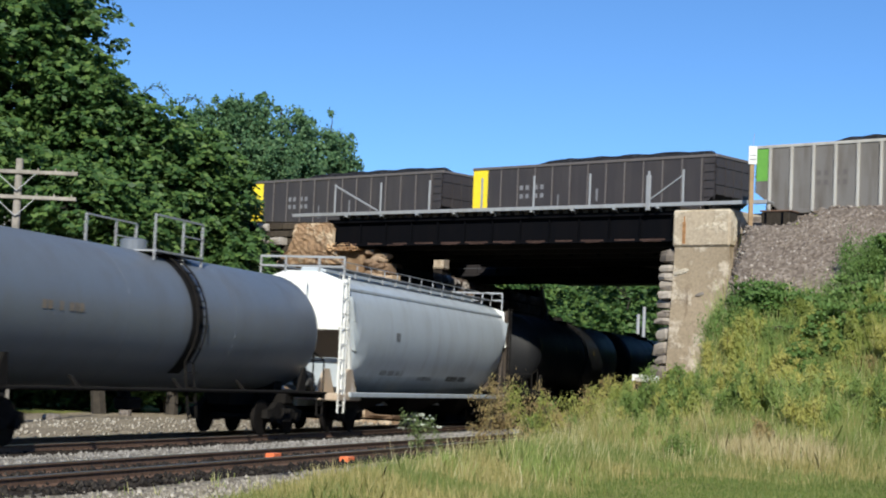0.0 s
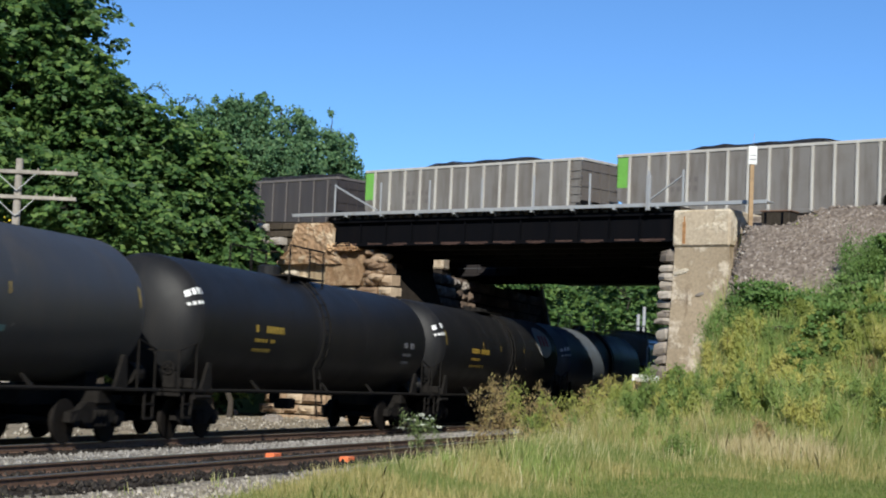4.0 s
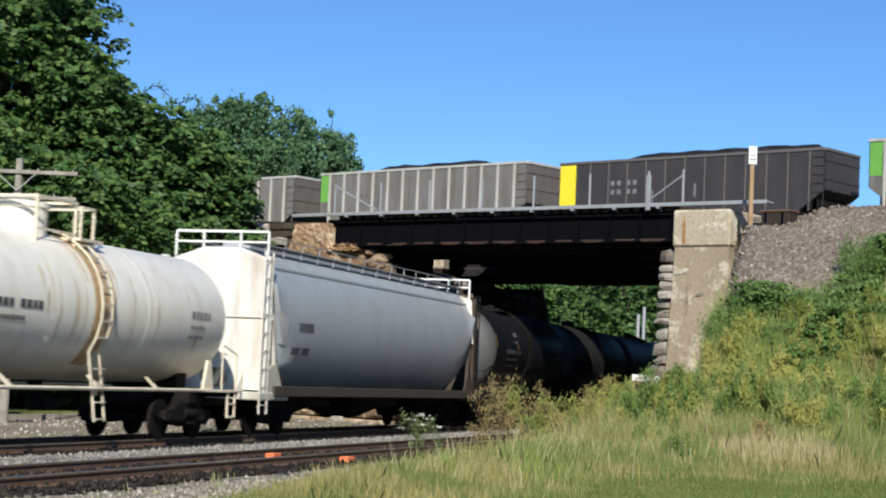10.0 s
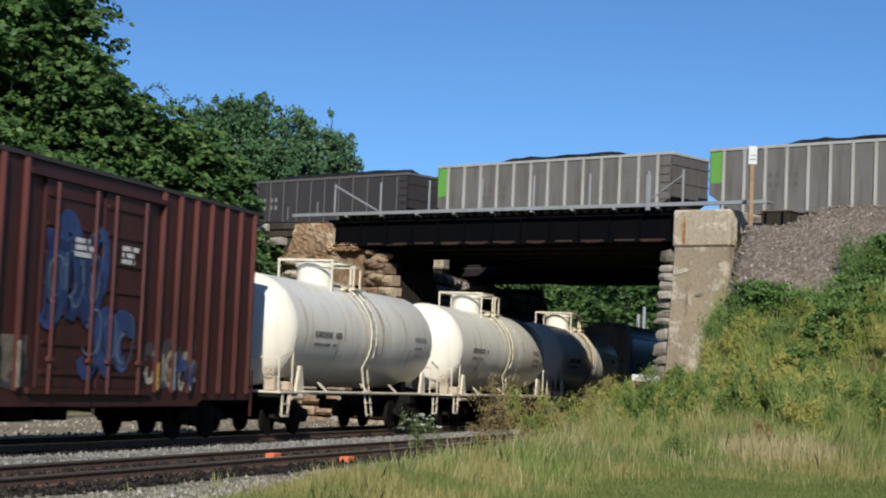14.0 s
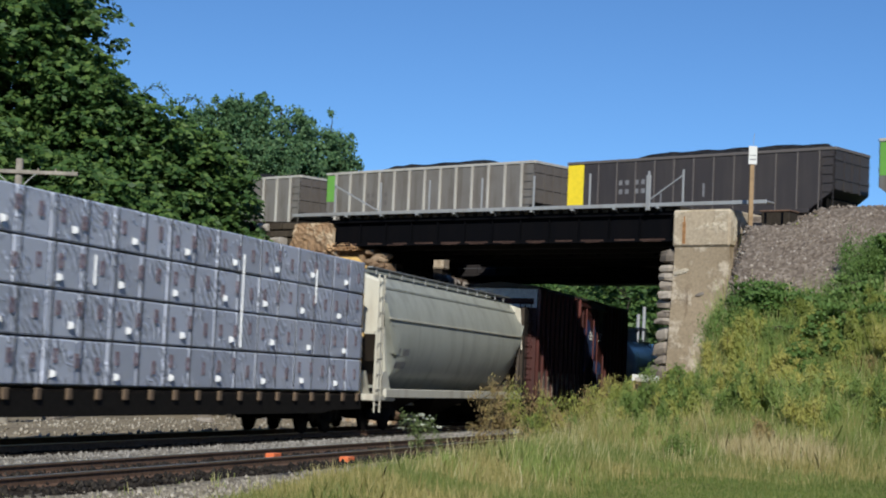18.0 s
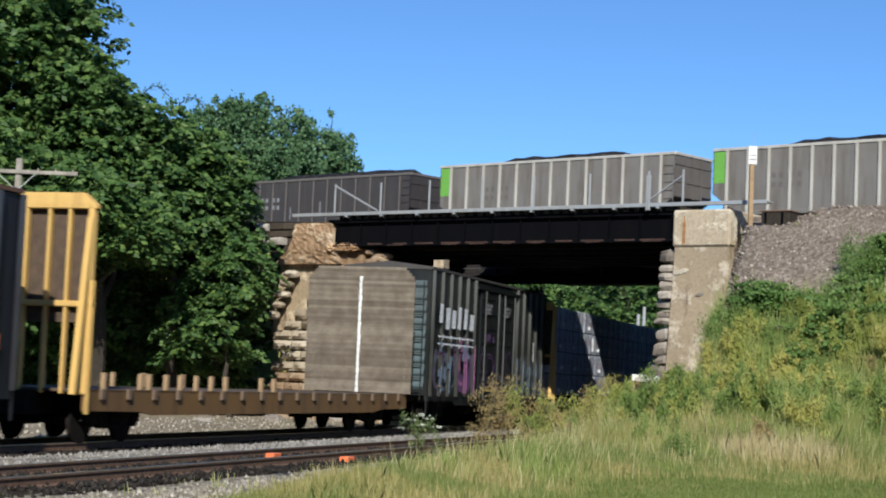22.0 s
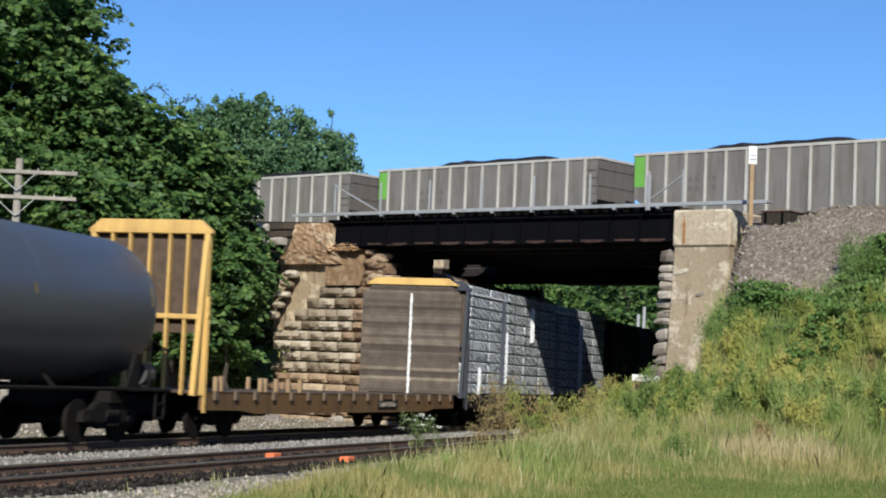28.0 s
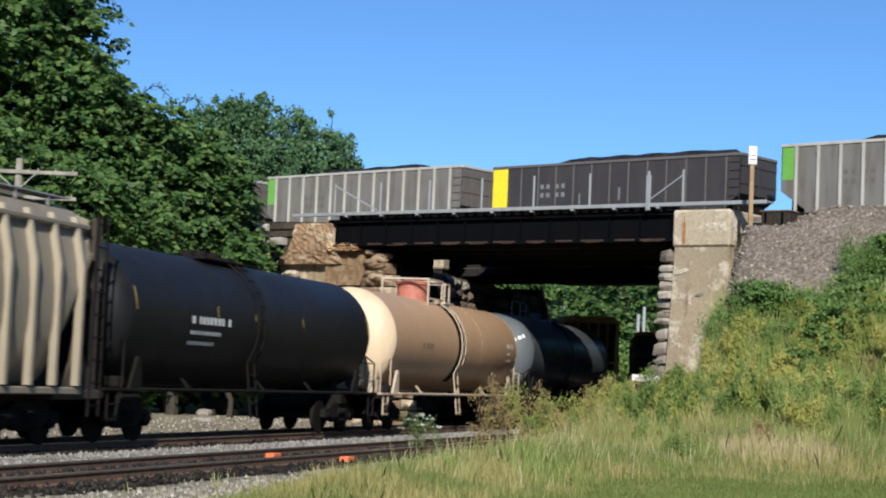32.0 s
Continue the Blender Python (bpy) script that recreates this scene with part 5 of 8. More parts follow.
    while k < x1:
        sp = Build().bar((k, -0.95, top - 0.12), (k, -0.95, top + 0.09), 0.03)
        if rail_top:
            sp.bar((k, -1.0, top + 0.09), (k, -1.0, top + 0.3), 0.022)
        part("board_support", sp, M["galv"], car)
        k += 1.2
    if rail_top:
        part("hand_rail", Build().bar((x0 + 0.3, -1.0, top + 0.3), (x1 - 0.3, -1.0, top + 0.3), 0.022), M["galv"], car)
    part("hatch", Build().box(x0 + 0.8, x1 - 0.8, -0.38, 0.38, top - 0.02, top + 0.16, 0.05), side, car)
    ss = Build()
    ss.box(x0 + 0.2, x1 - 0.2, -1.53, -1.36, 0.98, 1.24 if sill else 1.12, 0.02)
    ss.box(x0 + 0.2, x1 - 0.2, 1.36, 1.53, 0.98, 1.24 if sill else 1.12, 0.02)
    ss.box(x0 - 0.6, x1 + 0.6, -0.28, 0.28, 0.7, 1.0)
    part("side_sill", ss, sill or side, car)
    yc = 1.39 if ribs else wid(top - 0.46)
    part("top_chord", Build().box(x0 + 0.05, x1 - 0.05, -yc - 0.045, -yc + 0.09, top - 0.52, top - 0.42, 0.02), side, car)
    if seam:
        part("side_seam", Build().box(x0 + 0.3, x1 - 0.4, -1.535, -1.5, 3.28, 3.34, 0.01), end, car)
    n = 3
    lower = lower or M["under"]
    for i in range(n):
        c = x0 + (x1 - x0) * (i + 0.5) / n
        w = (x1 - x0) / n * 0.42
        ho = Build().loft([[(c - w, -1.3, 1.05), (c + w, -1.3, 1.05), (c + w, 1.3, 1.05), (c - w, 1.3, 1.05)], [(c - 0.3, -0.45, 0.38), (c + 0.3, -0.45, 0.38), (c + 0.3, 0.45, 0.38), (c - 0.3, 0.45, 0.38)]])
        part("outlet_hopper", ho, lower, car)
    if ribs:
        me = Build()
        me.loft([[(-0.05, -W - 0.09, 1.15), (0.05, -W - 0.09, 1.15), (0.05, -W + 0.06, 1.15), (-0.05, -W + 0.06, 1.15)], [(-0.05, -W - 0.09, 3.4), (0.05, -W - 0.09, 3.4), (0.05, -W + 0.06, 3.4), (-0.05, -W + 0.06, 3.4)], [(-0.05, -1.38, top - 0.3), (0.05, -1.38, top - 0.3), (0.05, -1.25, top - 0.3), (-0.05, -1.25, top - 0.3)]])
        mesh = me.mesh("side_rib", ribs)
        k = x0 + 0.35
        while k < x1:
            o = part("side_rib", mesh, None, car)
            o.location = (k, 0, 0)
            k += 0.88
    for (mx, mz, w, h, rows, mt) in marks:
        sb = bars(mx, mx + w, mz, mz + h, rows, 0.0, rng)
        if not ribs:
            sb.v = [(px_, py_ - wid(pz_) - 0.008, pz_) for px_, py_, pz_ in sb.v]
        marks_on("stencil", sb, M[mt], car)
    running_gear(car, (x1 - x0) / 2 + 1.2, (x1 - x0) / 2 - 1.35)
    return car


def corrugated_end(b, x, sg, W, z0, z1, n=9):
    """Ribbed boxcar end: one pressed sheet."""
    prof = []
    for i in range(n):
        a = z0 + 0.15 + (z1 - z0 - 0.3) * i / n
        hgt = (z1 - z0) / n * 0.55
        prof += [(0.004, a), (0.07, a + hgt * 0.35), (0.07, a + hgt * 0.65), (0.004, a + hgt)]
    v = [(x + sg * d, y, z) for d, z in prof for y in (-W + 0.14, W - 0.14)]
    b.add(v, [(2 * i, 2 * i + 1, 2 * i + 3, 2 * i + 2) for i in range(len(prof) - 1)])


def box_car(label, length, side, roof, doors, top=4.75, group="boxcars", rib_step=0.62, rib_mat=None, seed=1, marks=(), sill_drop=True, end_stripe=None, exterior_posts=True, pale_top=None, end_mat=None):
    """Boxcar with outside posts, sliding doors, ribbed ends. doors: list of (x0, x1)."""
    car = thing("boxcar", ML, label, "boxcar", group)
    rng = random.Random(seed)
    W, h = 1.46, length / 2
    zf = 1.05
    part("body", Build().box(-h, h, -W, W, zf, top - 0.2, 0.02), side, car)
    rf = Build()
    rf.loft([[(x, -W - 0.05, top - 0.2), (x, -W - 0.05, top - 0.12), (x, 0, top + 0.04), (x, W + 0.05, top - 0.12), (x, W + 0.05, top - 0.2)] for x in (-h - 0.03, h + 0.03)])
    k = -h + 0.5
    while k < h:
        rf.add([(k - 0.04, -W - 0.03, top - 0.1), (k + 0.04, -W - 0.03, top - 0.1), (k + 0.04, 0, top + 0.07), (k - 0.04, 0, top + 0.07)], [(0, 1, 2, 3)])
        k += 1.2
    part("roof", rf, roof, car)
    for e, sg in ((-h, -1), (h, 1)):
        en = Build()
        corrugated_end(en, e, sg, W, zf + 0.05, top - 0.25)
        part("ribbed_end", en, end_mat or side, car)
        la = Build()
        ladder(la, e + sg * 0.1, e + sg * 0.1 - sg * 0.02, -W, 0.5, 1.6, 3)
        for y in (-1.25, -0.8):
            la.bar((e + sg * 0.12, y, 0.9), (e + sg * 0.12, y, top - 0.6), 0.035)
        for i in range(8):
            la.bar((e + sg * 0.12, -1.25, 1.2 + 0.4 * i), (e + sg * 0.12, -0.8, 1.2 + 0.4 * i), 0.028)
        part("end_ladder", la, side, car)
        if pale_top and sg < 0:
            part("end_panel", Build().box(e - 0.012, e - 0.002, -W + 0.02, W - 0.02, top - 0.95, top - 0.22), pale_top, car, "pale panel across the boxcar's end")
        if end_stripe and sg < 0:
            o = marks_on("end_stencil", bars(-0.0, 1.05, top - 0.62, top - 0.42, 1, 0, rng), end_stripe, car)
            o.rotation_euler, o.location = (0, 0, -math.pi / 2), (e - 0.02, 0.2, 0)
    # doors
    for a, c in doors:
        d = part("sliding_door", Build().box(a, c, -W - 0.06, -W - 0.004, zf + 0.05, top - 0.5, 0.01), side, car)
        ribs = Build()
        for i in range(7):
            zz = zf + 0.3 + i * (top - 1.9) / 6.5
            ribs.box(a + 0.1, c - 0.1, -W - 0.09, -W - 0.06, zz, zz + 0.09, 0.02)
        marks_on("door_rib", ribs, side, d)
        hb = Build()
        for x in (a + 0.35, c - 0.35):
            hb.tube((x, -W - 0.13, zf - 0.05), (x, -W - 0.13, top - 0.55), 0.028)
            hb.box(x - 0.1, x + 0.1, -W - 0.17, -W - 0.1, zf + 0.55, zf + 0.63)
        split("lock_bar", "lock_handle", hb, rib_mat or side, d)
    da = min(d[0] for d in doors) if doors else 0
    db = max(d[1] for d in doors) if doors else 0
    tr = Build().box(da - 0.6, db + 0.6, -W - 0.12, -W, top - 0.5, top - 0.4).box(da - 0.3, db + 0.3, -W - 0.1, -W, zf - 0.06, zf + 0.05)
    split("door_track", "door_track", tr, side, car)
    if exterior_posts:
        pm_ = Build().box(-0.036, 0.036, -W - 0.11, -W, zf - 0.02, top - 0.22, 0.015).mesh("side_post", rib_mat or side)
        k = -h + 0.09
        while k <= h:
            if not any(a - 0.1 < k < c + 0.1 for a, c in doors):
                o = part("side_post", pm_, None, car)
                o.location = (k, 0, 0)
            k += rib_step
    ss = Build()
    ss.box(-h, h, -W - 0.02, -W + 0.1, zf - 0.16, zf + 0.02)
    if sill_drop:
        ss.prism([(-h + 2.6, zf - 0.1), (-h + 3.0, zf - 0.3), (h - 3.0, zf - 0.3), (h - 2.6, zf - 0.1)], -W - 0.025, -W + 0.02)
    ss.box(-h - 0.2, h + 0.2, -0.3, 0.3, 0.65, zf)
    split("side_sill", "sill_plate", ss, side, car)
    for mk in marks:
        kind, mx, mz, w, hh, mt = mk[:6]
        y = -W - 0.118
        if kind == "bars":
            b = bars(mx, mx + w, mz, mz + hh, mk[6] if len(mk) > 6 else 1, y, rng)
        elif kind == "blot":
            b = Build()
            for i in range(mk[6] if len(mk) > 6 else 10):
                x, zz = mx + rng.uniform(0, w), mz + rng.uniform(0, hh)
                ww, h2 = rng.uniform(0.08, 0.3), rng.uniform(0.15, 0.5)
                b.add([(x, y - 0.003 - 0.0004 * i, zz), (x + ww, y - 0.003 - 0.0004 * i, zz + 0.04), (x + ww * 0.9, y - 0.003 - 0.0004 * i, zz + h2), (x + ww * 0.2, y - 0.003 - 0.0004 * i, zz + h2 * 0.9)], [(0, 1, 2, 3)])
        elif kind == "tag":
            b = Build()
            nl, sw = mk[6], mk[7]
            cw = w / nl
            for i in range(nl):
                cx, tilt = mx + (i + 0.5) * cw, rng.uniform(-0.15, 0.25)
                for q in range(rng.randint(2, 3)):
                    a0, a1 = rng.uniform(0, 6.28), rng.uniform(2.2, 5.0)
                    rx, rz = cw * rng.uniform(0.25, 0.6), hh * rng.uniform(0.25, 0.52)
                    ox, oz = rng.uniform(-0.2, 0.2) * cw, mz + hh * rng.uniform(0.35, 0.65)
                    wd = sw * rng.uniform(0.6, 1.25)
                    on_door = any(a < cx < c for a, c in doors)
                    yy = -W - (0.094 if on_door else 0.007) - 0.0006 * (q + 3 * (i % 3)) - (mk[8] if len(mk) > 8 else 0.0)
                    pts = []
                    for j in range(11):
                        t = a0 + a1 * j / 10
                        px_, pz_ = cx + ox + rx * math.cos(t), oz + rz * math.sin(t)
                        pts.append((px_ + tilt * (pz_ - mz), pz_, math.cos(t), math.sin(t)))
                    v = []
                    for px_, pz_, nx_, nz_ in pts:
                        v += [(px_ + nx_ * wd / 2, yy, pz_ + nz_ * wd / 2), (px_ - nx_ * wd / 2, yy, pz_ - nz_ * wd / 2)]
                    b.add(v, [(2 * j, 2 * j + 1, 2 * j + 3, 2 * j + 2) for j in range(10)])
        elif kind == "posts":
            b = Build()
            k = -h + 0.09
            while k <= h:
                if mx < k < mx + w:
                    b.box(k - 0.042, k + 0.042, -W - 0.122, -W - 0.112, mz, mz + hh * rng.uniform(0.7, 1.05))
                k += rib_step
        elif kind == "back":
            b = Build().box(mx, mx + w, -W - 0.006, -W - 0.002, mz, mz + hh)
        elif kind == "slabs":
            b = Build()
            for i in range(mk[6]):
                x, ww = mx + i * w / mk[6], w / mk[6] * rng.uniform(0.42, 0.7)
                za, zb = mz + hh * rng.uniform(0, 0.25), mz + hh * rng.uniform(0.7, 1.0)
                b.prism([(x, za), (x + ww, za), (x + ww + 0.06, zb), (x + 0.06, zb)], y - 0.004, y)
        elif kind == "letters":
            b = Build()
            nl = mk[6]
            cw = w / nl
            for i in range(nl):
                x = mx + i * cw
                b.box(x, x + cw * 0.2, y - 0.004, y, mz, mz + hh * rng.uniform(0.85, 1.0))
                if rng.random() < 0.8:
                    b.box(x + cw * 0.55, x + cw * 0.75, y - 0.004, y, mz + hh * rng.uniform(0, 0.15), mz + hh * rng.uniform(0.75, 1.0))
                zz = mz + hh * rng.choice((0.0, 0.45, 0.82))
                b.box(x + cw * 0.2, x + cw * 0.55, y - 0.004, y, zz, zz + hh * 0.17)
        elif kind == "shape":
            b = Build()
            n = 18
            pts = [(mx + w / 2 + w / 2 * math.cos(6.283 * i / n) * rng.uniform(0.5, 1.15), y - 0.003 - 0.0005 * (mk[6] if len(mk) > 6 else 0), mz + hh / 2 + hh / 2 * math.sin(6.283 * i / n) * rng.uniform(0.7, 1.1)) for i in range(n)]
            b.add(pts, [tuple(range(n))])
        else:
            b = Build().box(mx, mx + w, y - 0.004, y, mz, mz + hh)
        marks_on("spray_paint" if kind in ("blot", "shape", "letters", "slabs", "posts", "back", "tag") else "stencil", b, M[mt], car)
    gear = Build().tube((-0.8, -0.6, 0.62), (0.3, -0.6, 0.62), 0.2, 12).box(0.6, 1.4, -0.9, -0.4, 0.45, 0.85, 0.03)
    part("brake_gear", gear, M["under"], car)
    running_gear(car, h + 0.95, h - 1.75)
    return car


def bulkhead(b, x, sg, W, z0, z1):
    """Frame of a flat car's bulkhead; the rear one has leaning braces on its outer side."""
    t = 0.09 if sg < 0 else 0.035
    for y in (-W + 0.12, W - 0.12):
        b.box(x - t, x + t, y - 0.07, y + 0.07, z0, z1 - 0.25, 0.02)
        if sg < 0:
            b.bar((x + sg * 0.42, y, z0), (x + sg * 0.06, y, z1 - 0.5), 0.12, 0.12)
    b.loft([[(x - t, -W, z1 - 0.25), (x - t, -W + 0.3, z1), (x - t, W - 0.3, z1), (x - t, W, z1 - 0.25)], [(x + t, -W, z1 - 0.25), (x + t, -W + 0.3, z1), (x + t, W - 0.3, z1), (x + t, W, z1 - 0.25)]])
    b.box(x - t, x + t, -W, W, z0 + 1.7, z0 + 1.82, 0.02)
    b.box(x - t, x + t, -W, W, z1 - 0.32, z1 - 0.22, 0.02)


def flat_car(label, x0, x1, paint_, sill, group="flat cars", zdeck=1.08, top=4.93, rear=None, seed=1, bulk=True):
    """Bulkhead flat car."""
    car = thing("flat_car", ML, label, "flat car", group)
    W = 1.5
    rng = random.Random(seed)
    part("deck", Build().box(x0, x1, -W, W, zdeck - 0.06, zdeck, 0.01), M["deckwood"], car)
    sl = Build()
    for y in (-W, W - 0.1):
        sl.prism([(x0, zdeck), (x0, zdeck - 0.42), (x0 + 2.2, zdeck - 0.44), (x0 + 3.0, zdeck - 0.52), (x1 - 3.0, zdeck - 0.52), (x1 - 2.2, zdeck - 0.44), (x1, zdeck - 0.42), (x1, zdeck)][::-1], y, y + 0.1)
    part("side_sill", sl, sill, car)
    part("centre_sill", Build().box(x0 - 0.3, x1 + 0.3, -0.35, 0.35, 0.55, zdeck - 0.06), M["under"], car)
    pk = Build().box(-0.09, 0.09, -W - 0.06, -W, zdeck - 0.2, zdeck + 0.02, 0.015).mesh("stake_pocket", M["p_dark"] if rear else M["pocket"])
    k = x0 + 0.6
    while k < x1:
        o = part("stake_pocket", pk, None, car)
        o.location = (k, 0, 0)
        k += 1.15
    if bulk:
        for e, sg in ((x0, -1), (x1, 1)):
            b = Build()
            bulkhead(b, e, sg, 1.55 if sg < 0 else 1.49, zdeck - 0.1, top)
            bo = split("bulkhead", "bulkhead_beam", b, rear if rear else paint_, car, "bulkhead frame with upright posts")
            for y in (-0.95, -0.5, 0.0, 0.5, 0.95):
                part("bulkhead_post", Build().box(e - (0.07 if sg < 0 else 0.03), e + (0.07 if sg < 0 else 0.03), y - 0.032, y + 0.032, zdeck - 0.1, top - 0.2, 0.01), rear if rear else paint_, bo)
            part("bulkhead_planking", Build().box(*sorted((e - sg * 0.1, e - sg * 0.15)), -1.42, 1.42, zdeck + (1.3 if sg < 0 else 0), top - 0.3), M["deckwood"], bo, "plank lining inside the bulkhead")
    la = Build()
    ladder(la, x0 - 0.06, x0 + 0.02, -1.53, 0.6, 3.2, 7)
    part("side_ladder", la, paint_, car)
    running_gear(car, (x1 - x0) / 2 + 1.2, (x1 - x0) / 2 - 2.0)
    return car


def stakes_on(car, xs, y, z):
    me = Build().box(-0.06, 0.06, -0.05, 0.05, 0, 0.34, 0.01).mesh("side_stake", M["post"])
    for x in xs:
        o = part("side_stake", me, None, car, "")
        o.location, o.rotation_euler = (x, y, z), (0, 0.06 * math.sin(x * 9), 0)


def wrapped_load(car, x0, x1, z0, z1, mat_, tiers, seed, glints="dots", pack=1.22):
    """Plastic-wrapped lumber bundles stacked on a flat car, joints between the bundles."""
    rng = random.Random(seed)
    n = max(1, round((x1 - x0) / pack))
    hz, wx = (z1 - z0) / tiers, (x1 - x0) / n
    for side_y in (-1, 1):
        for t in range(tiers):
            for i in range(n):
                a, c = x0 + i * wx + 0.012, x0 + (i + 1) * wx - 0.012
                zz0, zz1 = z0 + t * hz + 0.03, z0 + (t + 1) * hz - 0.012
                yo, yi = side_y * (1.45 + rng.uniform(-0.015, 0.012)), side_y * 0.12
                o = part("lumber_pack", Build().box(a, c, *sorted((yo, yi)), zz0, zz1, 0.03), mat_, car)
    core = Build().box(x0 + 0.05, x1 - 0.05, -1.34, 1.34, z0, z1 - 0.05)
    part("bundle_spacer", core, M["wrap_seam"], car)
    gl, rd = Build(), Build()
    if glints == "dots":
        for t in range(tiers):
            for i in range(n // 2 + 1):
                x = x0 + 0.3 + i * 2 * wx + rng.uniform(-0.1, 0.1) + (0.5 if t % 2 else 0)
                z = z0 + t * hz + 0.16 + rng.uniform(-0.03, 0.04)
                if x < x1 - 0.2:
                    gl.fold(x, x + 0.14, -1.47, z, z + 0.15, 0.07)
        for x, za, zb in ((x0 + (x1 - x0) * 0.62, 1, 3.2), (x0 + (x1 - x0) * 0.83, 2.3, 3.2), (x0 + (x1 - x0) * 0.3, 2.0, 2.6)):
            gl.fold(x, x + 0.05, -1.47, z0 + za, z0 + zb, 0.03)
        for t in range(tiers):
            for i in range(int(n * 1.5)):
                x, z = x0 + 0.4 + i * wx * 0.66, z0 + (t + 0.5) * hz + rng.uniform(-0.1, 0.1)
                if x < x1 - 0.3:
                    rd.box(x, x + 0.05, -1.476, -1.47, z - 0.08, z + 0.2)
                    rd.box(x + 0.12, x + 0.17, -1.476, -1.47, z - 0.08, z + 0.2)
                    rd.box(x + 0.05, x + 0.12, -1.476, -1.47, z + 0.15, z + 0.2)
                    rd.box(x + 0.05, x + 0.12, -1.476, -1.47, z - 0.08, z - 0.03)
        tagged(part("wrap_print", rd, M["wrap_mark"], car), kind="stuff")
    else:
        for q in (0.18, 0.56):
            part("wrap_band", Build().box(x0 + (x1 - x0) * q, x0 + (x1 - x0) * q + 0.5, -1.474, -1.468, z0 + 0.05, z1 - 0.3), M["wrap_dull"], car, "dull blue-grey band of plastic wrap")
        for x, za, zb, w in ((x0 + (x1 - x0) * 0.05, 0.0, 0.95, 0.2), (x0 + (x1 - x0) * 0.37, 2.0, 3.4, 0.3), (x0 + (x1 - x0) * 0.545, 0.05, 0.4, 0.2), (x0 + (x1 - x0) * 0.21, 0.4, 2.3, 0.16), (x0 + (x1 - x0) * 0.755, 0.3, 3.1, 0.34), (x0 + (x1 - x0) * 0.55, 3.38, 3.47, 3.2), (x0 + 0.4, 3.4, 3.47, 4.0)):
            (gl.fold(x, x + w, -1.47, z0 + za, z0 + zb, w * 0.35) if w < 1 else gl.box(x, x + w, -1.478, -1.47, z0 + za, z0 + zb))
        for i in range(60):
            x, t = rng.uniform(x0 + 0.3, x1 - 1), rng.randint(0, tiers - 1)
            rd.box(x, x + rng.uniform(0.2, 0.5), -1.476, -1.47, z0 + (t + 0.35) * hz, z0 + (t + 0.5) * hz)
        tagged(part("wrap_print", rd, M["mark_g"], car), kind="stuff")
    marks_on("wrap_tear", gl, M["wrap_glint"], car, "white folds of torn plastic wrap, painted as glints")
    # packing straps
    st = Build()
    k = x0 + 0.3
    while k < x1 - 0.1:
        st.box(k, k + 0.025, -1.472, -1.462, z0 + 0.03, z1 - 0.01)
        k += 1.22 if glints == "dots" else 1.83
    tagged(part("packing_strap", st, M["wrap_seam"], car, "dark packing straps over the wrap"), kind="stuff")


def plank_face(car, x, z0, z1, seed, yellow_cap=False, wood=None, n=26):
    """Plank lining on the inner side of the front bulkhead, board by board, with a pale strap down the middle."""
    rng = random.Random(seed)
    h = (z1 - z0) / n
    face = part("lining_frame", Build().box(x - 0.03, x + 0.03, -1.42, 1.42, z0, z1 - 0.3), M["deckwood"], car)
    for i in range(n):
        top = z0 + (i + 1) * h
        ins = 0.0 if top < z1 - 0.3 else 0.3 * (top - z1 + 0.3) / 0.3
        o = part("plank", Build().box(x - 0.09 - rng.uniform(0, 0.008), x - 0.032, -1.72 + ins, 1.72 - ins, z0 + i * h + 0.0015, top - 0.0015, 0.004), wood or M["lumber"], face)
    st = Build()
    st.box(x - 0.125, x - 0.112, -0.03, 0.03, z0, z1 - 0.3)
    k = z0
    while k < z1 - 0.4:
        st.box(x - 0.14, x - 0.125, -0.05 + rng.uniform(-0.02, 0.02), 0.04, k, k + 0.12)
        k += 0.2
    part("tie_strap", st, M["mark_w"], face, "pale strap down the middle of the planks")
    if yellow_cap:
        part("bulkhead_cap", Build().loft([[(x - 0.16, -1.6, z1 - 0.02), (x - 0.16, 1.6, z1 - 0.02), (x - 0.16, 1.3, z1 + 0.2), (x - 0.16, -1.3, z1 + 0.2)], [(x + 0.1, -1.6, z1 - 0.02), (x + 0.1, 1.6, z1 - 0.02), (x + 0.1, 1.3, z1 + 0.2), (x + 0.1, -1.25, z1 + 0.2)]]), M["yellow"], face, "yellow steel cap")


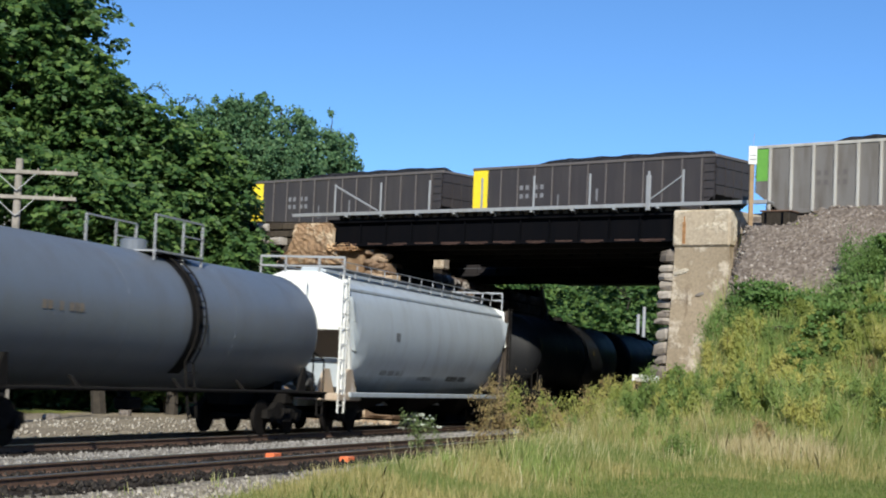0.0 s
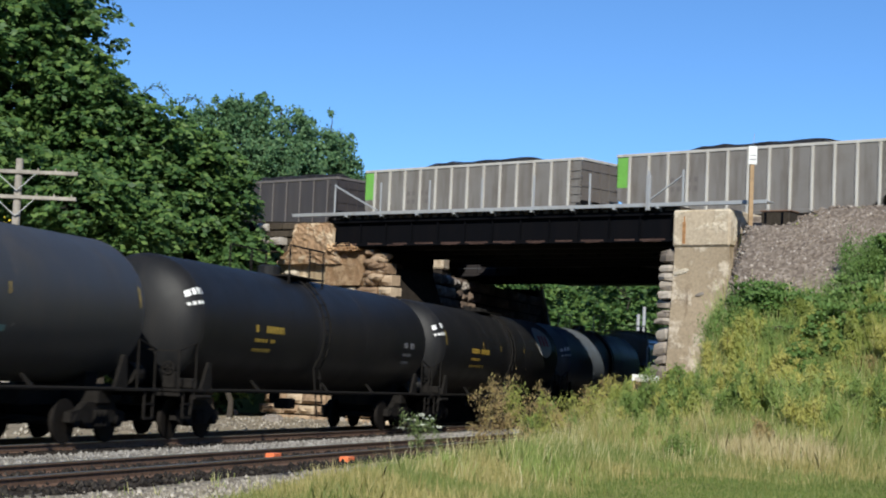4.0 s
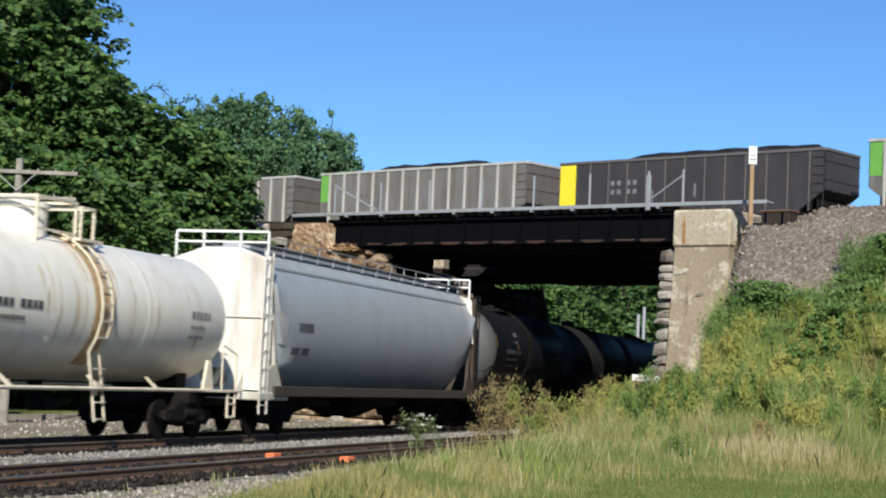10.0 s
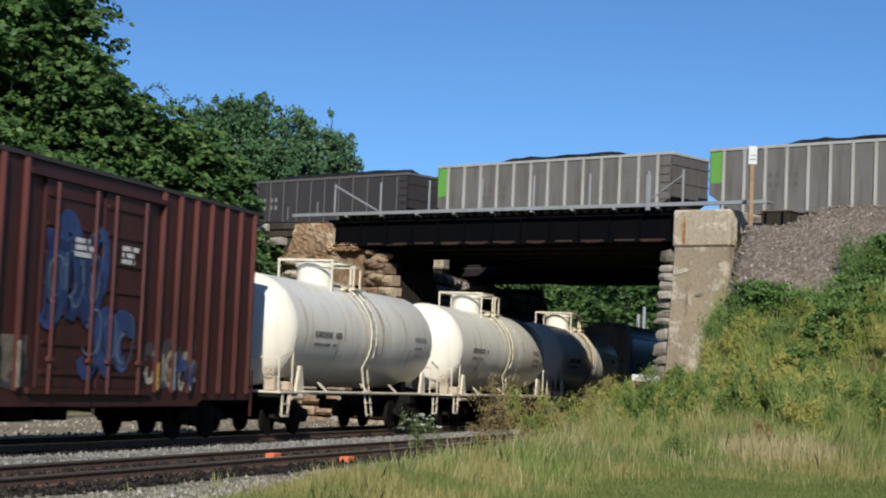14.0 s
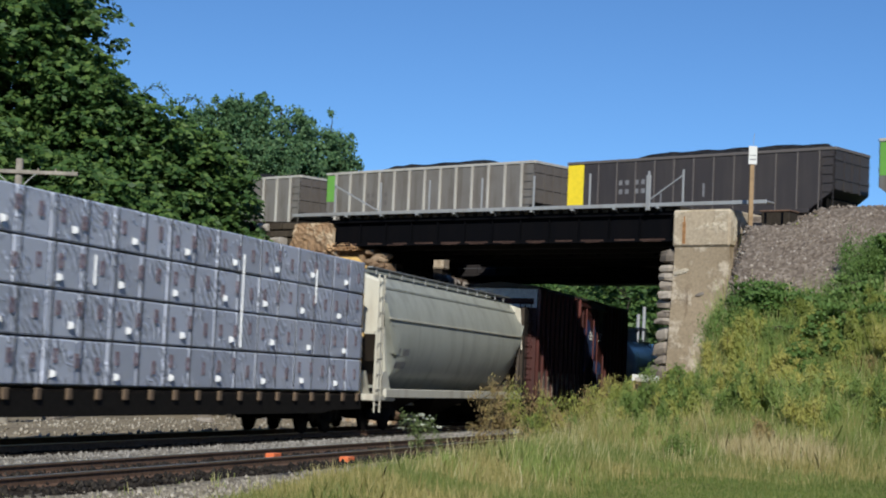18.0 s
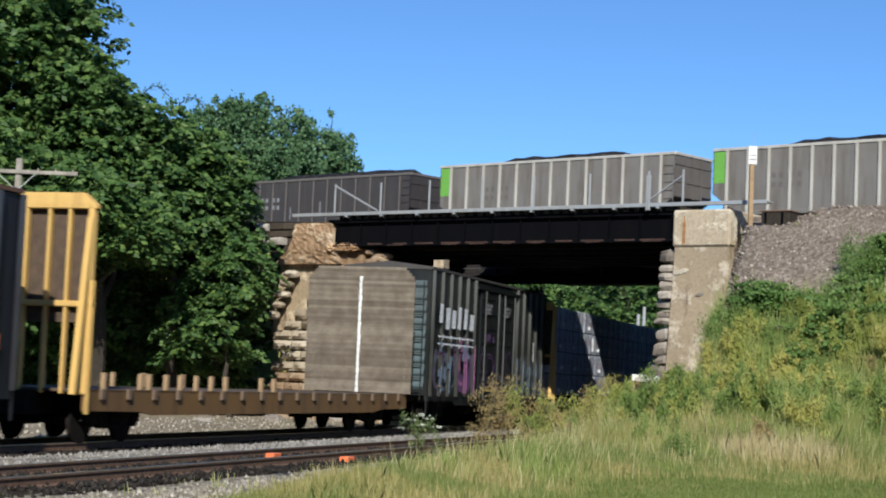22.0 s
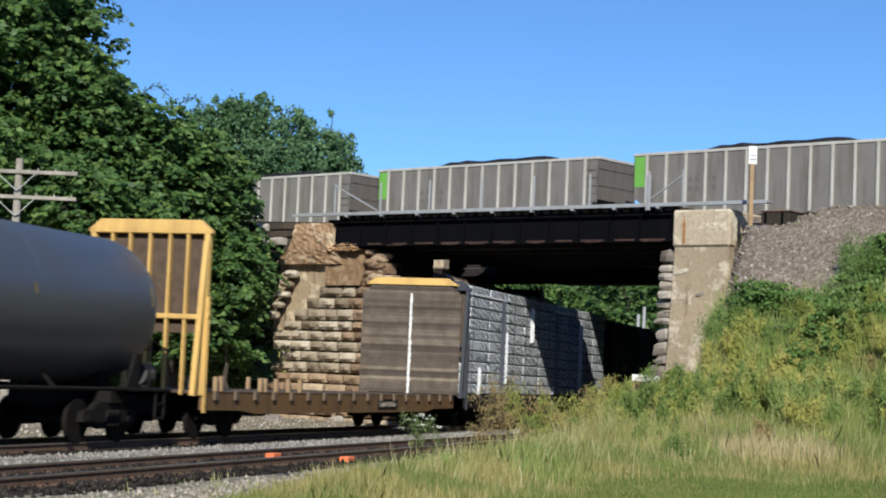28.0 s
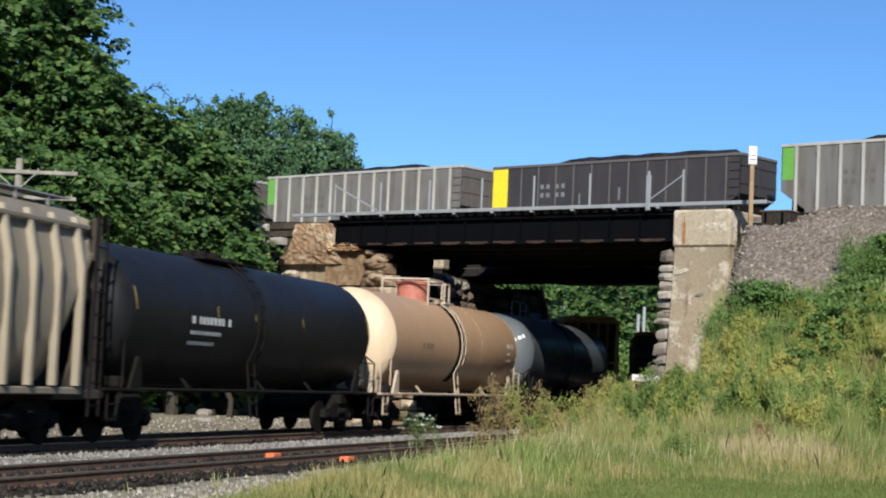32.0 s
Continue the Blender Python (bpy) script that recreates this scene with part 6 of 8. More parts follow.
def coal_car(dark, seed):
    """Coal gondola, its front towards +x; near side at y = +1.6 in its own space."""
    label = ("dark brown coal gondola with yellow end panel and heaped coal" if dark else "grey coal gondola with pale ribs, green corner and heaped coal")
    car = thing("coal_gondola", MUC, label, "gondola car", "coal cars")
    rng = random.Random(seed)
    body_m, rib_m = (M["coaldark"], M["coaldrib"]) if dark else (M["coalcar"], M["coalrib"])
    h, W, z0, z1 = 7.1, 1.55, 1.05, 3.72 if dark else 3.94
    b = Build()
    t = 0.03
    for y in (-W, W - t):
        b.add(*[[(x, yy, z) for x, z in ((-h, z0 + 0.95), (-h + 1.3, z0), (h - 1.3, z0), (h, z0 + 0.95), (h, z1), (-h, z1)) for yy in (y, y + t)], [(0, 2, 4, 6, 8, 10), (11, 9, 7, 5, 3, 1), (0, 1, 3, 2), (2, 3, 5, 4), (4, 5, 7, 6), (6, 7, 9, 8), (8, 9, 11, 10), (10, 11, 1, 0)]])
    part("side_panel", b, body_m, car)
    for e, sg in ((-h, -1), (h, 1)):
        en = Build()
        en.loft([[(e, -W, z0 + 0.95), (e, W, z0 + 0.95), (e - sg * 0.04, W, z0 + 0.95), (e - sg * 0.04, -W, z0 + 0.95)], [(e, -W, z1), (e, W, z1), (e - sg * 0.04, W, z1), (e - sg * 0.04, -W, z1)]])
        en.loft([[(e, -W, z0 + 0.95), (e, W, z0 + 0.95), (e - sg * 0.05, W, z0 + 0.9), (e - sg * 0.05, -W, z0 + 0.9)], [(e - sg * 1.4, -W, z0), (e - sg * 1.4, W, z0), (e - sg * 1.4, W, z0 - 0.05), (e - sg * 1.4, -W, z0 - 0.05)]])
        part("end_wall", en, M["coalend"] if not dark else body_m, car, "brown end wall")
    for e, sg in ((-h, -1), (h, 1)):
        rb = Build()
        for y in (-0.7, 0.0, 0.7):
            rb.box(*sorted((e, e + sg * 0.03)), y - 0.05, y + 0.05, z0 + 0.9, z1)
        rb.box(*sorted((e, e + sg * 0.035)), -W, W, z1 - 0.48, z1 - 0.4)
        rb.box(*sorted((e, e + sg * 0.035)), -W, W, z1 - 1.28, z1 - 1.21)
        part("end_post", rb, M["coalend"] if not dark else body_m, car)
    ch = Build()
    for y in (-W - 0.05, W - 0.07):
        ch.box(-h - 0.02, h + 0.02, y, y + 0.12, z1 - 0.04, z1 + 0.1, 0.02)
    for e in (-h - 0.05, h - 0.07):
        ch.box(e, e + 0.12, -W, W, z1 - 0.04, z1 + 0.1, 0.02)
    part("top_chord", ch, rib_m, car)
    split("end_platform", "end_plate", Build().box(h - 1.5, h + 0.3, -1.45, 1.45, 0.95, 1.06).box(-h - 0.3, -h + 1.5, -1.45, 1.45, 0.95, 1.06).box(h - 1.36, h - 1.28, -1.2, 1.2, 0.7, 1.3).box(h - 0.5, h - 0.42, -1.3, 1.3, 1.06, 1.95).box(-h + 0.42, -h + 0.5, -1.3, 1.3, 1.06, 1.95), M["under"], car)
    part("side_sill", Build().box(-h + 1.2, h - 1.2, W - 0.02, W + 0.05, z0 - 0.05, z0 + 0.14, 0.015).box(-h + 1.2, h - 1.2, -W - 0.05, -W + 0.02, z0 - 0.05, z0 + 0.14, 0.015).box(-h - 0.2, h + 0.2, -0.3, 0.3, 0.62, 0.95), body_m, car)
    n = 13
    w = 0.028 if dark else 0.06
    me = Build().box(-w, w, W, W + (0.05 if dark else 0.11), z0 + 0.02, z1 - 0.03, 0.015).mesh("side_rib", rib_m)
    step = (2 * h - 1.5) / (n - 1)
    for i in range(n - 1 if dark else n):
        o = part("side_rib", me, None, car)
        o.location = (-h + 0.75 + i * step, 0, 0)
    if dark:
        part("end_panel", Build().box(h - 0.95, h - 0.02, W + 0.001, W + 0.008, z0 + 0.2, z1 - 0.02), M["yel"], car, "bright yellow end panel")
        dk = [(-h + 4.2 + i * 2.3, 2.1 + 0.2 * (i % 2)) for i in range(4)]
        part("wear_patch", Build().box(dk[1][0], dk[1][0] + 0.1, W + 0.001, W + 0.006, 1.9, 2.5).box(dk[2][0], dk[2][0] + 0.08, W + 0.001, W + 0.006, 1.6, 2.3), M["mark_g"], car)
    else:
        part("end_panel", Build().box(h - 0.72, h - 0.04, W + 0.001, W + 0.008, z0 + 1.42, z1 - 0.06), M["green"], car, "bright green corner panel")
    mk = Build()
    for i in range(2):
        for j in range(4):
            x = h - 3.0 - j * 0.36 - (0.18 if j > 1 else 0)
            mk.box(x - 0.2, x, W + 0.001, W + 0.006, 2.6 - i * 0.42, 2.82 - i * 0.42)
    marks_on("stencil", mk, M["mark_g"] if dark else M["coaldrib"], car)
    st = Build()
    for i in range(5):
        st.bar((-h + 0.05, W + 0.04, 1.9 + i * 0.38), (-h + 0.6, W + 0.04, 1.9 + i * 0.38), 0.022)
    for x in (-h + 0.05, -h + 0.6):
        st.bar((x, W + 0.04, 1.1), (x, W + 0.04, z1 - 0.2), 0.025)
    part("side_ladder", st, body_m, car)
    # load
    nx, ny = 26, 7
    v = []
    for i in range(nx):
        for j in range(ny):
            a, c = i / (nx - 1), j / (ny - 1)
            x, y = -h + 0.06 + a * (2 * h - 0.12), -W + 0.05 + c * (2 * W - 0.1)
            hump = (1.02 if dark else 1.0) * min(1, 3.6 * (min(3.2 * a, 1 - a) if dark else min(a, 1 - a))) ** 1.2 * (1 - abs(2 * c - 1) ** 2.2)
            v.append((x, y, z1 - 0.32 + 0.82 * hump + rng.uniform(-0.04, 0.04) + 0.02 * math.sin(3 * x + seed)))
    f = [(i * ny + j, (i + 1) * ny + j, (i + 1) * ny + j + 1, i * ny + j + 1) for i in range(nx - 1) for j in range(ny - 1)]
    part("coal_load", Build().add(v, f), M["coal"], car, "heaped black coal")
    running_gear(car, 8.1, 5.5)
    return car


M["wrap_dull"] = plain("dull_wrap_band", (0.2, 0.22, 0.28), 0.35, 0, 0.2)
M["h_cream2"] = paint("warm_cream_paint", (0.58, 0.56, 0.48), (0.2, 0.14, 0.09), 0.6, 0.5, 0.5)
M["post_pale"] = plain("worn_pale_post_paint", (0.42, 0.36, 0.28), 0.5, 0, 0.5, 3)
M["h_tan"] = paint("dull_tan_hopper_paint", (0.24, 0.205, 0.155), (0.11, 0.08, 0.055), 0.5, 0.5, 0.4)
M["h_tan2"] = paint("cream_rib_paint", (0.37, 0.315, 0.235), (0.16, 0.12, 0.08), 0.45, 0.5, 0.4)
M["t_cream"] = paint("cream_tank_end_paint", (0.66, 0.5, 0.34), (0.3, 0.2, 0.12), 0.4, 0.5, 0.3)
M["rust_pale"] = plain("pale_rust_streak", (0.48, 0.33, 0.17), 0.6, 0, 0.35, 5)
M["pocket"] = paint("rusty_pocket_paint", (0.17, 0.12, 0.08), (0.1, 0.06, 0.035), 0.6, 0.7, 0.5)
M["tan_post"] = paint("tan_post_paint", (0.5, 0.4, 0.3), (0.25, 0.15, 0.08), 0.5, 0.6, 0.4)
# dark brown that carries the shade under the hoppers' ends
M["slope"] = paint("shade_brown_sheet", (0.05, 0.036, 0.026), (0.02, 0.015, 0.012), 0.6, 0.8, 0.5)
# ---- the freight train on the lower track: each car with the place of its middle at 0 s ----
TRAIN = []


def add(car, s0):
    car.location = ML @ Vector((s0, 0, 0))
    TRAIN.append((car, s0))
    return car


def tank(label, s0, shell, dia, zc, body, frame, lad, **kw):
    e = shell / 2 + 1.55
    return add(tank_car(label, shell, dia, zc, e, e, body, frame, lad, **kw), s0)


BLK, BLK2 = M["t_black"], M["t_black2"]
# cars already ahead under the bridges
for i, (c, n) in enumerate(((44.2, 15.0), (62.6, 15.0), (81.0, 15.0), (98.5, 13.5))):
    tank("black tank car under the bridges", c, n, 3.0, 2.85, BLK, M["under"], 0.3, fit="low", seed=20 + i, yellow=True)
add(hopper_car("white covered hopper, side shade painted pale grey, bright end", -8.3, 8.3, M["h_pale"], M["h_white"], top=4.45, seed=2, lower=M["under"], posts=M["tan_post"], cut=0.9, rails=M["galv"],
                    marks=((-4.6, 2.6, 0.6, 0.34, 1, "mark_d"), (-4.8, 1.6, 2.0, 0.2, 1, "mark_g"), (-1.0, 1.5, 1.4, 0.16, 1, "mark_d"), (2.0, 1.5, 2.2, 0.22, 1, "mark_d"))), 23.2)
tank("grey tank car with a dark band under the manway", 4.55, 15.6, 3.05, 2.63, M["t_grey"], M["under"], 0.57, strap=M["under"], seed=3, head=M["t_greyhead"],
     marks=[(-8.2, 16, 0.42, 2, "mark_w"), (-6.2, -2, 1.6, 1, "tan_primer")])
jb = tank("black tank car with a white oval badge and a grimy band", -13.5, 15.6, 3.05, 2.63, BLK, M["under"], 0.5, strap=M["t_black2"], fit="low", yellow=True, seed=4,
          marks=[(-4.7, -4, 2.0, 3, "mark_y"), (-8.15, 24, 0.4, 2, "mark_w")])
tank("black tank car with a faded band and small stencils", -31.54, 16.2, 3.05, 2.63, BLK, M["under"], -0.66, strap=BLK2, seed=5, front_band=None, fit="rail",
     marks=[(-5.2, -4, 1.9, 3, "mark_y"), (6.0, -6, 1.0, 3, "mark_g"), (-8.45, 24, 0.4, 2, "mark_w")])
gt = tank("chalky grey-black tank car with sprayed graffiti along its flank", -50.1, 14.9, 3.05, 2.7, M["t_faded"], M["under"], -0.6, strap=None, fit="low", yellow=True, seed=6)
tank("black tank car with a grey rear end and yellow strips", -64.85, 11.0, 3.05, 2.72, BLK2, M["under"], -0.3, fit="rail", yellow=True, seed=7, head=M["t_dull"],
     marks=[(-4.2, -4, 2.0, 3, "mark_g"), (3.2, 6, 1.0, 3, "mark_g")])
tank("dark blue-black tank car with a dull grey end", -77.93, 10.4, 3.1, 2.74, M["t_navy"], M["under"], -0.6, fit="low", yellow=True, seed=8, head=M["t_dull"],
     marks=[(-3.8, -4, 2.0, 3, "mark_d2"), (-2.6, 20, 0.5, 2, "mark_g"), (3.6, 4, 0.9, 3, "mark_g")])
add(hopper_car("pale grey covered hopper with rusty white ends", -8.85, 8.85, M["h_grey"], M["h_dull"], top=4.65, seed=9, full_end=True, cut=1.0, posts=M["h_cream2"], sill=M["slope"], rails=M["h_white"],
               marks=((-7.2, 2.6, 1.0, 0.3, 1, "mark_d"), (-7.4, 2.0, 1.2, 0.26, 1, "mark_d"))), -94.7)
rst = random.Random(61)
for k, (c, sh, seed) in enumerate(((-112.15, 11.5, 10), (-126.9, 11.4, 11), (-141.75, 11.4, 12))):
    tank("white tank car with rust streaks and a railed dome platform", c, sh, 2.92, 2.68, M["t_white"], M["t_frame"], (-0.05, 0.31, -0.05)[k], fit="dome", seed=seed, stains=[(0.42 + 0.3 * k, -20, 62, 0.13), (0.62 + 0.25 * k, 10, 66, 0.06), (-2.2, -8, 12, 0.06), (2.4 - k, -12, 10, 0.05), (-4.6 + k, -30, 8, 0.08), (4.4 - 0.4 * k, -30, -8, 0.07), (-0.6, 20, 60, 0.07)] + [(rst.uniform(-5.6, 5.6), rst.uniform(-40, 10), rst.uniform(14, 62), rst.uniform(0.02, 0.055)) for _ in range(14)],
         strap=M["rust_pale"] if k == 0 else None, marks=[(-4.4, -5, 1.9, 2, "mark_d"), (4.0, 0, 1.0, 3, "mark_g")], group="white tank cars")
add(box_car("oxide-red boxcar with blue graffiti and pale patches", 18.0, M["b_red"], M["b_roof2"], [(-1.0, 1.2), (1.3, 3.3)], top=5.5, rib_step=0.8, rib_mat=M["p_red"], seed=13, pale_top=M["mark_w"],
            marks=(("tag", -1.0, 2.5, 2.2, 1.7, "g_blue", 3, 0.42, 0.0), ("tag", -0.9, 2.5, 2.0, 1.6, "g_deep", 3, 0.2, 0.004), ("tag", -0.9, 2.6, 2.0, 1.5, "g_cyan", 3, 0.05, 0.009), ("tag", 0.6, 1.5, 2.0, 1.1, "g_blue", 3, 0.3, 0.0), ("tag", 0.6, 1.5, 2.1, 1.1, "g_cyan", 3, 0.045, 0.009), ("posts", -1.6, 2.4, 2.4, 1.5, "g_deep"), ("back", -8.6, 1.1, 7.3, 0.95, "tan_primer"), ("posts", -8.7, 1.1, 7.4, 0.95, "post_pale"), ("tag", 3.4, 1.15, 2.6, 0.9, "mark_d", 4, 0.2), ("tag", 3.4, 1.15, 2.6, 0.85, "post_pale", 5, 0.1, 0.006), ("tag", -8.4, 1.15, 7.0, 0.9, "tan_primer", 9, 0.12, 0.006), ("tag", -8.4, 1.15, 7.0, 0.9, "mark_d", 8, 0.16, 0.009), ("posts", 3.4, 1.1, 1.2, 0.8, "mark_y"), ("posts", 4.4, 1.1, 1.6, 0.8, "g_cyan"),
                   ("bars", 0.1, 3.6, 0.7, 0.4, "mark_w", 3), ("bars", 2.0, 3.6, 0.7, 0.4, "mark_w", 3), ("blot", 4.4, 1.15, 1.0, 0.5, "g_blue", 6))), -159.3)
add(hopper_car("cream covered hopper with a pale grooved side sill", -8.0, 8.0, M["h_cream"], M["h_cream2"], top=4.7, seam=True, sill=M["h_cream2"], seed=14, rail_top=False, cut=1.5,
               marks=((-6.6, 2.2, 1.0, 0.3, 1, "mark_g"), (-6.6, 1.8, 1.0, 0.3, 1, "mark_g"))), -178.4)
f1 = add(flat_car("yellow bulkhead flat car loaded with grey-wrapped lumber", -11.7, 11.16, M["yellow"], M["under"], seed=15), -199.4)
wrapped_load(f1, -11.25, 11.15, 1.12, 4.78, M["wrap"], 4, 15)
add(box_car("dark green-black boxcar with white letters and violet graffiti", 15.2, M["b_dark"], M["b_roof2"], [(-2.0, 0.4), (0.5, 2.6)], top=5.25, rib_step=0.95, rib_mat=M["p_dark"], seed=16, end_stripe=M["mark_w"], end_mat=M["b_teal"],
            marks=(("slabs", -7.0, 3.2, 4.1, 0.85, "g_white", 6), ("plain", -7.1, 2.93, 4.1, 0.05, "g_white"), ("posts", -7.2, 2.86, 4.2, 0.16, "g_white"), ("plain", -7.1, 2.7, 4.1, 0.05, "g_white"), ("posts", -7.2, 2.64, 4.2, 0.16, "g_white"), ("tag", -4.5, 1.2, 1.5, 1.9, "g_pink", 1, 0.5), ("tag", -4.4, 1.3, 1.2, 1.7, "g_bright", 1, 0.14, 0.004), ("tag", -7.1, 1.2, 2.4, 1.5, "g_teal2", 3, 0.12, 0.006), ("tag", -1.9, 1.2, 4.3, 1.5, "g_pink", 5, 0.04), ("tag", 3.0, 1.2, 4.0, 1.6, "g_teal2", 5, 0.08), ("plain", -4.05, 1.15, 0.16, 1.45, "g_bright"), ("posts", -4.5, 1.15, 1.9, 1.7, "g_bright"), ("shape", -4.5, 2.1, 1.1, 0.75, "g_cyan", 0), ("tag", -7.0, 1.3, 1.4, 1.3, "g_pink", 2, 0.14), ("posts", -7.2, 1.15, 1.6, 1.2, "g_cyan"), ("blot", -7.0, 1.2, 1.4, 1.3, "g_cyan", 8), ("blot", -1.5, 2.7, 0.9, 0.4, "g_pink", 8), ("posts", 2.6, 1.15, 4.5, 1.3, "g_cyan"), ("plain", -1.7, 1.25, 1.2, 0.05, "mark_y"), ("plain", 0.8, 1.25, 1.2, 0.05, "mark_y"),
                   ("bars", -1.6, 3.9, 0.8, 0.4, "mark_g", 3), ("bars", 0.9, 3.9, 0.8, 0.4, "mark_g", 3), ("blot", 3.4, 1.1, 3.0, 1.0, "g_cyan", 8), ("plain", 5.2, 2.4, 0.14, 0.75, "g_white"), ("plain", -6.8, 1.35, 0.28, 0.25, "mark_y"))), -220.3)
f2 = add(flat_car("rusty yellow bulkhead flat car with a weathered plank bulkhead lining", -9.9, 9.9, M["yellow"], M["flatrust"], seed=17), -240.0)
plank_face(f2, 9.7, 1.1, 4.92, 17, n=44)
stakes_on(f2, [-9.0, -7.4, -7.0, -6.2, -5.5, -4.7, -3.9, -3.1, -1.0, -0.2], -1.38, 1.08)
stakes_on(f2, [-8.2, -6.6, -5.0, -3.4, -1.8, 0.4], 1.38, 1.08)
add(box_car("dark blue boxcar with yellow letter shapes and sprayed paint", 15.7, M["b_blue"], M["b_roof"], [(-1.6, 1.2)], top=4.8, rib_step=0.78, rib_mat=M["p_blue"], seed=18, end_stripe=M["mark_y"],
            marks=(("letters", 4.1, 2.95, 2.5, 1.2, "mark_y2", 3), ("bars", -6.4, 2.3, 1.6, 0.4, "mark_y2", 1), ("bars", -6.4, 1.3, 2.2, 0.75, "mark_y2", 2), ("tag", -7.2, 1.1, 5.4, 1.0, "tan_primer", 6, 0.3), ("tag", -7.2, 1.1, 5.4, 1.0, "g_cyan", 8, 0.1, 0.006), ("tag", -7.2, 1.1, 5.4, 0.9, "g_white", 7, 0.05, 0.009), ("tag", 1.5, 1.1, 4.6, 1.0, "g_cyan", 6, 0.26), ("tag", 1.5, 1.1, 4.6, 1.0, "g_white", 7, 0.07, 0.008), ("tag", -1.5, 1.2, 2.6, 1.0, "g_teal2", 3, 0.06), ("posts", -7.0, 1.1, 5.2, 0.7, "post_pale"), ("posts", 1.6, 1.1, 4.4, 0.9, "g_white"), ("blot", 1.7, 1.15, 3.6, 0.7, "g_cyan", 22), ("blot", 1.7, 1.15, 3.6, 0.6, "g_white", 8),
                   ("blot", -4.4, 1.05, 2.4, 0.6, "g_cyan", 16), ("plain", -7.5, 2.35, 0.4, 0.4, "g_blue"), ("plain", -7.5, 1.85, 0.35, 0.35, "orange"), ("plain", -7.5, 1.35, 0.35, 0.35, "mark_y"), ("plain", 6.9, 1.75, 0.3, 0.3, "orange"))), -260.5)
f3 = add(flat_car("blue-black bulkhead flat car loaded with silver-wrapped lumber", -11.35, 11.35, M["flatblack"], M["under"], seed=19, rear=M["flatblack"]), -281.5)
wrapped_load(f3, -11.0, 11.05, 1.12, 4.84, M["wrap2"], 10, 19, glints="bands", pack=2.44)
f4 = add(flat_car("yellow bulkhead flat car with brown plank bulkhead lining", -9.7, 9.7, M["yellow"], M["flatrust"], seed=21), -304.0)
plank_face(f4, 9.5, 1.1, 4.7, 22, True, M["lumber2"], 34)
stakes_on(f4, [-8.8, -8.5, -6.2, -5.9, -5.2, -4.4, -3.6], -1.38, 1.08)
part("sill_plate", Build().box(2.2, 3.9, -1.512, -1.502, 0.64, 0.94, 0.0), M["under"], f4, "dark repainted patch on the sill")
marks_on("stencil", bars(2.3, 3.8, 0.7, 0.88, 1, -1.513, random.Random(3)), M["post_pale"], f4)
stakes_on(f4, [-8.0, -6.8, -4.4, -2.4, -0.6], 1.38, 1.08)
tank("dark grey tank car with a railed top platform", -323.3, 13.9, 3.08, 2.74, M["t_grey2"], M["under"], -0.6, fit="rail", seed=23, yellow=True, head=M["t_greyhead"], marks=[(-4.6, -4, 2.2, 1, "mark_y2"), (-4.3, -16, 1.5, 1, "mark_d"), (-7.5, 26, 0.22, 1, "mark_w")])
tank("tan tank car with a cream rear end and a red dome", -339.8, 14.0, 3.05, 2.7, M["t_tan"], M["tan_post"], -0.2, fit="dome", head=M["t_cream"], dome=M["dome_red"], seed=24, marks=[(-4.4, -6, 1.0, 1, "tan_primer"), (5.6, 4, 0.7, 3, "mark_w")], strap=M["under"])
tank("black tank car with white stencils and yellow strips", -356.45, 14.4, 3.05, 2.68, BLK, M["under"], -0.65, fit="low", yellow=True, seed=25, marks=[(-4.4, -4, 2.1, 3, "mark_w")])
add(hopper_car("tan ribbed covered hopper with pale ribs and rusty sill", -7.9, 7.9, M["h_tan"], M["h_tan"], top=4.7, ribs=M["h_tan2"], seed=26, rail_top=False), -373.3)

M["g_teal"] = plain("teal_spray_paint", (0.1, 0.2, 0.2), 0.5, 0, 0.4)
M["g_rust"] = plain("dull_red_spray_paint", (0.05, 0.027, 0.025), 0.6, 0, 0.4)
M["g_grey"] = plain("pale_grey_patch_paint", (0.3, 0.31, 0.31), 0.5, 0, 0.3)
rgf = random.Random(12)
for mt, xa, xb, a0, a1, n in (("g_rust", -4.0, -1.7, -26, -4, 34), ("g_teal", 0.0, 2.0, -36, -14, 26), ("g_grey", -7.2, -6.7, 4, 24, 6)):
    sp = Build()
    for i in range(n):
        x, a, w = rgf.uniform(xa, xb), rgf.uniform(a0, a1 - 6), rgf.uniform(0.08, 0.5)
        sp.patch(x, x + w, a, a + rgf.uniform(1.5, 5), 1.525 + 0.006 + 0.0008 * i, 2.7, 1, 3)
    marks_on("spray_paint", sp, M[mt], gt, "patchy sprayed paint")
M["badge"] = plain("dull_white_badge", (0.5, 0.5, 0.47), 0.5, 0, 0.15)
# white oval badge with plain red shapes on the black tank car
ov, sh = Build(), Build()
rr, zz = 1.525 + 0.016, 2.63
rings = (0.0, 0.3, 0.55, 0.8, 1.0)
pts = []
for q in rings:
    for i in range(32):
        t = 2 * math.pi * i / 32
        a = radians(25 + 25 * q * math.sin(t))
        pts.append((5.75 + 1.2 * q * math.cos(t), -rr * math.cos(a), zz + rr * math.sin(a)))
ov.add(pts, [(k * 32 + i, k * 32 + (i + 1) % 32, (k + 1) * 32 + (i + 1) % 32, (k + 1) * 32 + i) for k in range(4) for i in range(32)])
part("oval_badge", ov, M["badge"], jb, "white oval badge with red letter shapes")
for i in range(3):
    sh.patch(5.05 + i * 0.52, 5.34 + i * 0.52, 17, 33, rr + 0.014, zz, 1, 4)
marks_on("badge_shapes", sh, M["mark_r"], jb)

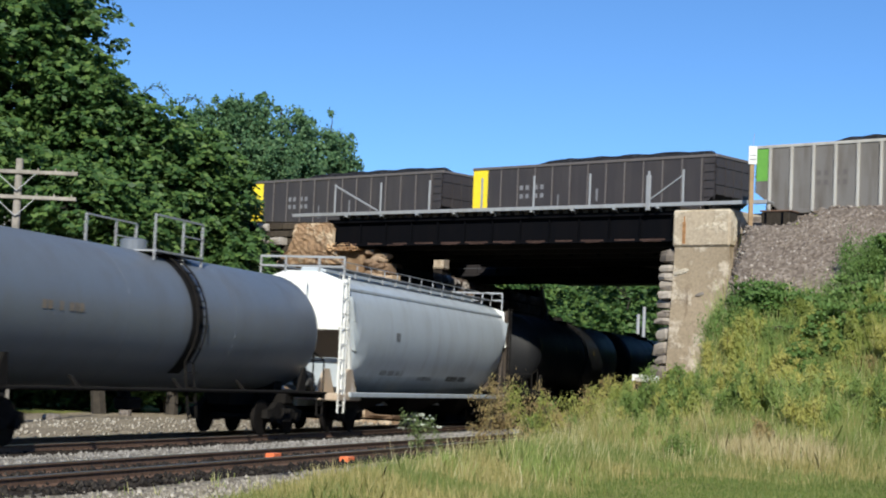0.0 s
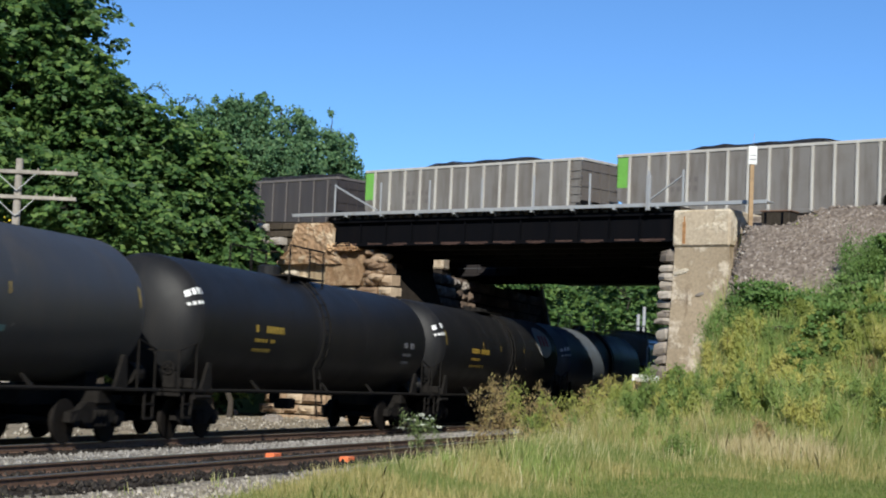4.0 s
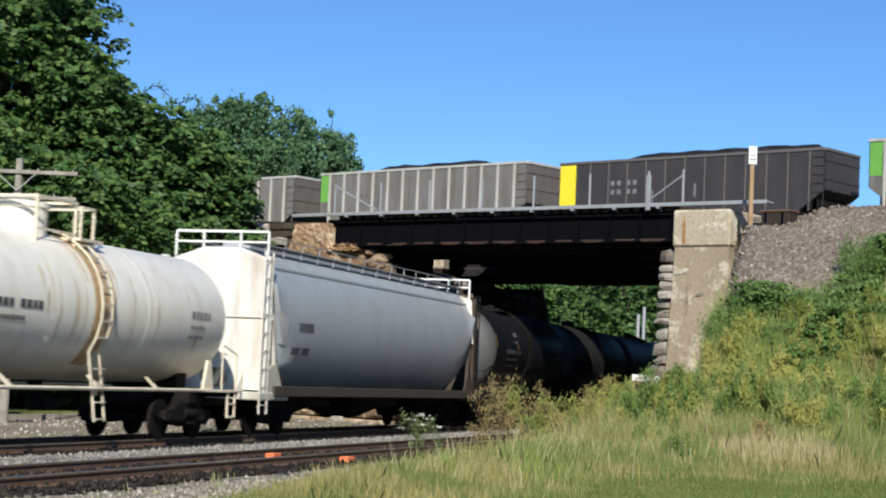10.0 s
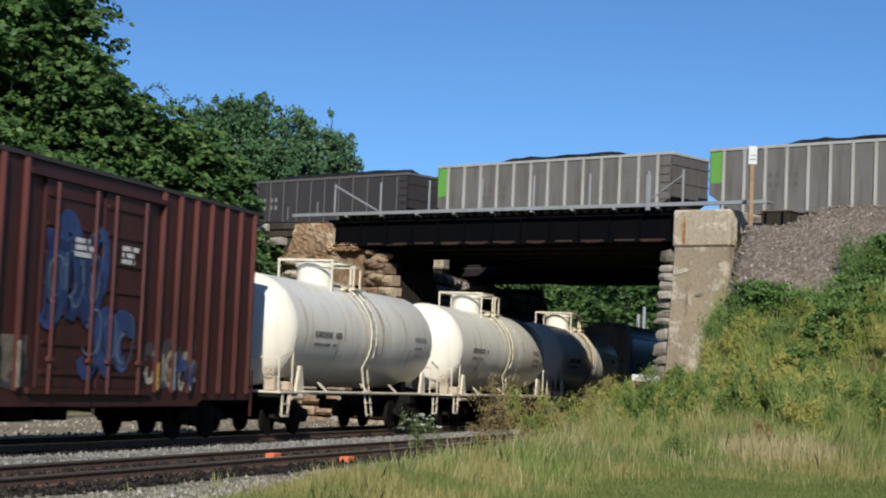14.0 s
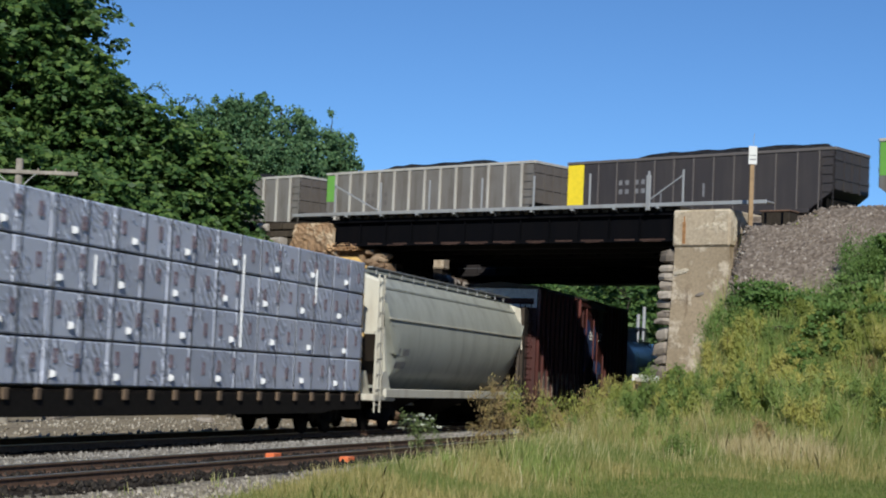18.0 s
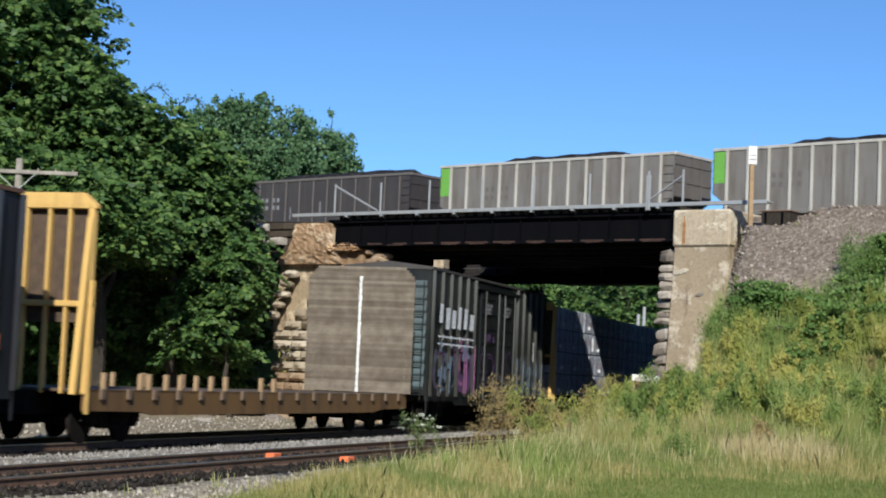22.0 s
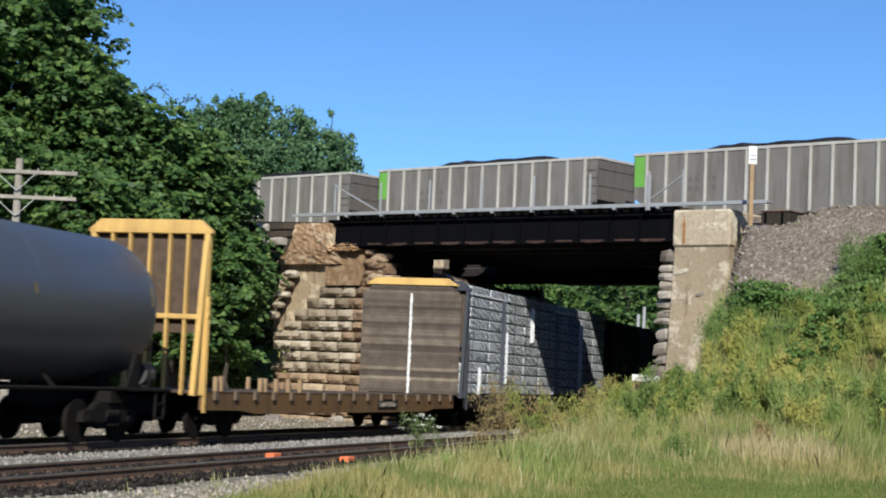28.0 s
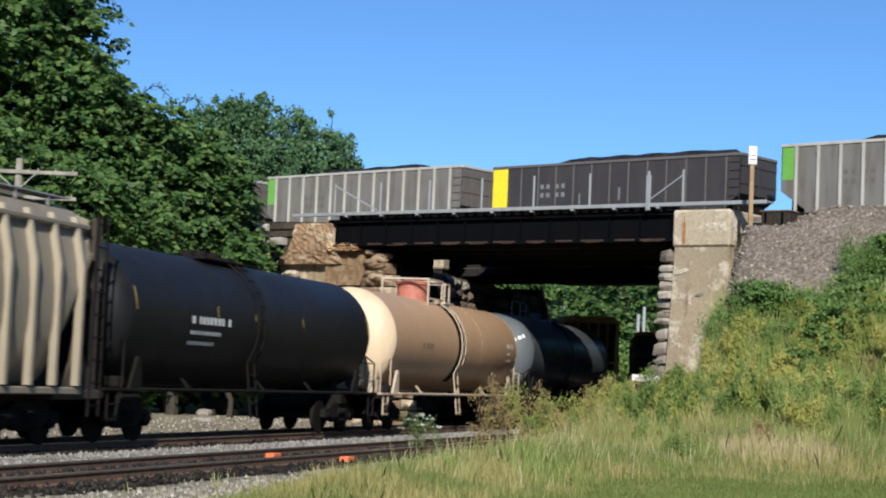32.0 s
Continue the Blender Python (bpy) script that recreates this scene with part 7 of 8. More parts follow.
# ---- the coal train on the upper track ----
COAL = []
proto = {True: coal_car(True, 1), False: coal_car(False, 2)}
used = {True: False, False: False}
DARK = {-2, -1, 0, 4, 7, 12}
for k in range(-4, 18):
    d = k in DARK
    if used[d]:
        car = copy_thing(proto[d], MUC)
    else:
        car, used[d] = proto[d], True
    COAL.append((car, -1.7 - 16.24 * k - 7.12))


# ---- plants ----
def leaves(centres, spread, count, size, rng, droop=0.3, flat=0.55, slim=1.0, pad=0.72):
    """Small leaf blades clustered round points: arrays of corners, four to a leaf."""
    n = len(centres) * count
    c = np.repeat(np.asarray(centres), count, axis=0)
    sp = np.repeat(np.asarray(spread).reshape(-1, 1) if np.ndim(spread) else np.full((len(centres), 1), spread), count, axis=0)
    off = rng.normal(0, 1, (n, 3)) * sp * np.array([1, 1, pad])
    p = c + off
    ax = rng.normal(0, 1, (n, 3))
    ax[:, 2] = ax[:, 2] * flat - droop
    ax /= np.linalg.norm(ax, axis=1, keepdims=True)
    up = rng.normal(0, 1, (n, 3)) + np.array([0, -0.45, 0.8])
    sd = np.cross(ax, up)
    sd /= np.linalg.norm(sd, axis=1, keepdims=True) + 1e-9
    L = size * rng.uniform(0.55, 1.35, (n, 1))
    w = L * rng.uniform(0.3, 0.5, (n, 1)) * slim
    a, b = p - ax * L * 0.5, p + ax * L * 0.5
    m = p - ax * L * 0.05
    v = np.stack([a, m + sd * w, b, m - sd * w], 1).reshape(-1, 3)
    f = np.arange(n * 4).reshape(-1, 4)
    return v, f


def sprays(centres, spread, count, size, rng):
    """Drooping compound leaves: twigs with pairs of leaflets, round crown points."""
    kk = 12
    tw = max(2, count // kk)
    c = np.repeat(np.asarray(centres), tw, axis=0)
    sp = np.repeat(np.asarray(spread).reshape(-1, 1), tw, axis=0)
    n = len(c)
    p0 = c + rng.normal(0, 1, (n, 3)) * sp * np.array([1, 1, 0.4])
    az = rng.uniform(0, 2 * math.pi, n)
    d = np.stack([np.cos(az), np.sin(az), np.zeros(n)], 1)
    side = np.stack([-np.sin(az), np.cos(az), np.zeros(n)], 1)
    L = rng.uniform(0.45, 0.95, (n, 1)) * size / 0.19
    rise = rng.uniform(0.0, 0.45, (n, 1))
    out_v = []
    for k in range(kk):
        t = (k + 0.7) / kk
        p = p0 + d * L * t + np.array([0, 0, 1.0]) * L * (rise * t - 0.75 * t * t)
        sg = 1 if k % 2 else -1
        ax = side * sg * 0.95 + d * 0.55 + np.array([0, 0, -0.4]) + rng.normal(0, 0.22, (n, 3))
        ax /= np.linalg.norm(ax, axis=1, keepdims=True)
        sd = np.cross(ax, np.array([0, -0.7, 0.7]) + rng.normal(0, 0.7, (n, 3)))
        sd /= np.linalg.norm(sd, axis=1, keepdims=True) + 1e-9
        le = 1.55 * size * rng.uniform(0.8, 1.35, (n, 1)) * (1.0 - 0.35 * abs(t - 0.45))
        w = le * 0.3
        m = p + ax * le * 0.42
        out_v.append(np.stack([p, m + sd * w, p + ax * le, m - sd * w], 1))
    v = np.stack(out_v, 1).reshape(-1, 3)
    return v, np.arange(len(v)).reshape(-1, 4)


def limb(b, p, q, r0, r1, rng, n=4, sway=0.25):
    pts = [Vector(p).lerp(Vector(q), i / n) + Vector((rng.uniform(-sway, sway), rng.uniform(-sway, sway), rng.uniform(-sway, sway) * 0.4)) * (0 if i in (0, n) else 1) for i in range(n + 1)]
    for i in range(n):
        a, c = r0 + (r1 - r0) * i / n, r0 + (r1 - r0) * (i + 1) / n
        b.tube(pts[i], pts[i + 1], a, 7, c, cap=i in (0, n - 1))


def tree(base, blobs, label, leaf, clusters, per, size, seed, trunk_r=0.28, group="trees", name="tree", cat="tree", herb=False):
    """Tapered trunk, limbs to each part of the crown, leaves in uneven clumps. blobs: (x, y, z, radius across, radius up)."""
    compound = leaf is M["leaf"]
    rg, rn = np.random.default_rng(seed), random.Random(seed)
    bz = float(height(np.array(base[0]), np.array(base[1]))) - 0.1
    t = thing(name, Matrix.Translation((base[0], base[1], bz)), label, cat, group)
    w = Build()
    top = max(b_[2] for b_ in blobs) - bz
    mid = Vector((np.mean([b_[0] for b_ in blobs]) - base[0], np.mean([b_[1] for b_ in blobs]) - base[1], top * 0.62))
    limb(w, (0, 0, 0), mid, trunk_r, trunk_r * 0.5, rn, 5, min(0.12, trunk_r))
    cen, spr = [], []
    tot = sum(b_[3] ** 2 * b_[4] for b_ in blobs)
    for x, y, z, ra, rz in blobs:
        o = Vector((x - base[0], y - base[1], z - bz))
        limb(w, mid * rn.uniform(0.55, 1.0), o, trunk_r * 0.45, min(0.04, trunk_r * 0.25), rn, 4, min(0.3, trunk_r * 1.5))
        k = int(clusters * ra ** 2 * rz / tot)
        d = rg.normal(0, 1, (k, 3))
        d /= np.linalg.norm(d, axis=1, keepdims=True)
        rad = rg.uniform(0.25, 1.0, (k, 1)) ** 0.4 * rg.uniform(0.82, 1.12, (k, 1))
        lump = 1 + 0.16 * np.sin(d[:, :1] * 5 + seed) + 0.14 * np.sin(d[:, 2:] * 7 + d[:, 1:2] * 4)
        pts = d * rad * lump * np.array([ra, ra, rz]) + np.array(o)
        cen.append(pts)
        spr.append(rg.uniform(0.2, 0.42, k) * (ra / 3) ** 0.5)
        for j in range(min(k, 10)):
            limb(w, o, Vector(pts[j]), min(0.05, trunk_r * 0.3), min(0.012, trunk_r * 0.12), rn, 2, min(0.1, trunk_r))
    part("trunk", w, M["bark"], t)
    if compound:
        v, f = sprays(np.concatenate(cen), np.concatenate(spr), per, size, rg)
    else:
        v, f = leaves(np.concatenate(cen), np.concatenate(spr) * (0.8 if herb else 0.95), per, size, rg, *((-1.3, 0.45, 0.27, 1.35) if herb else (-0.5, 0.8, 0.8, 0.9) if leaf is M["leaf2"] else (0.3, 0.5, 1.0, 0.42)))
    keep = v.reshape(-1, 4, 3)[:, :, 2].min(1) > 0.02
    f = f[keep]
    ob = new("crown", sheet("crown", v, f, leaf))
    ob.parent = t
    return t


G = "broad-leaved tree with dense dark green leaves"
tree((-16.8, 66.5), [(-16.6, 66, 13.2, 3.5, 4.2), (-18.5, 67, 16.5, 3.4, 3.4), (-15.3, 66, 9.6, 3.0, 2.6), (-15.9, 66, 15.8, 2.4, 2.4), (-19, 65, 10, 3.2, 3), (-20.5, 66.5, 13.5, 3, 3), (-15.3, 65.5, 13.1, 1.6, 1.8), (-15.8, 61.5, 8.4, 2.4, 2.0), (-16.8, 65, 13.6, 2.0, 2.0)], G + " beside the tracks", M["leaf"], 860, 84, 0.2, 1, 0.4)
tree((-20.8, 65.0), [(-19.6, 64.5, 11.4, 2.4, 2.6), (-21, 65, 14.5, 3, 3), (-18.8, 64.5, 8.4, 2.2, 2.2)], G + " beside the tracks", M["leaf"], 380, 84, 0.2, 9, 0.3)
tree((-12.8, 66.8), [(-13.0, 66, 10.3, 2.5, 2.4), (-12.2, 66.6, 8.2, 2.4, 2.2), (-14.0, 66.0, 11.5, 1.9, 1.9), (-13.6, 65, 6.6, 2.4, 2.0), (-13.0, 61.8, 7.2, 2.2, 1.7), (-11.2, 62.6, 6.5, 1.7, 1.3)], G + " beside the tracks", M["leaf"], 560, 84, 0.19, 2, 0.3)
tree((-10.3, 68.4), [(-10.5, 68, 9.6, 2.0, 2.0), (-9.6, 68, 8.2, 1.9, 1.8), (-11.3, 67.6, 8.0, 2.2, 2.0)], G + " beside the abutment", M["leaf"], 330, 84, 0.19, 3, 0.25)
tree((-8.9, 69.3), [(-9.5, 68.8, 8.7, 1.4, 1.7), (-9.0, 68.6, 7.4, 1.0, 0.9), (-9.4, 68.3, 6.6, 1.6, 1.4), (-8.6, 70.2, 6.6, 1.1, 0.9), (-8.3, 70.2, 5.4, 1.2, 1.1), (-9.3, 73.6, 6.0, 1.4, 1.5)], G + " overhanging the coal train's bank", M["leaf"], 300, 84, 0.18, 4, 0.2)
tree((-7.9, 67.0), [(-7.5, 66.3, 5.9, 1.15, 0.9), (-8.4, 66.6, 5.0, 1.3, 1.1), (-8.7, 66.8, 3.6, 1.7, 1.6)], "young leafy tree beside the stone abutment", M["leaf"], 130, 80, 0.17, 5, 0.12)
tree((-13.4, 71.0), [(-12.9, 71, 5.6, 2.3, 2.0), (-15.6, 70.4, 5.4, 2.4, 2.1), (-13.8, 70.4, 2.7, 2.4, 1.9), (-17.5, 70, 3.9, 2.4, 2.3)], "dark leafy undergrowth tree behind the utility pole", M["leaf"], 290, 84, 0.18, 6, 0.16)
tree((-10.9, 71.0), [(-10.8, 70.6, 1.9, 1.8, 1.6), (-9.1, 70.8, 1.6, 1.5, 1.4), (-12.6, 70.6, 3.5, 1.9, 1.7)], "shady leafy shrub at the abutment's foot", M["leaf"], 130, 80, 0.17, 7, 0.1)
tree((-19.5, 60.5), [(-19, 60, 6, 3.2, 3.2), (-17.5, 60.5, 2.8, 2.4, 2.0), (-20, 60, 11, 3, 3)], G + " beside the tracks", M["leaf"], 240, 80, 0.2, 8, 0.3)
M["twig"] = plain("dark_green_twig", (0.025, 0.035, 0.02), 0.8, 0, 0.3)
rs = random.Random(77)
for i in range(12):
    x, y = -21.5 + i * 1.1 + rs.uniform(-0.4, 0.4), 74.0 + rs.uniform(-1.2, 1.6)
    z = rs.uniform(2.2, 3.2)
    tree((x, y), [(x, y, z, 1.9, 2.1), (x + 0.6, y - 0.3, z + 2.4, 1.8, 1.7), (x - 0.7, y, z - 1.6, 1.7, 1.3)], "shaded leafy shrub under the trees", M["leaf"], 120, 80, 0.2, 500 + i, 0.08, "undergrowth", "shrub", "shrub")
# bare drooping twigs at the crown's edge
for i, (x, z) in enumerate(((-12.0, 12.45), (-10.6, 12.05))):
    tw = Build()
    pts = [(x + 0.16 * k, 67.0, z - 0.5 + 0.5 * math.sin(k * 0.42) + 0.03 * (k % 2)) for k in range(8)]
    for p, q in zip(pts, pts[1:]):
        tw.tube(p, q, 0.02, 6)
    lv, lf = leaves(np.array(pts), 0.1, 9, 0.17, np.random.default_rng(40 + i), 0.6, 0.4, 0.4, 1.0)
    twig = solid("drooping_twig", tw, M["twig"], Matrix.Identity(4), "drooping leafy twig at the tree crown's edge", "twig", "twigs")
    new("leaflets", sheet("leaflets", lv, lf, M["leaf"])).parent = twig
# trees beyond the upper tracks
for i, (x, y, z, r) in enumerate(((-14.9, 118, 17.3, 2.7), (-12.2, 119, 16.4, 3.5), (-8.9, 121, 15.9, 2.9), (-20, 119, 14.0, 4.2))):
    tree((x, y), [(x, y, z, r, r * 0.9), (x + 1.4, y, z + 1.7 - 0.4 * i, r * 0.55, r * 0.55), (x - 1.4, y, z + 0.9, r * 0.65, r * 0.6), (x + 1.9, y - 0.5, z - 1.6, r * 0.7, r * 0.65), (x + 0.7, y, z + r * 0.95, r * 0.2, r * 0.5), (x - 0.9, y, z + r * 0.9, r * 0.22, r * 0.45), (x + 2.2, y, z + r * 0.45, r * 0.22, r * 0.5)], "lighter green ash tree beyond the upper railway", M["leaf2"], 260, 60, 0.25, 30 + i, 0.3)
# woods beyond the underpass
rw = random.Random(8)
for i in range(11):
    x = -6 + i * 4.6 + rw.uniform(-1, 1)
    y = 158 + rw.uniform(-6, 14)
    if abs(to_l(x, y)[1]) < 7:
        x += 11
    z = 9.6 + rw.uniform(-0.8, 1.2)
    tree((x, y), [(x, y, z, 3.6, 4.0), (x + 2, y - 1, z - 4.0, 3.4, 3.4), (x - 2, y - 1.5, z - 5.2, 3.4, 3.4)], "green woodland tree beyond the underpass", M["leaf"], 210, 44, 0.36, 50 + i, 0.28, group="woodland trees")
for i in range(9):
    x, y = -2 + i * 5.2, 182 + (i % 3) * 4
    tree((x, y), [(x, y, 9.5, 4.6, 4.6), (x + 2, y - 1, 4.6, 4.2, 3.6), (x - 2.4, y - 1, 12.5, 3, 2.8)], "green woodland tree beyond the underpass", M["leaf"], 420, 44, 0.6, 150 + i, 0.3, group="woodland trees")
for i in range(5):
    x, y = (11.5, 13.5, 15.8, 18.5, 9.5)[i], (132, 128, 130, 134, 140)[i]
    tree((x + 4, y), [(x + 4, y, 2.4, 2.2, 1.8), (x + 5.5, y + 1, 3.4, 2.2, 1.9)], "leafy bush beyond the underpass", M["leaf_bush"], 110, 22, 0.34, 70 + i, 0.1, "woodland bushes", "bush", "bush")

M["leaf_herb"] = leaf_mat("green_herb_leaf", [(0, (0.14, 0.215, 0.055)), (0.5, (0.215, 0.3, 0.085)), (1, (0.32, 0.38, 0.115))], 0.42, 0.7)
# bushes on the bank to the right of the pier, goldenrod below them
rb = random.Random(21)
for i in range(430):
    u, v = rb.uniform(-27, -9.2), rb.uniform(-16.5, -1.6)
    p = aw(u, v)
    n_ = to_l(p.x, p.y)[1]
    edge = -4.0 - 3.9 * max(0.0, min(1.0, (u + 16.0) / 4.5))
    if v > edge or n_ < 9.4 or not (0.02 * p.y < p.x < 0.3 * p.y):
        continue
    z = float(height(np.array(p.x), np.array(p.y)))
    gold = v < -6.4 and rb.random() < (0.4 if v > -7.6 else 0.9)
    r = rb.uniform(0.38, 0.62) if gold else rb.uniform(0.5, 0.85)
    if gold:
        tree((p.x, p.y), [(p.x + rb.uniform(-0.8, 0.8) * r, p.y + rb.uniform(-0.4, 0.4), z + r * q, r * 0.26, r * 0.62) for q in (0.6, 0.85, 1.1, 1.35, 1.6, 1.9, 2.15)],
             "yellowing goldenrod clump on the bank", M["leaf_dry"] if v > -12.5 or rb.random() < 0.3 else M["leaf_herb"], 64, 40, 0.13, 300 + i, 0.02, "goldenrod clumps", "goldenrod", "wild plant", True)
    else:
        tree((p.x, p.y), [(p.x, p.y, z + r * 0.75, r, r * 0.7), (p.x + rb.uniform(-0.6, 0.6), p.y - 0.3, z + r * 1.15, r * 0.6, r * 0.5), (p.x + rb.uniform(-0.9, 0.9), p.y - 0.2, z + r * 0.45, r * 0.75, r * 0.4)],
             "green leafy bush on the railway bank", M["leaf_bush"] if v > -9.5 else M["leaf_herb"], 50, 60, 0.115, 300 + i, 0.03, "bank bushes", "bush", "bush", i % 3 == 0 or v < -9.5)
rm = random.Random(33)
for i in range(230):
    y = rm.uniform(36.0, 57.0)
    x = rm.uniform(0.03, 0.27) * y
    n_ = to_l(x, y)[1]
    if n_ < 9.6 or y < 40 and rm.random() < 0.6:
        continue
    z = float(height(np.array(x), np.array(y)))
    if z > 3.0:
        continue
    r = rm.uniform(0.34, 0.58) * (0.7 + 0.3 * (y - 36) / 20)
    k = rm.random()
    mt, lb, nm = (("leaf_dry", "yellow goldenrod standing in the meadow", "goldenrod") if k < 0.45 else ("leaf_herb", "tall green herb standing in the meadow", "herb") if k < 0.8 else ("leaf_red", "brown dock stem standing in the meadow", "dock"))
    tree((x, y), [(x + rm.uniform(-0.9, 0.9) * r, y + rm.uniform(-0.3, 0.3), z + r * q, r * 0.26, r * 0.48) for q in (0.6, 0.9, 1.2, 1.5, 1.8)],
         lb, M[mt], 34, 30, 0.1, 800 + i, 0.015, "meadow herbs", nm, "wild plant", True)
tree((4.55, 32.5), [(4.55, 32.5, 0.55, 0.2, 0.3), (4.65, 32.5, 0.35, 0.28, 0.25), (4.4, 32.5, 0.4, 0.2, 0.25)], "dark green weed in the meadow", M["leaf_herb"], 40, 30, 0.1, 299, 0.02, "weeds", "weed", "weed", True)
M["leaf_weed"] = leaf_mat("umbel_weed_leaf", [(0, (0.08, 0.13, 0.04)), (0.6, (0.15, 0.21, 0.075)), (1, (0.28, 0.32, 0.14))], 0.4)
M["umbel"] = leaf_mat("white_umbel", [(0, (0.5, 0.52, 0.42)), (1, (0.75, 0.76, 0.68))], 0.3)
# reddish dock and weeds in front of the underpass
for i, (x, y, h, mt, lb) in enumerate(((1.35, 45.0, 1.75, "leaf_red", "reddish-brown dock plant among tall grass"), (2.0, 45.6, 1.5, "leaf_red", "reddish-brown dock plant among tall grass"), (3.6, 50, 1.25, "leaf_bush", "leafy green weed in front of the underpass"),
                                      (4.5, 52, 1.5, "leaf_red", "brown weed in front of the underpass"), (5.5, 54.6, 1.7, "leaf_red", "brown weed in front of the underpass"), (2.7, 47.5, 1.0, "leaf_bush", "leafy green weed in front of the underpass"), (4.9, 53.6, 1.4, "leaf_dry", "yellow-brown weed in front of the underpass"),
                                      (-0.35, 38.6, 1.15, "leaf_weed", "thin green weed with white umbels beside the siding"), (3.1, 48.5, 0.9, "leaf_dry", "yellow-brown weed in front of the underpass"), (6.4, 55, 1.2, "leaf_dry", "yellow-brown weed in front of the underpass"), (2.6, 46.5, 1.5, "leaf_dry", "yellow-brown weed in front of the underpass"), (3.2, 47.5, 1.4, "leaf_red", "brown weed in front of the underpass"), (4.0, 50.5, 1.5, "leaf_dry", "yellow-brown weed in front of the underpass"), (5.2, 53.0, 1.8, "leaf_dry", "yellow-brown weed in front of the underpass"), (6.0, 54.0, 1.6, "leaf_red", "brown weed in front of the underpass"))):
    z = float(height(np.array(x), np.array(y)))
    h *= 1.18 if mt in ("leaf_dry", "leaf_red") else 1.0
    n = (55 if mt == "leaf_red" else 80) if i != 7 else 26
    wd = tree((x, y), [(x + rb.uniform(-0.32, 0.32) * h, y + rb.uniform(-0.3, 0.3), z + h * q, h * 0.16, h * 0.17) for q in (0.88, 0.72, 0.7, 0.55, 0.5, 0.38, 0.3)], lb, M[mt], n, 30, 0.1, 200 + i, 0.015, "weeds", "weed", "weed", True)
    if i == 7:
        ru = np.random.default_rng(9)
        heads = np.array([(0.05, 0, 1.2), (-0.22, 0.05, 1.08), (0.25, -0.05, 1.12), (0.42, 0.1, 0.95), (-0.4, 0, 0.9), (0.12, -0.1, 0.98)])
        uv, uf = leaves(heads, 0.07, 26, 0.045, ru, 0.0, 0.3, 1.0, 0.2)
        um = new("flower_head", sheet("flower_head", uv, uf, M["umbel"]))
        um.parent = wd


def blades(pts, hgt, rng, width, lean=0.4):
    """Grass blades: two bent segments each."""
    n = len(pts)
    az = rng.uniform(0, 2 * math.pi, n)
    aw_ = rng.normal(0, 0.45, n)
    d = np.stack([np.cos(az), np.sin(az), np.zeros(n)], 1)
    s = np.stack([np.cos(aw_), np.sin(aw_), np.zeros(n)], 1)
    h = hgt[:, None]
    ln = rng.uniform(0.05, lean, (n, 1)) * h
    w = (width * rng.uniform(0.6, 1.4, n))[:, None]
    b0, b1 = pts - s * w, pts + s * w
    mid = pts + d * ln * 0.35 + np.array([0, 0, 0.6]) * h
    tip = pts + d * ln + np.array([0, 0, 1.0]) * h
    v = np.stack([b0, b1, mid + s * w * 0.75, tip, mid - s * w * 0.75], 1).reshape(-1, 3)
    k = np.arange(n)[:, None] * 5
    return v, k + np.array([[0, 1, 2, 3, 4]])


def meadow(name, n, region, hfun, width, material, label, seed, clump=7, spread=0.12):
    rg = np.random.default_rng(seed)
    x, y = rg.uniform(region[0], region[1], n * 4), rg.uniform(region[2] ** 0.5, region[3] ** 0.5, n * 4) ** 2
    keep = hfun(x, y, rg)
    x, y, h = x[keep > 0.01][:n], y[keep > 0.01][:n], keep[keep > 0.01][:n]
    x, y, h = (np.repeat(a, clump) for a in (x, y, h))
    x, y = x + rg.normal(0, spread, len(x)), y + rg.normal(0, spread, len(y))
    p = np.stack([x, y, height(x, y) - 0.03], 1)
    v, f = blades(p, h * rg.uniform(0.5, 1.15, len(h)), rg, width)
    ob = new(name, sheet(name, v, f, material))
    return tagged(ob, label, "grass", kind="stuff")


def in_view(x, y):
    return np.abs(x) < 0.27 * y + 2.5


def tall(x, y, rg):
    s, n = to_l(x, y)
    u, v = to_a(x, y)
    patch = 0.5 + 0.5 * np.sin(x * 0.8 + 1.7 * np.sin(y * 0.33)) * np.sin(y * 0.5 + 0.6)
    h = 0.36 + 0.5 * patch + 0.3 * rg.random(len(x)) ** 2
    edge = np.minimum(24.6 + 0.85 * x, 22.0 + 3.0 * (x - 0.95)) + rg.normal(0, 0.8, len(x))
    hz = height(x, y)
    side = 7.7 + 0.13 * np.clip(34 - y, 0, 20) + 0.35 * np.sin(s * 0.9)
    ok = (y > edge) & (n > side) & (hz < 2.9) & in_view(x, y)
    h = h * (0.35 + 0.65 * smoothstep(0, 6.0, y - edge)) * (0.3 + 0.7 * smoothstep(0, 2.4 - 1.4 * smoothstep(38, 52, y), n - side)) * (0.62 + 0.6 * smoothstep(33, 46, y)) + 0.07
    bare = ((x - 6.7) / 1.3) ** 2 + ((y - 34.6) / 2.2) ** 2 < 1
    return np.where(ok, np.where(bare, h * 0.5, h), 0)


def short(x, y, rg):
    s, n = to_l(x, y)
    ok = (n > 8.0 + 0.13 * np.clip(34 - y, 0, 20) + 0.4 * np.sin(s * 0.7)) & (y < 27.5 + 0.9 * x) & in_view(x, y)
    return np.where(ok, 0.05 + 0.06 * rg.random(len(x)), 0)


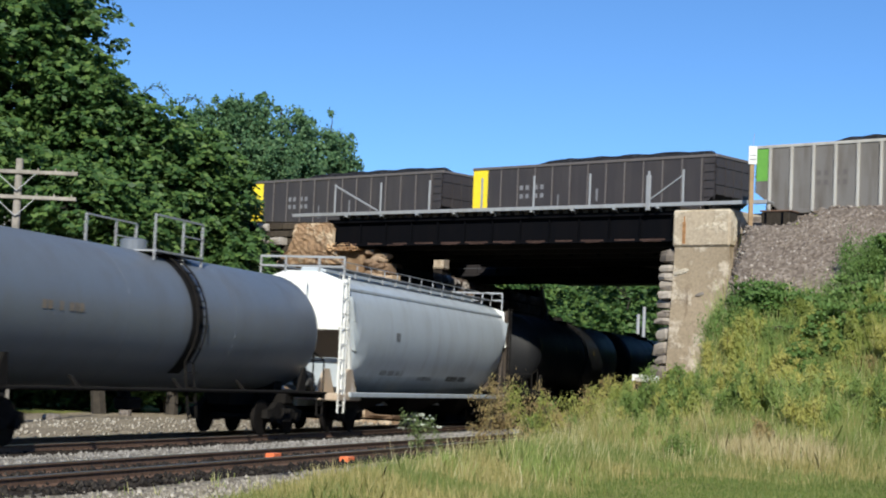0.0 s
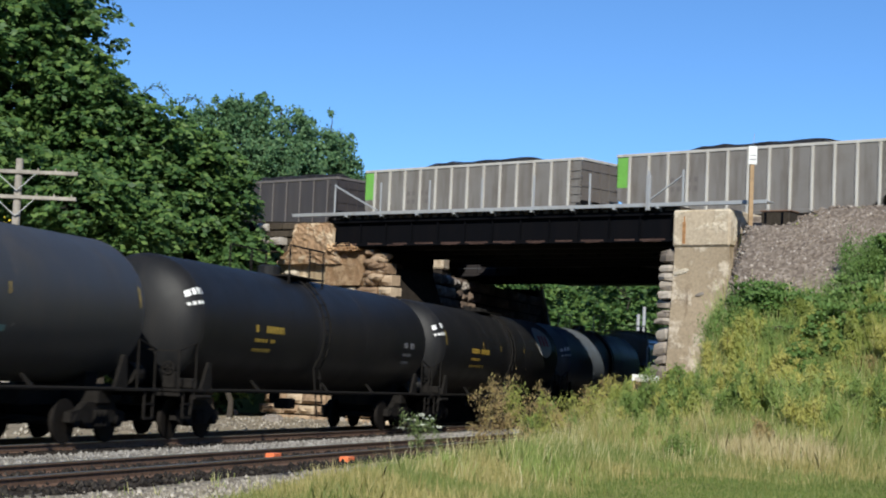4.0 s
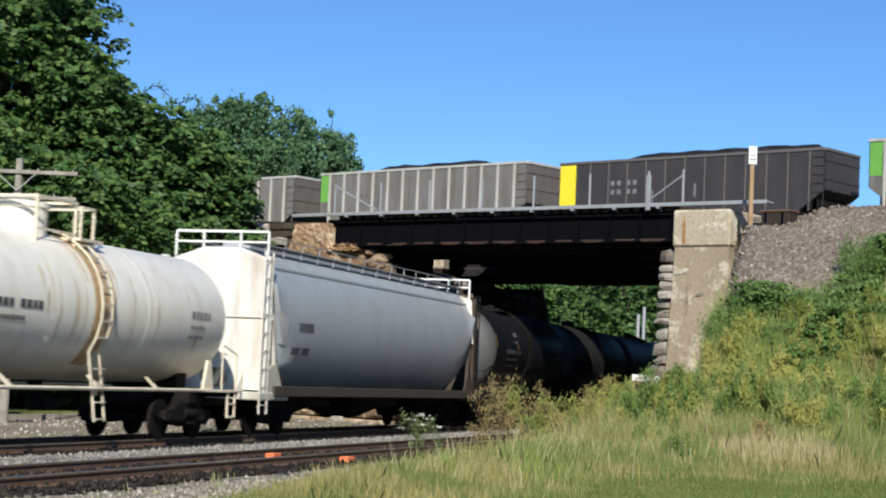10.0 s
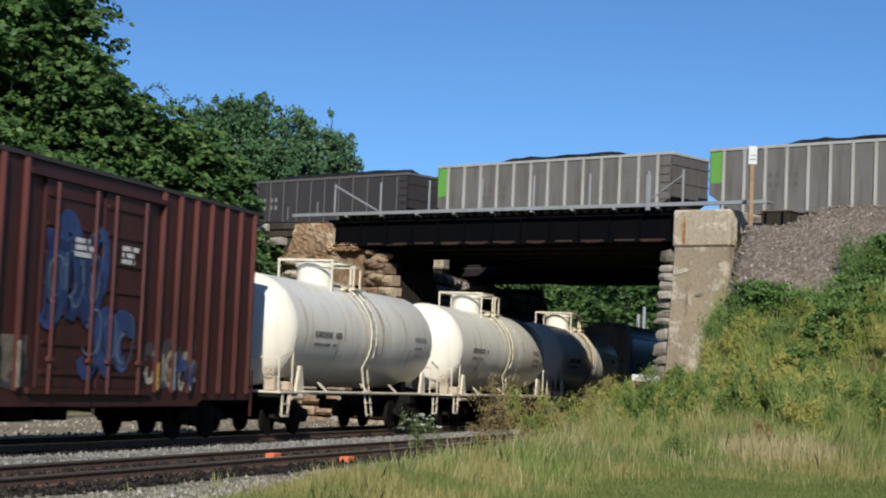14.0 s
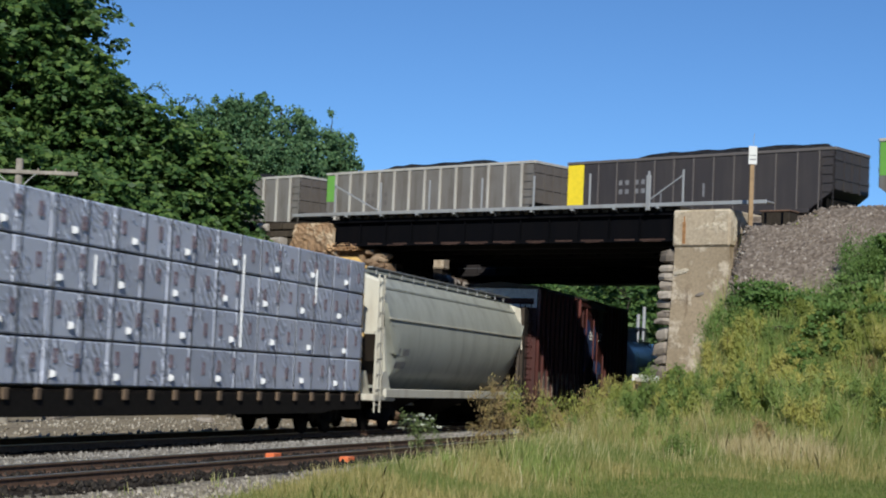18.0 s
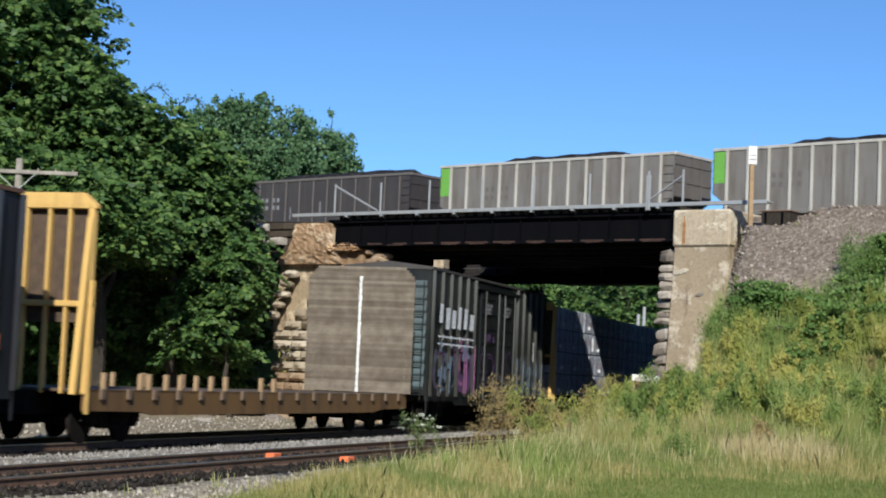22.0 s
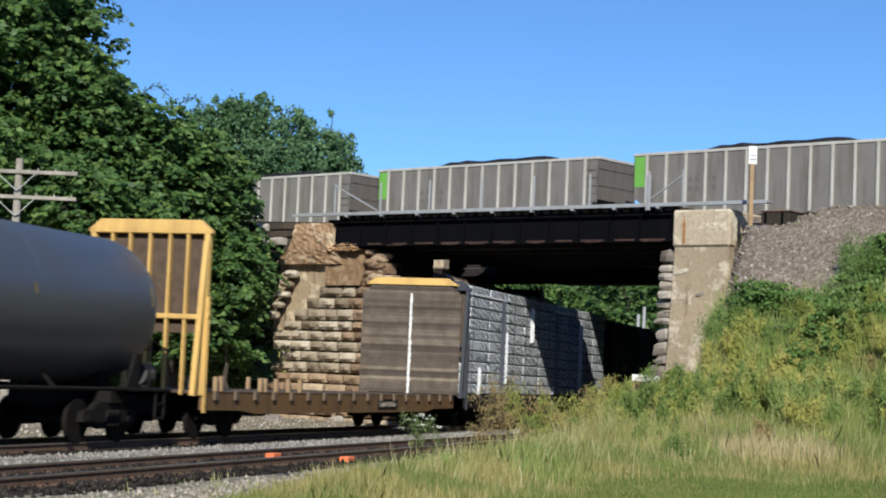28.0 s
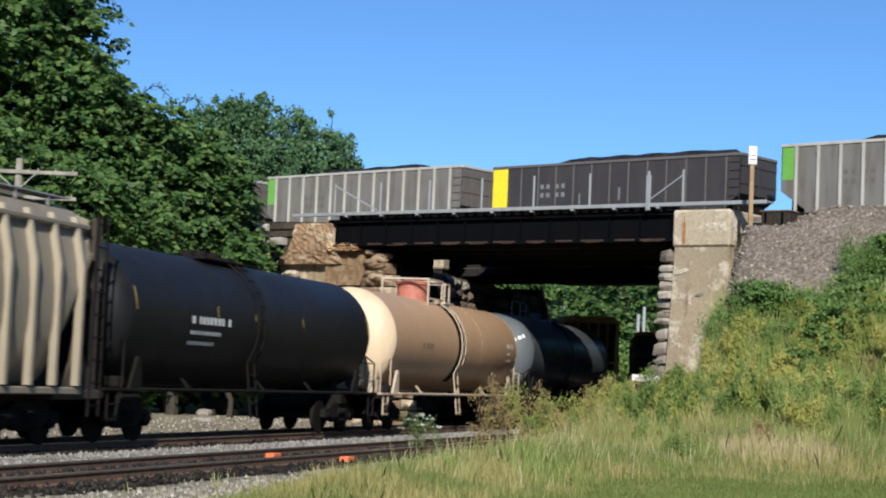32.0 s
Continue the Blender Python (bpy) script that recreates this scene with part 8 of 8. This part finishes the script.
def straw(x, y, rg):
    s, n = to_l(x, y)
    patch = np.sin(x * 0.55 + 0.8) * np.sin(y * 0.42 + x * 0.2)
    spot = (((x - 6.7) / 1.3) ** 2 + ((y - 34.6) / 2.2) ** 2 < 0.5 + 0.7 * rg.random(len(x))) & (rg.random(len(x)) < 0.95)
    spot2 = ((x - 2.2) / 1.6) ** 2 + ((y - 39) / 3.0) ** 2 < 1
    ok = (tall(x, y, rg) > 0.12) & (spot | spot2 | ((patch > 0.35) & (rg.random(len(x)) < 0.35)))
    return np.where(ok & spot, 0.4 + 0.3 * rg.random(len(x)), 0) + np.where(ok & ~spot, (0.55 + 0.3 * rg.random(len(x))) * (0.5 + 0.5 * smoothstep(33, 46, y)), 0)


def sprigs(x, y, rg):
    s, n = to_l(x, y)
    ok = (n > 6.2) & (n < 9.6) & in_view(x, y) & (y < 50)
    return np.where(ok, 0.1 + 0.22 * rg.random(len(x)) ** 2, 0)


def bank_weeds(x, y, rg):
    u, v = to_a(x, y)
    patch = np.sin(x * 1.1 + 0.7) * np.sin(y * 0.8 + 0.5 * x)
    ok = (v < -6.2) & (v > -15.5) & (to_l(x, y)[1] > 9.4) & in_view(x, y) & (x > 0.1 * y) & (patch + rg.normal(0, 0.35, len(x)) > -0.15)
    return np.where(ok, 0.75 + 0.6 * rg.random(len(x)), 0)


def gold_stems(x, y, rg):
    u, v = to_a(x, y)
    patch = np.sin(x * 0.9 - 1.0) * np.sin(y * 0.7 + 0.3 * x)
    ok = (v < -6.0) & (v > -11.5) & (to_l(x, y)[1] > 9.4) & in_view(x, y) & (patch + rg.normal(0, 0.3, len(x)) > 0.15)
    return np.where(ok, 0.9 + 0.6 * rg.random(len(x)), 0)


M["straw"] = leaf_mat("straw_grass", [(0, (0.3, 0.25, 0.12)), (0.6, (0.44, 0.37, 0.2)), (1, (0.56, 0.49, 0.3))], 0.3)
meadow("tall_grass", 34000, (-5, 26, 17, 62), tall, 0.007, M["grass"], "tall uncut meadow grass, green and yellowing", 1)
meadow("dry_grass", 9000, (-2, 26, 24, 62), straw, 0.006, M["straw"], "patches of dry straw-coloured grass", 2, 6)
def seed_stems(x, y, rg):
    h = tall(x, y, rg)
    return np.where((h > 0.3) & (rg.random(len(x)) < 0.75), h * 1.25 + 0.1, 0)


def dark_tufts(x, y, rg):
    h = tall(x, y, rg)
    patch = np.sin(x * 1.3 + 2.0) * np.sin(y * 0.6 + 1.1 * x)
    return np.where((h > 0.25) & (patch > 0.3), h * 1.05, 0)


M["seed"] = leaf_mat("grass_seed_head", [(0, (0.4, 0.37, 0.16)), (0.6, (0.55, 0.48, 0.25)), (1, (0.68, 0.62, 0.4))], 0.35)
meadow("seeding_stems", 3000, (-3, 26, 22, 62), seed_stems, 0.005, M["seed"], "thin pale seeding stems above the meadow", 6, 3, 0.2)
meadow("green_tufts", 8000, (-2, 26, 24, 62), dark_tufts, 0.009, M["leaf_herb"], "darker green tufts in the meadow", 7, 8, 0.12)
meadow("bank_grass", 5200, (4, 22, 38, 62), bank_weeds, 0.011, M["leaf_herb"], "feathery green weeds on the lower bank", 8, 7, 0.14)
meadow("bank_stems", 3200, (4, 22, 38, 62), gold_stems, 0.011, M["weed_grass"], "yellow-brown stems standing among the bank weeds", 9, 6, 0.13)
meadow("mown_grass", 26000, (-9, 16, 17, 44), short, 0.007, M["lawn"], "short mown lawn grass", 3, 6, 0.08)
meadow("track_weeds", 900, (-8, 6, 18, 50), sprigs, 0.007, M["weed_grass"], "sparse weeds along the ballast edge", 4, 5, 0.06)


# ---- unseen woods behind and right of the view, added to cut sky light ----
def sky_block_woods(name, pts, top, seed):
    """A lumpy belt of trees along a line of (x, y): foliage mass and loose leaves in one mesh."""
    rg = np.random.default_rng(seed)
    cen = []
    for (xa, ya), (xb, yb) in zip(pts, pts[1:]):
        n = int(math.hypot(xb - xa, yb - ya) * 5)
        t = rg.random(n)
        hh = top * (0.75 + 0.25 * np.sin(t * 23 + seed))
        cen.append(np.stack([xa + (xb - xa) * t + rg.normal(0, 1.5, n), ya + (yb - ya) * t + rg.normal(0, 1.5, n), hh * rg.random(n) ** 0.8], 1))
    v, f = leaves(np.concatenate(cen), 1.3, 16, 2.0, rg)
    ob = new(name, sheet(name, v, f, M["leaf"]))
    return tagged(ob, "unseen belt of dark green woods, added to cut sky light", "woods", kind="stuff")


sky_block_woods("woods", [(36, 104), (50, 150), (75, 230)], 22.0, 6)
sky_block_woods("woods", [(-75, 10), (-70, -45), (-30, -68), (30, -68), (75, -45), (80, 20)], 20.0, 5)

# ---- stones ----
def stones(name, n, fun, size, material, label, seed):
    rg = np.random.default_rng(seed)
    p = fun(rg, n)
    n = len(p)
    oct_ = np.array([(1, 0, 0), (-1, 0, 0), (0, 1, 0), (0, -1, 0), (0, 0, 1), (0, 0, -1)], float)
    tri = np.array([(0, 2, 4), (2, 1, 4), (1, 3, 4), (3, 0, 4), (2, 0, 5), (1, 2, 5), (3, 1, 5), (0, 3, 5)])
    sc = size * rg.uniform(0.5, 1.5, (n, 1, 1)) * rg.uniform(0.6, 1.25, (n, 6, 3))
    a = rg.uniform(0, 6.28, n)
    c, s = np.cos(a), np.sin(a)
    o = oct_[None] * sc
    q = np.stack([o[..., 0] * c[:, None] - o[..., 1] * s[:, None], o[..., 0] * s[:, None] + o[..., 1] * c[:, None], o[..., 2] + 0.3 * o[..., 0]], -1) + p[:, None]
    f = (np.arange(n)[:, None, None] * 6 + tri[None]).reshape(-1, 3)
    ob = new(name, sheet(name, q.reshape(-1, 3), f, material))
    return tagged(ob, label, "gravel", kind="stuff")


def on_bank(rg, n):
    u, v = rg.uniform(-30, -8.9, n), rg.uniform(-7.5, 0.4, n)
    pts = np.array([tuple(aw(a, b)) for a, b in zip(u, v)])
    pts[:, 2] = height(pts[:, 0], pts[:, 1]) + 0.02
    return pts[to_l(pts[:, 0], pts[:, 1])[1] > 8.9]


def on_ballast(a, b, z, s0=-14, s1=50):
    def fun(rg, n):
        s = s0 + (s1 - s0) * rg.random(n)
        q = rg.uniform(a, b, n)
        return np.array([tuple(lw(i, j, z)) for i, j in zip(s, q)])
    return fun


gu, gv = np.meshgrid(np.arange(-34, -8.55, 0.4), np.arange(-7.0, 2.2, 0.4))
gp = np.array([tuple(aw(a, b)) for a, b in zip(gu.ravel(), gv.ravel())])
gp[:, 2] = height(gp[:, 0], gp[:, 1]) + 0.035
gn = to_l(gp[:, 0], gp[:, 1])[1]
gm = np.arange(gp.shape[0]).reshape(gu.shape)
gq = np.stack([gm[:-1, :-1], gm[:-1, 1:], gm[1:, 1:], gm[1:, :-1]], -1).reshape(-1, 4)
gq = gq[(gn[gq].min(1) > 8.9) & (gp[gq, 2].min(1) > 1.8)]
tagged(new("bank_face", sheet("bank_face", gp, gq, M["bank"])), "brown stone facing of the railway bank", "bank", kind="structure")
stones("bank_gravel", 13000, on_bank, 0.055, M["pebble"], "loose brownish stone covering the railway bank", 1)
M["pebble2"] = rnd_mat("ballast_stone", [(0, (0.12, 0.11, 0.096)), (0.5, (0.23, 0.216, 0.194)), (1, (0.38, 0.36, 0.332))], source="island")
stones("ballast_stones", 9000, on_ballast(1.95, 3.15, -0.12), 0.04, M["pebble2"], "pale ballast stones between the tracks", 2)
M["pebble4"] = rnd_mat("warm_stone", [(0, (0.145, 0.127, 0.1)), (0.5, (0.265, 0.238, 0.195)), (1, (0.42, 0.385, 0.33))], source="island")
stones("shoulder_stones", 16000, on_ballast(6.4, 9.4, -0.23), 0.045, M["pebble4"], "pale ballast stones beside the siding", 3)
stones("yard_stones", 2600, on_ballast(-9.5, -2.6, -0.19, -10, 60), 0.05, M["pebble4"], "pale gravel beside the main track", 4)
M["pebble3"] = rnd_mat("oily_stone", [(0, (0.01, 0.008, 0.007)), (0.6, (0.024, 0.02, 0.017)), (1, (0.05, 0.043, 0.037))], source="island")
stones("oily_stones", 9000, on_ballast(-1.7, 1.9, -0.17), 0.045, M["pebble3"], "dark oily ballast stones under the train", 5)
stones("siding_stones", 7000, on_ballast(3.2, 6.4, -0.18), 0.045, M["pebble3"], "dark stones between the siding's rails", 6)

# ---- utility pole ----
pole = thing("utility_pole", Matrix.Translation((-12.33, 50.0, -0.35)), "weathered wooden utility pole with two crossarms", "utility pole")
part("pole", Build().tube((0, 0, 0), (0.03, 0, 7.75), 0.15, 12, 0.11), M["timber"], pole, smooth=True)
for z in (7.36, 6.63):
    arm = part("crossarm", Build().box(-1.75, 1.75, -0.17, -0.06, z - 0.055, z + 0.055, 0.012), M["timber"], pole)
    for x in (-1.6, -1.1, -0.6, 0.6, 1.1, 1.6):
        part("insulator_pin", Build().tube((x, -0.11, z + 0.055), (x, -0.11, z + 0.12), 0.025, 8), M["timber"], arm)
    for sg in (-1, 1):
        part("brace", Build().bar((sg * 0.55, -0.18, z - 0.06), (0.03, -0.17, z - 0.55), 0.06, 0.02), M["galv"], pole)
# second pole, further up the line beyond the underpass
for i, (x, y) in enumerate(((13.63, 120.0), (14.2, 121.5))):
    p2 = thing("steel_post", Matrix.Translation((x, y, float(height(np.array(x), np.array(y))))), "plain grey steel post beyond the underpass", "post", "posts")
    part("post", Build().tube((0, 0, 0), (0, 0, 7.0 + 0.6 * i), 0.13, 10), M["galv"], p2, smooth=True)

# ---- marker sign on the bank ----
sx_, sy_ = 9.97, 56.6
sz_ = float(height(np.array(sx_), np.array(sy_)))
sign = thing("marker_sign", Matrix.Translation((sx_, sy_, sz_)) @ pose(0, 0, 0, 0, 0, 4), "white marker plate on a wooden post on the bank", "sign")
part("post", Build().box(-0.07, 0.07, -0.06, 0.06, -0.5, 9.15 - sz_, 0.012), M["post"], sign)
part("plate", Build().box(-0.14, 0.14, -0.09, -0.065, 9.02 - sz_, 9.62 - sz_, 0.008), M["white"], sign, "white painted metal plate")
part("plate_stripe", Build().box(-0.1, 0.1, -0.094, -0.09, 9.16 - sz_, 9.2 - sz_).box(-0.1, 0.1, -0.094, -0.09, 9.3 - sz_, 9.33 - sz_), M["mark_g"], sign)
part("wire_tip", Build().tube((0.02, 0, 9.1 - sz_), (0.05, 0, 10.05 - sz_), 0.008, 6), M["galv"], sign)

# dark cable troughs and timber on the bank behind the pier
cab = thing("cable_box", MA @ Matrix.Translation((-10.9, 0.2, 7.3)), "small dark timber cable box on the bank", "cable box")
part("box_body", Build().box(-0.5, 0.5, -0.35, 0.3, -0.5, 0.22, 0.03), M["tie"], cab)
part("box_lid", Build().box(-0.54, 0.54, -0.4, 0.34, 0.22, 0.27, 0.015), M["rail"], cab)
part("box_strap", Build().box(-0.3, -0.22, 0.3, 0.32, -0.4, 0.2).box(0.3, 0.38, 0.3, 0.32, -0.4, 0.2), M["steel"], cab)

# white stencilled board at the pier's foot
bd = thing("notice_board", Matrix.Translation((6.87, 57.9, 1.78)) @ pose(0, 0, 0, 0, 2.0, 6), "small weathered white board at the abutment's foot", "board")
part("board", Build().box(-0.45, 0.45, -0.03, 0.03, 0.02, 0.24, 0.01), M["white"], bd)
part("board_post", Build().box(-0.4, -0.33, 0.03, 0.09, -0.8, 0.2).box(0.33, 0.4, 0.03, 0.09, -0.8, 0.2), M["post"], bd)
bt = bars(-0.3, 0.3, 0.08, 0.18, 1, -0.031, random.Random(4))
part("faded_writing", bt, M["mark_g"], bd)

# orange paint marks on sleepers' ends at the siding
for i, (s, n) in enumerate(((2.54, 4.52), (3.5, 5.75))):
    ob = solid("orange_marker", Build().box(-0.2, 0.2, -0.1, 0.1, 0.0, 0.12, 0.02), M["orange"], ML @ Matrix.Translation((s + 0.05, -n, -0.17 if i == 0 else -0.2)), "orange-painted marker block on the ballast", "marker", "orange markers")

# pale rocks on the yard behind the main track
rk = random.Random(5)
for i in range(14):
    s, n = rk.uniform(6, 44), rk.uniform(-12, -5)
    solid("rock", boulder(rk.uniform(0.15, 0.4), rk.uniform(0.15, 0.35), rk.uniform(0.1, 0.22), 900 + i), M["rubble"], ML @ Matrix.Translation((s, -n, -0.14)), "pale loose rock on the gravel", "rock", "loose rocks")


# ---- what moves ----
def low_shift(t):
    return 11.25 * t + 0.0055 * t * t


def high_shift(t):
    k = t / 32.0
    return 6.05 * t - 4.6 * k * (1 - k)


def motions():
    times = [0.0, 1 / 30] + [float(k) for k in range(2, 31, 2)] + [32 - 1 / 30, 32.0]
    for car, s0 in TRAIN:
        walk(car, [(t, ML @ Matrix.Translation((s0 + low_shift(t), 0, 0))) for t in times])
    for car, u0 in COAL:
        walk(car, [(t, MUC @ Matrix.Translation((u0 + high_shift(t), 0, 0))) for t in times])


motions()
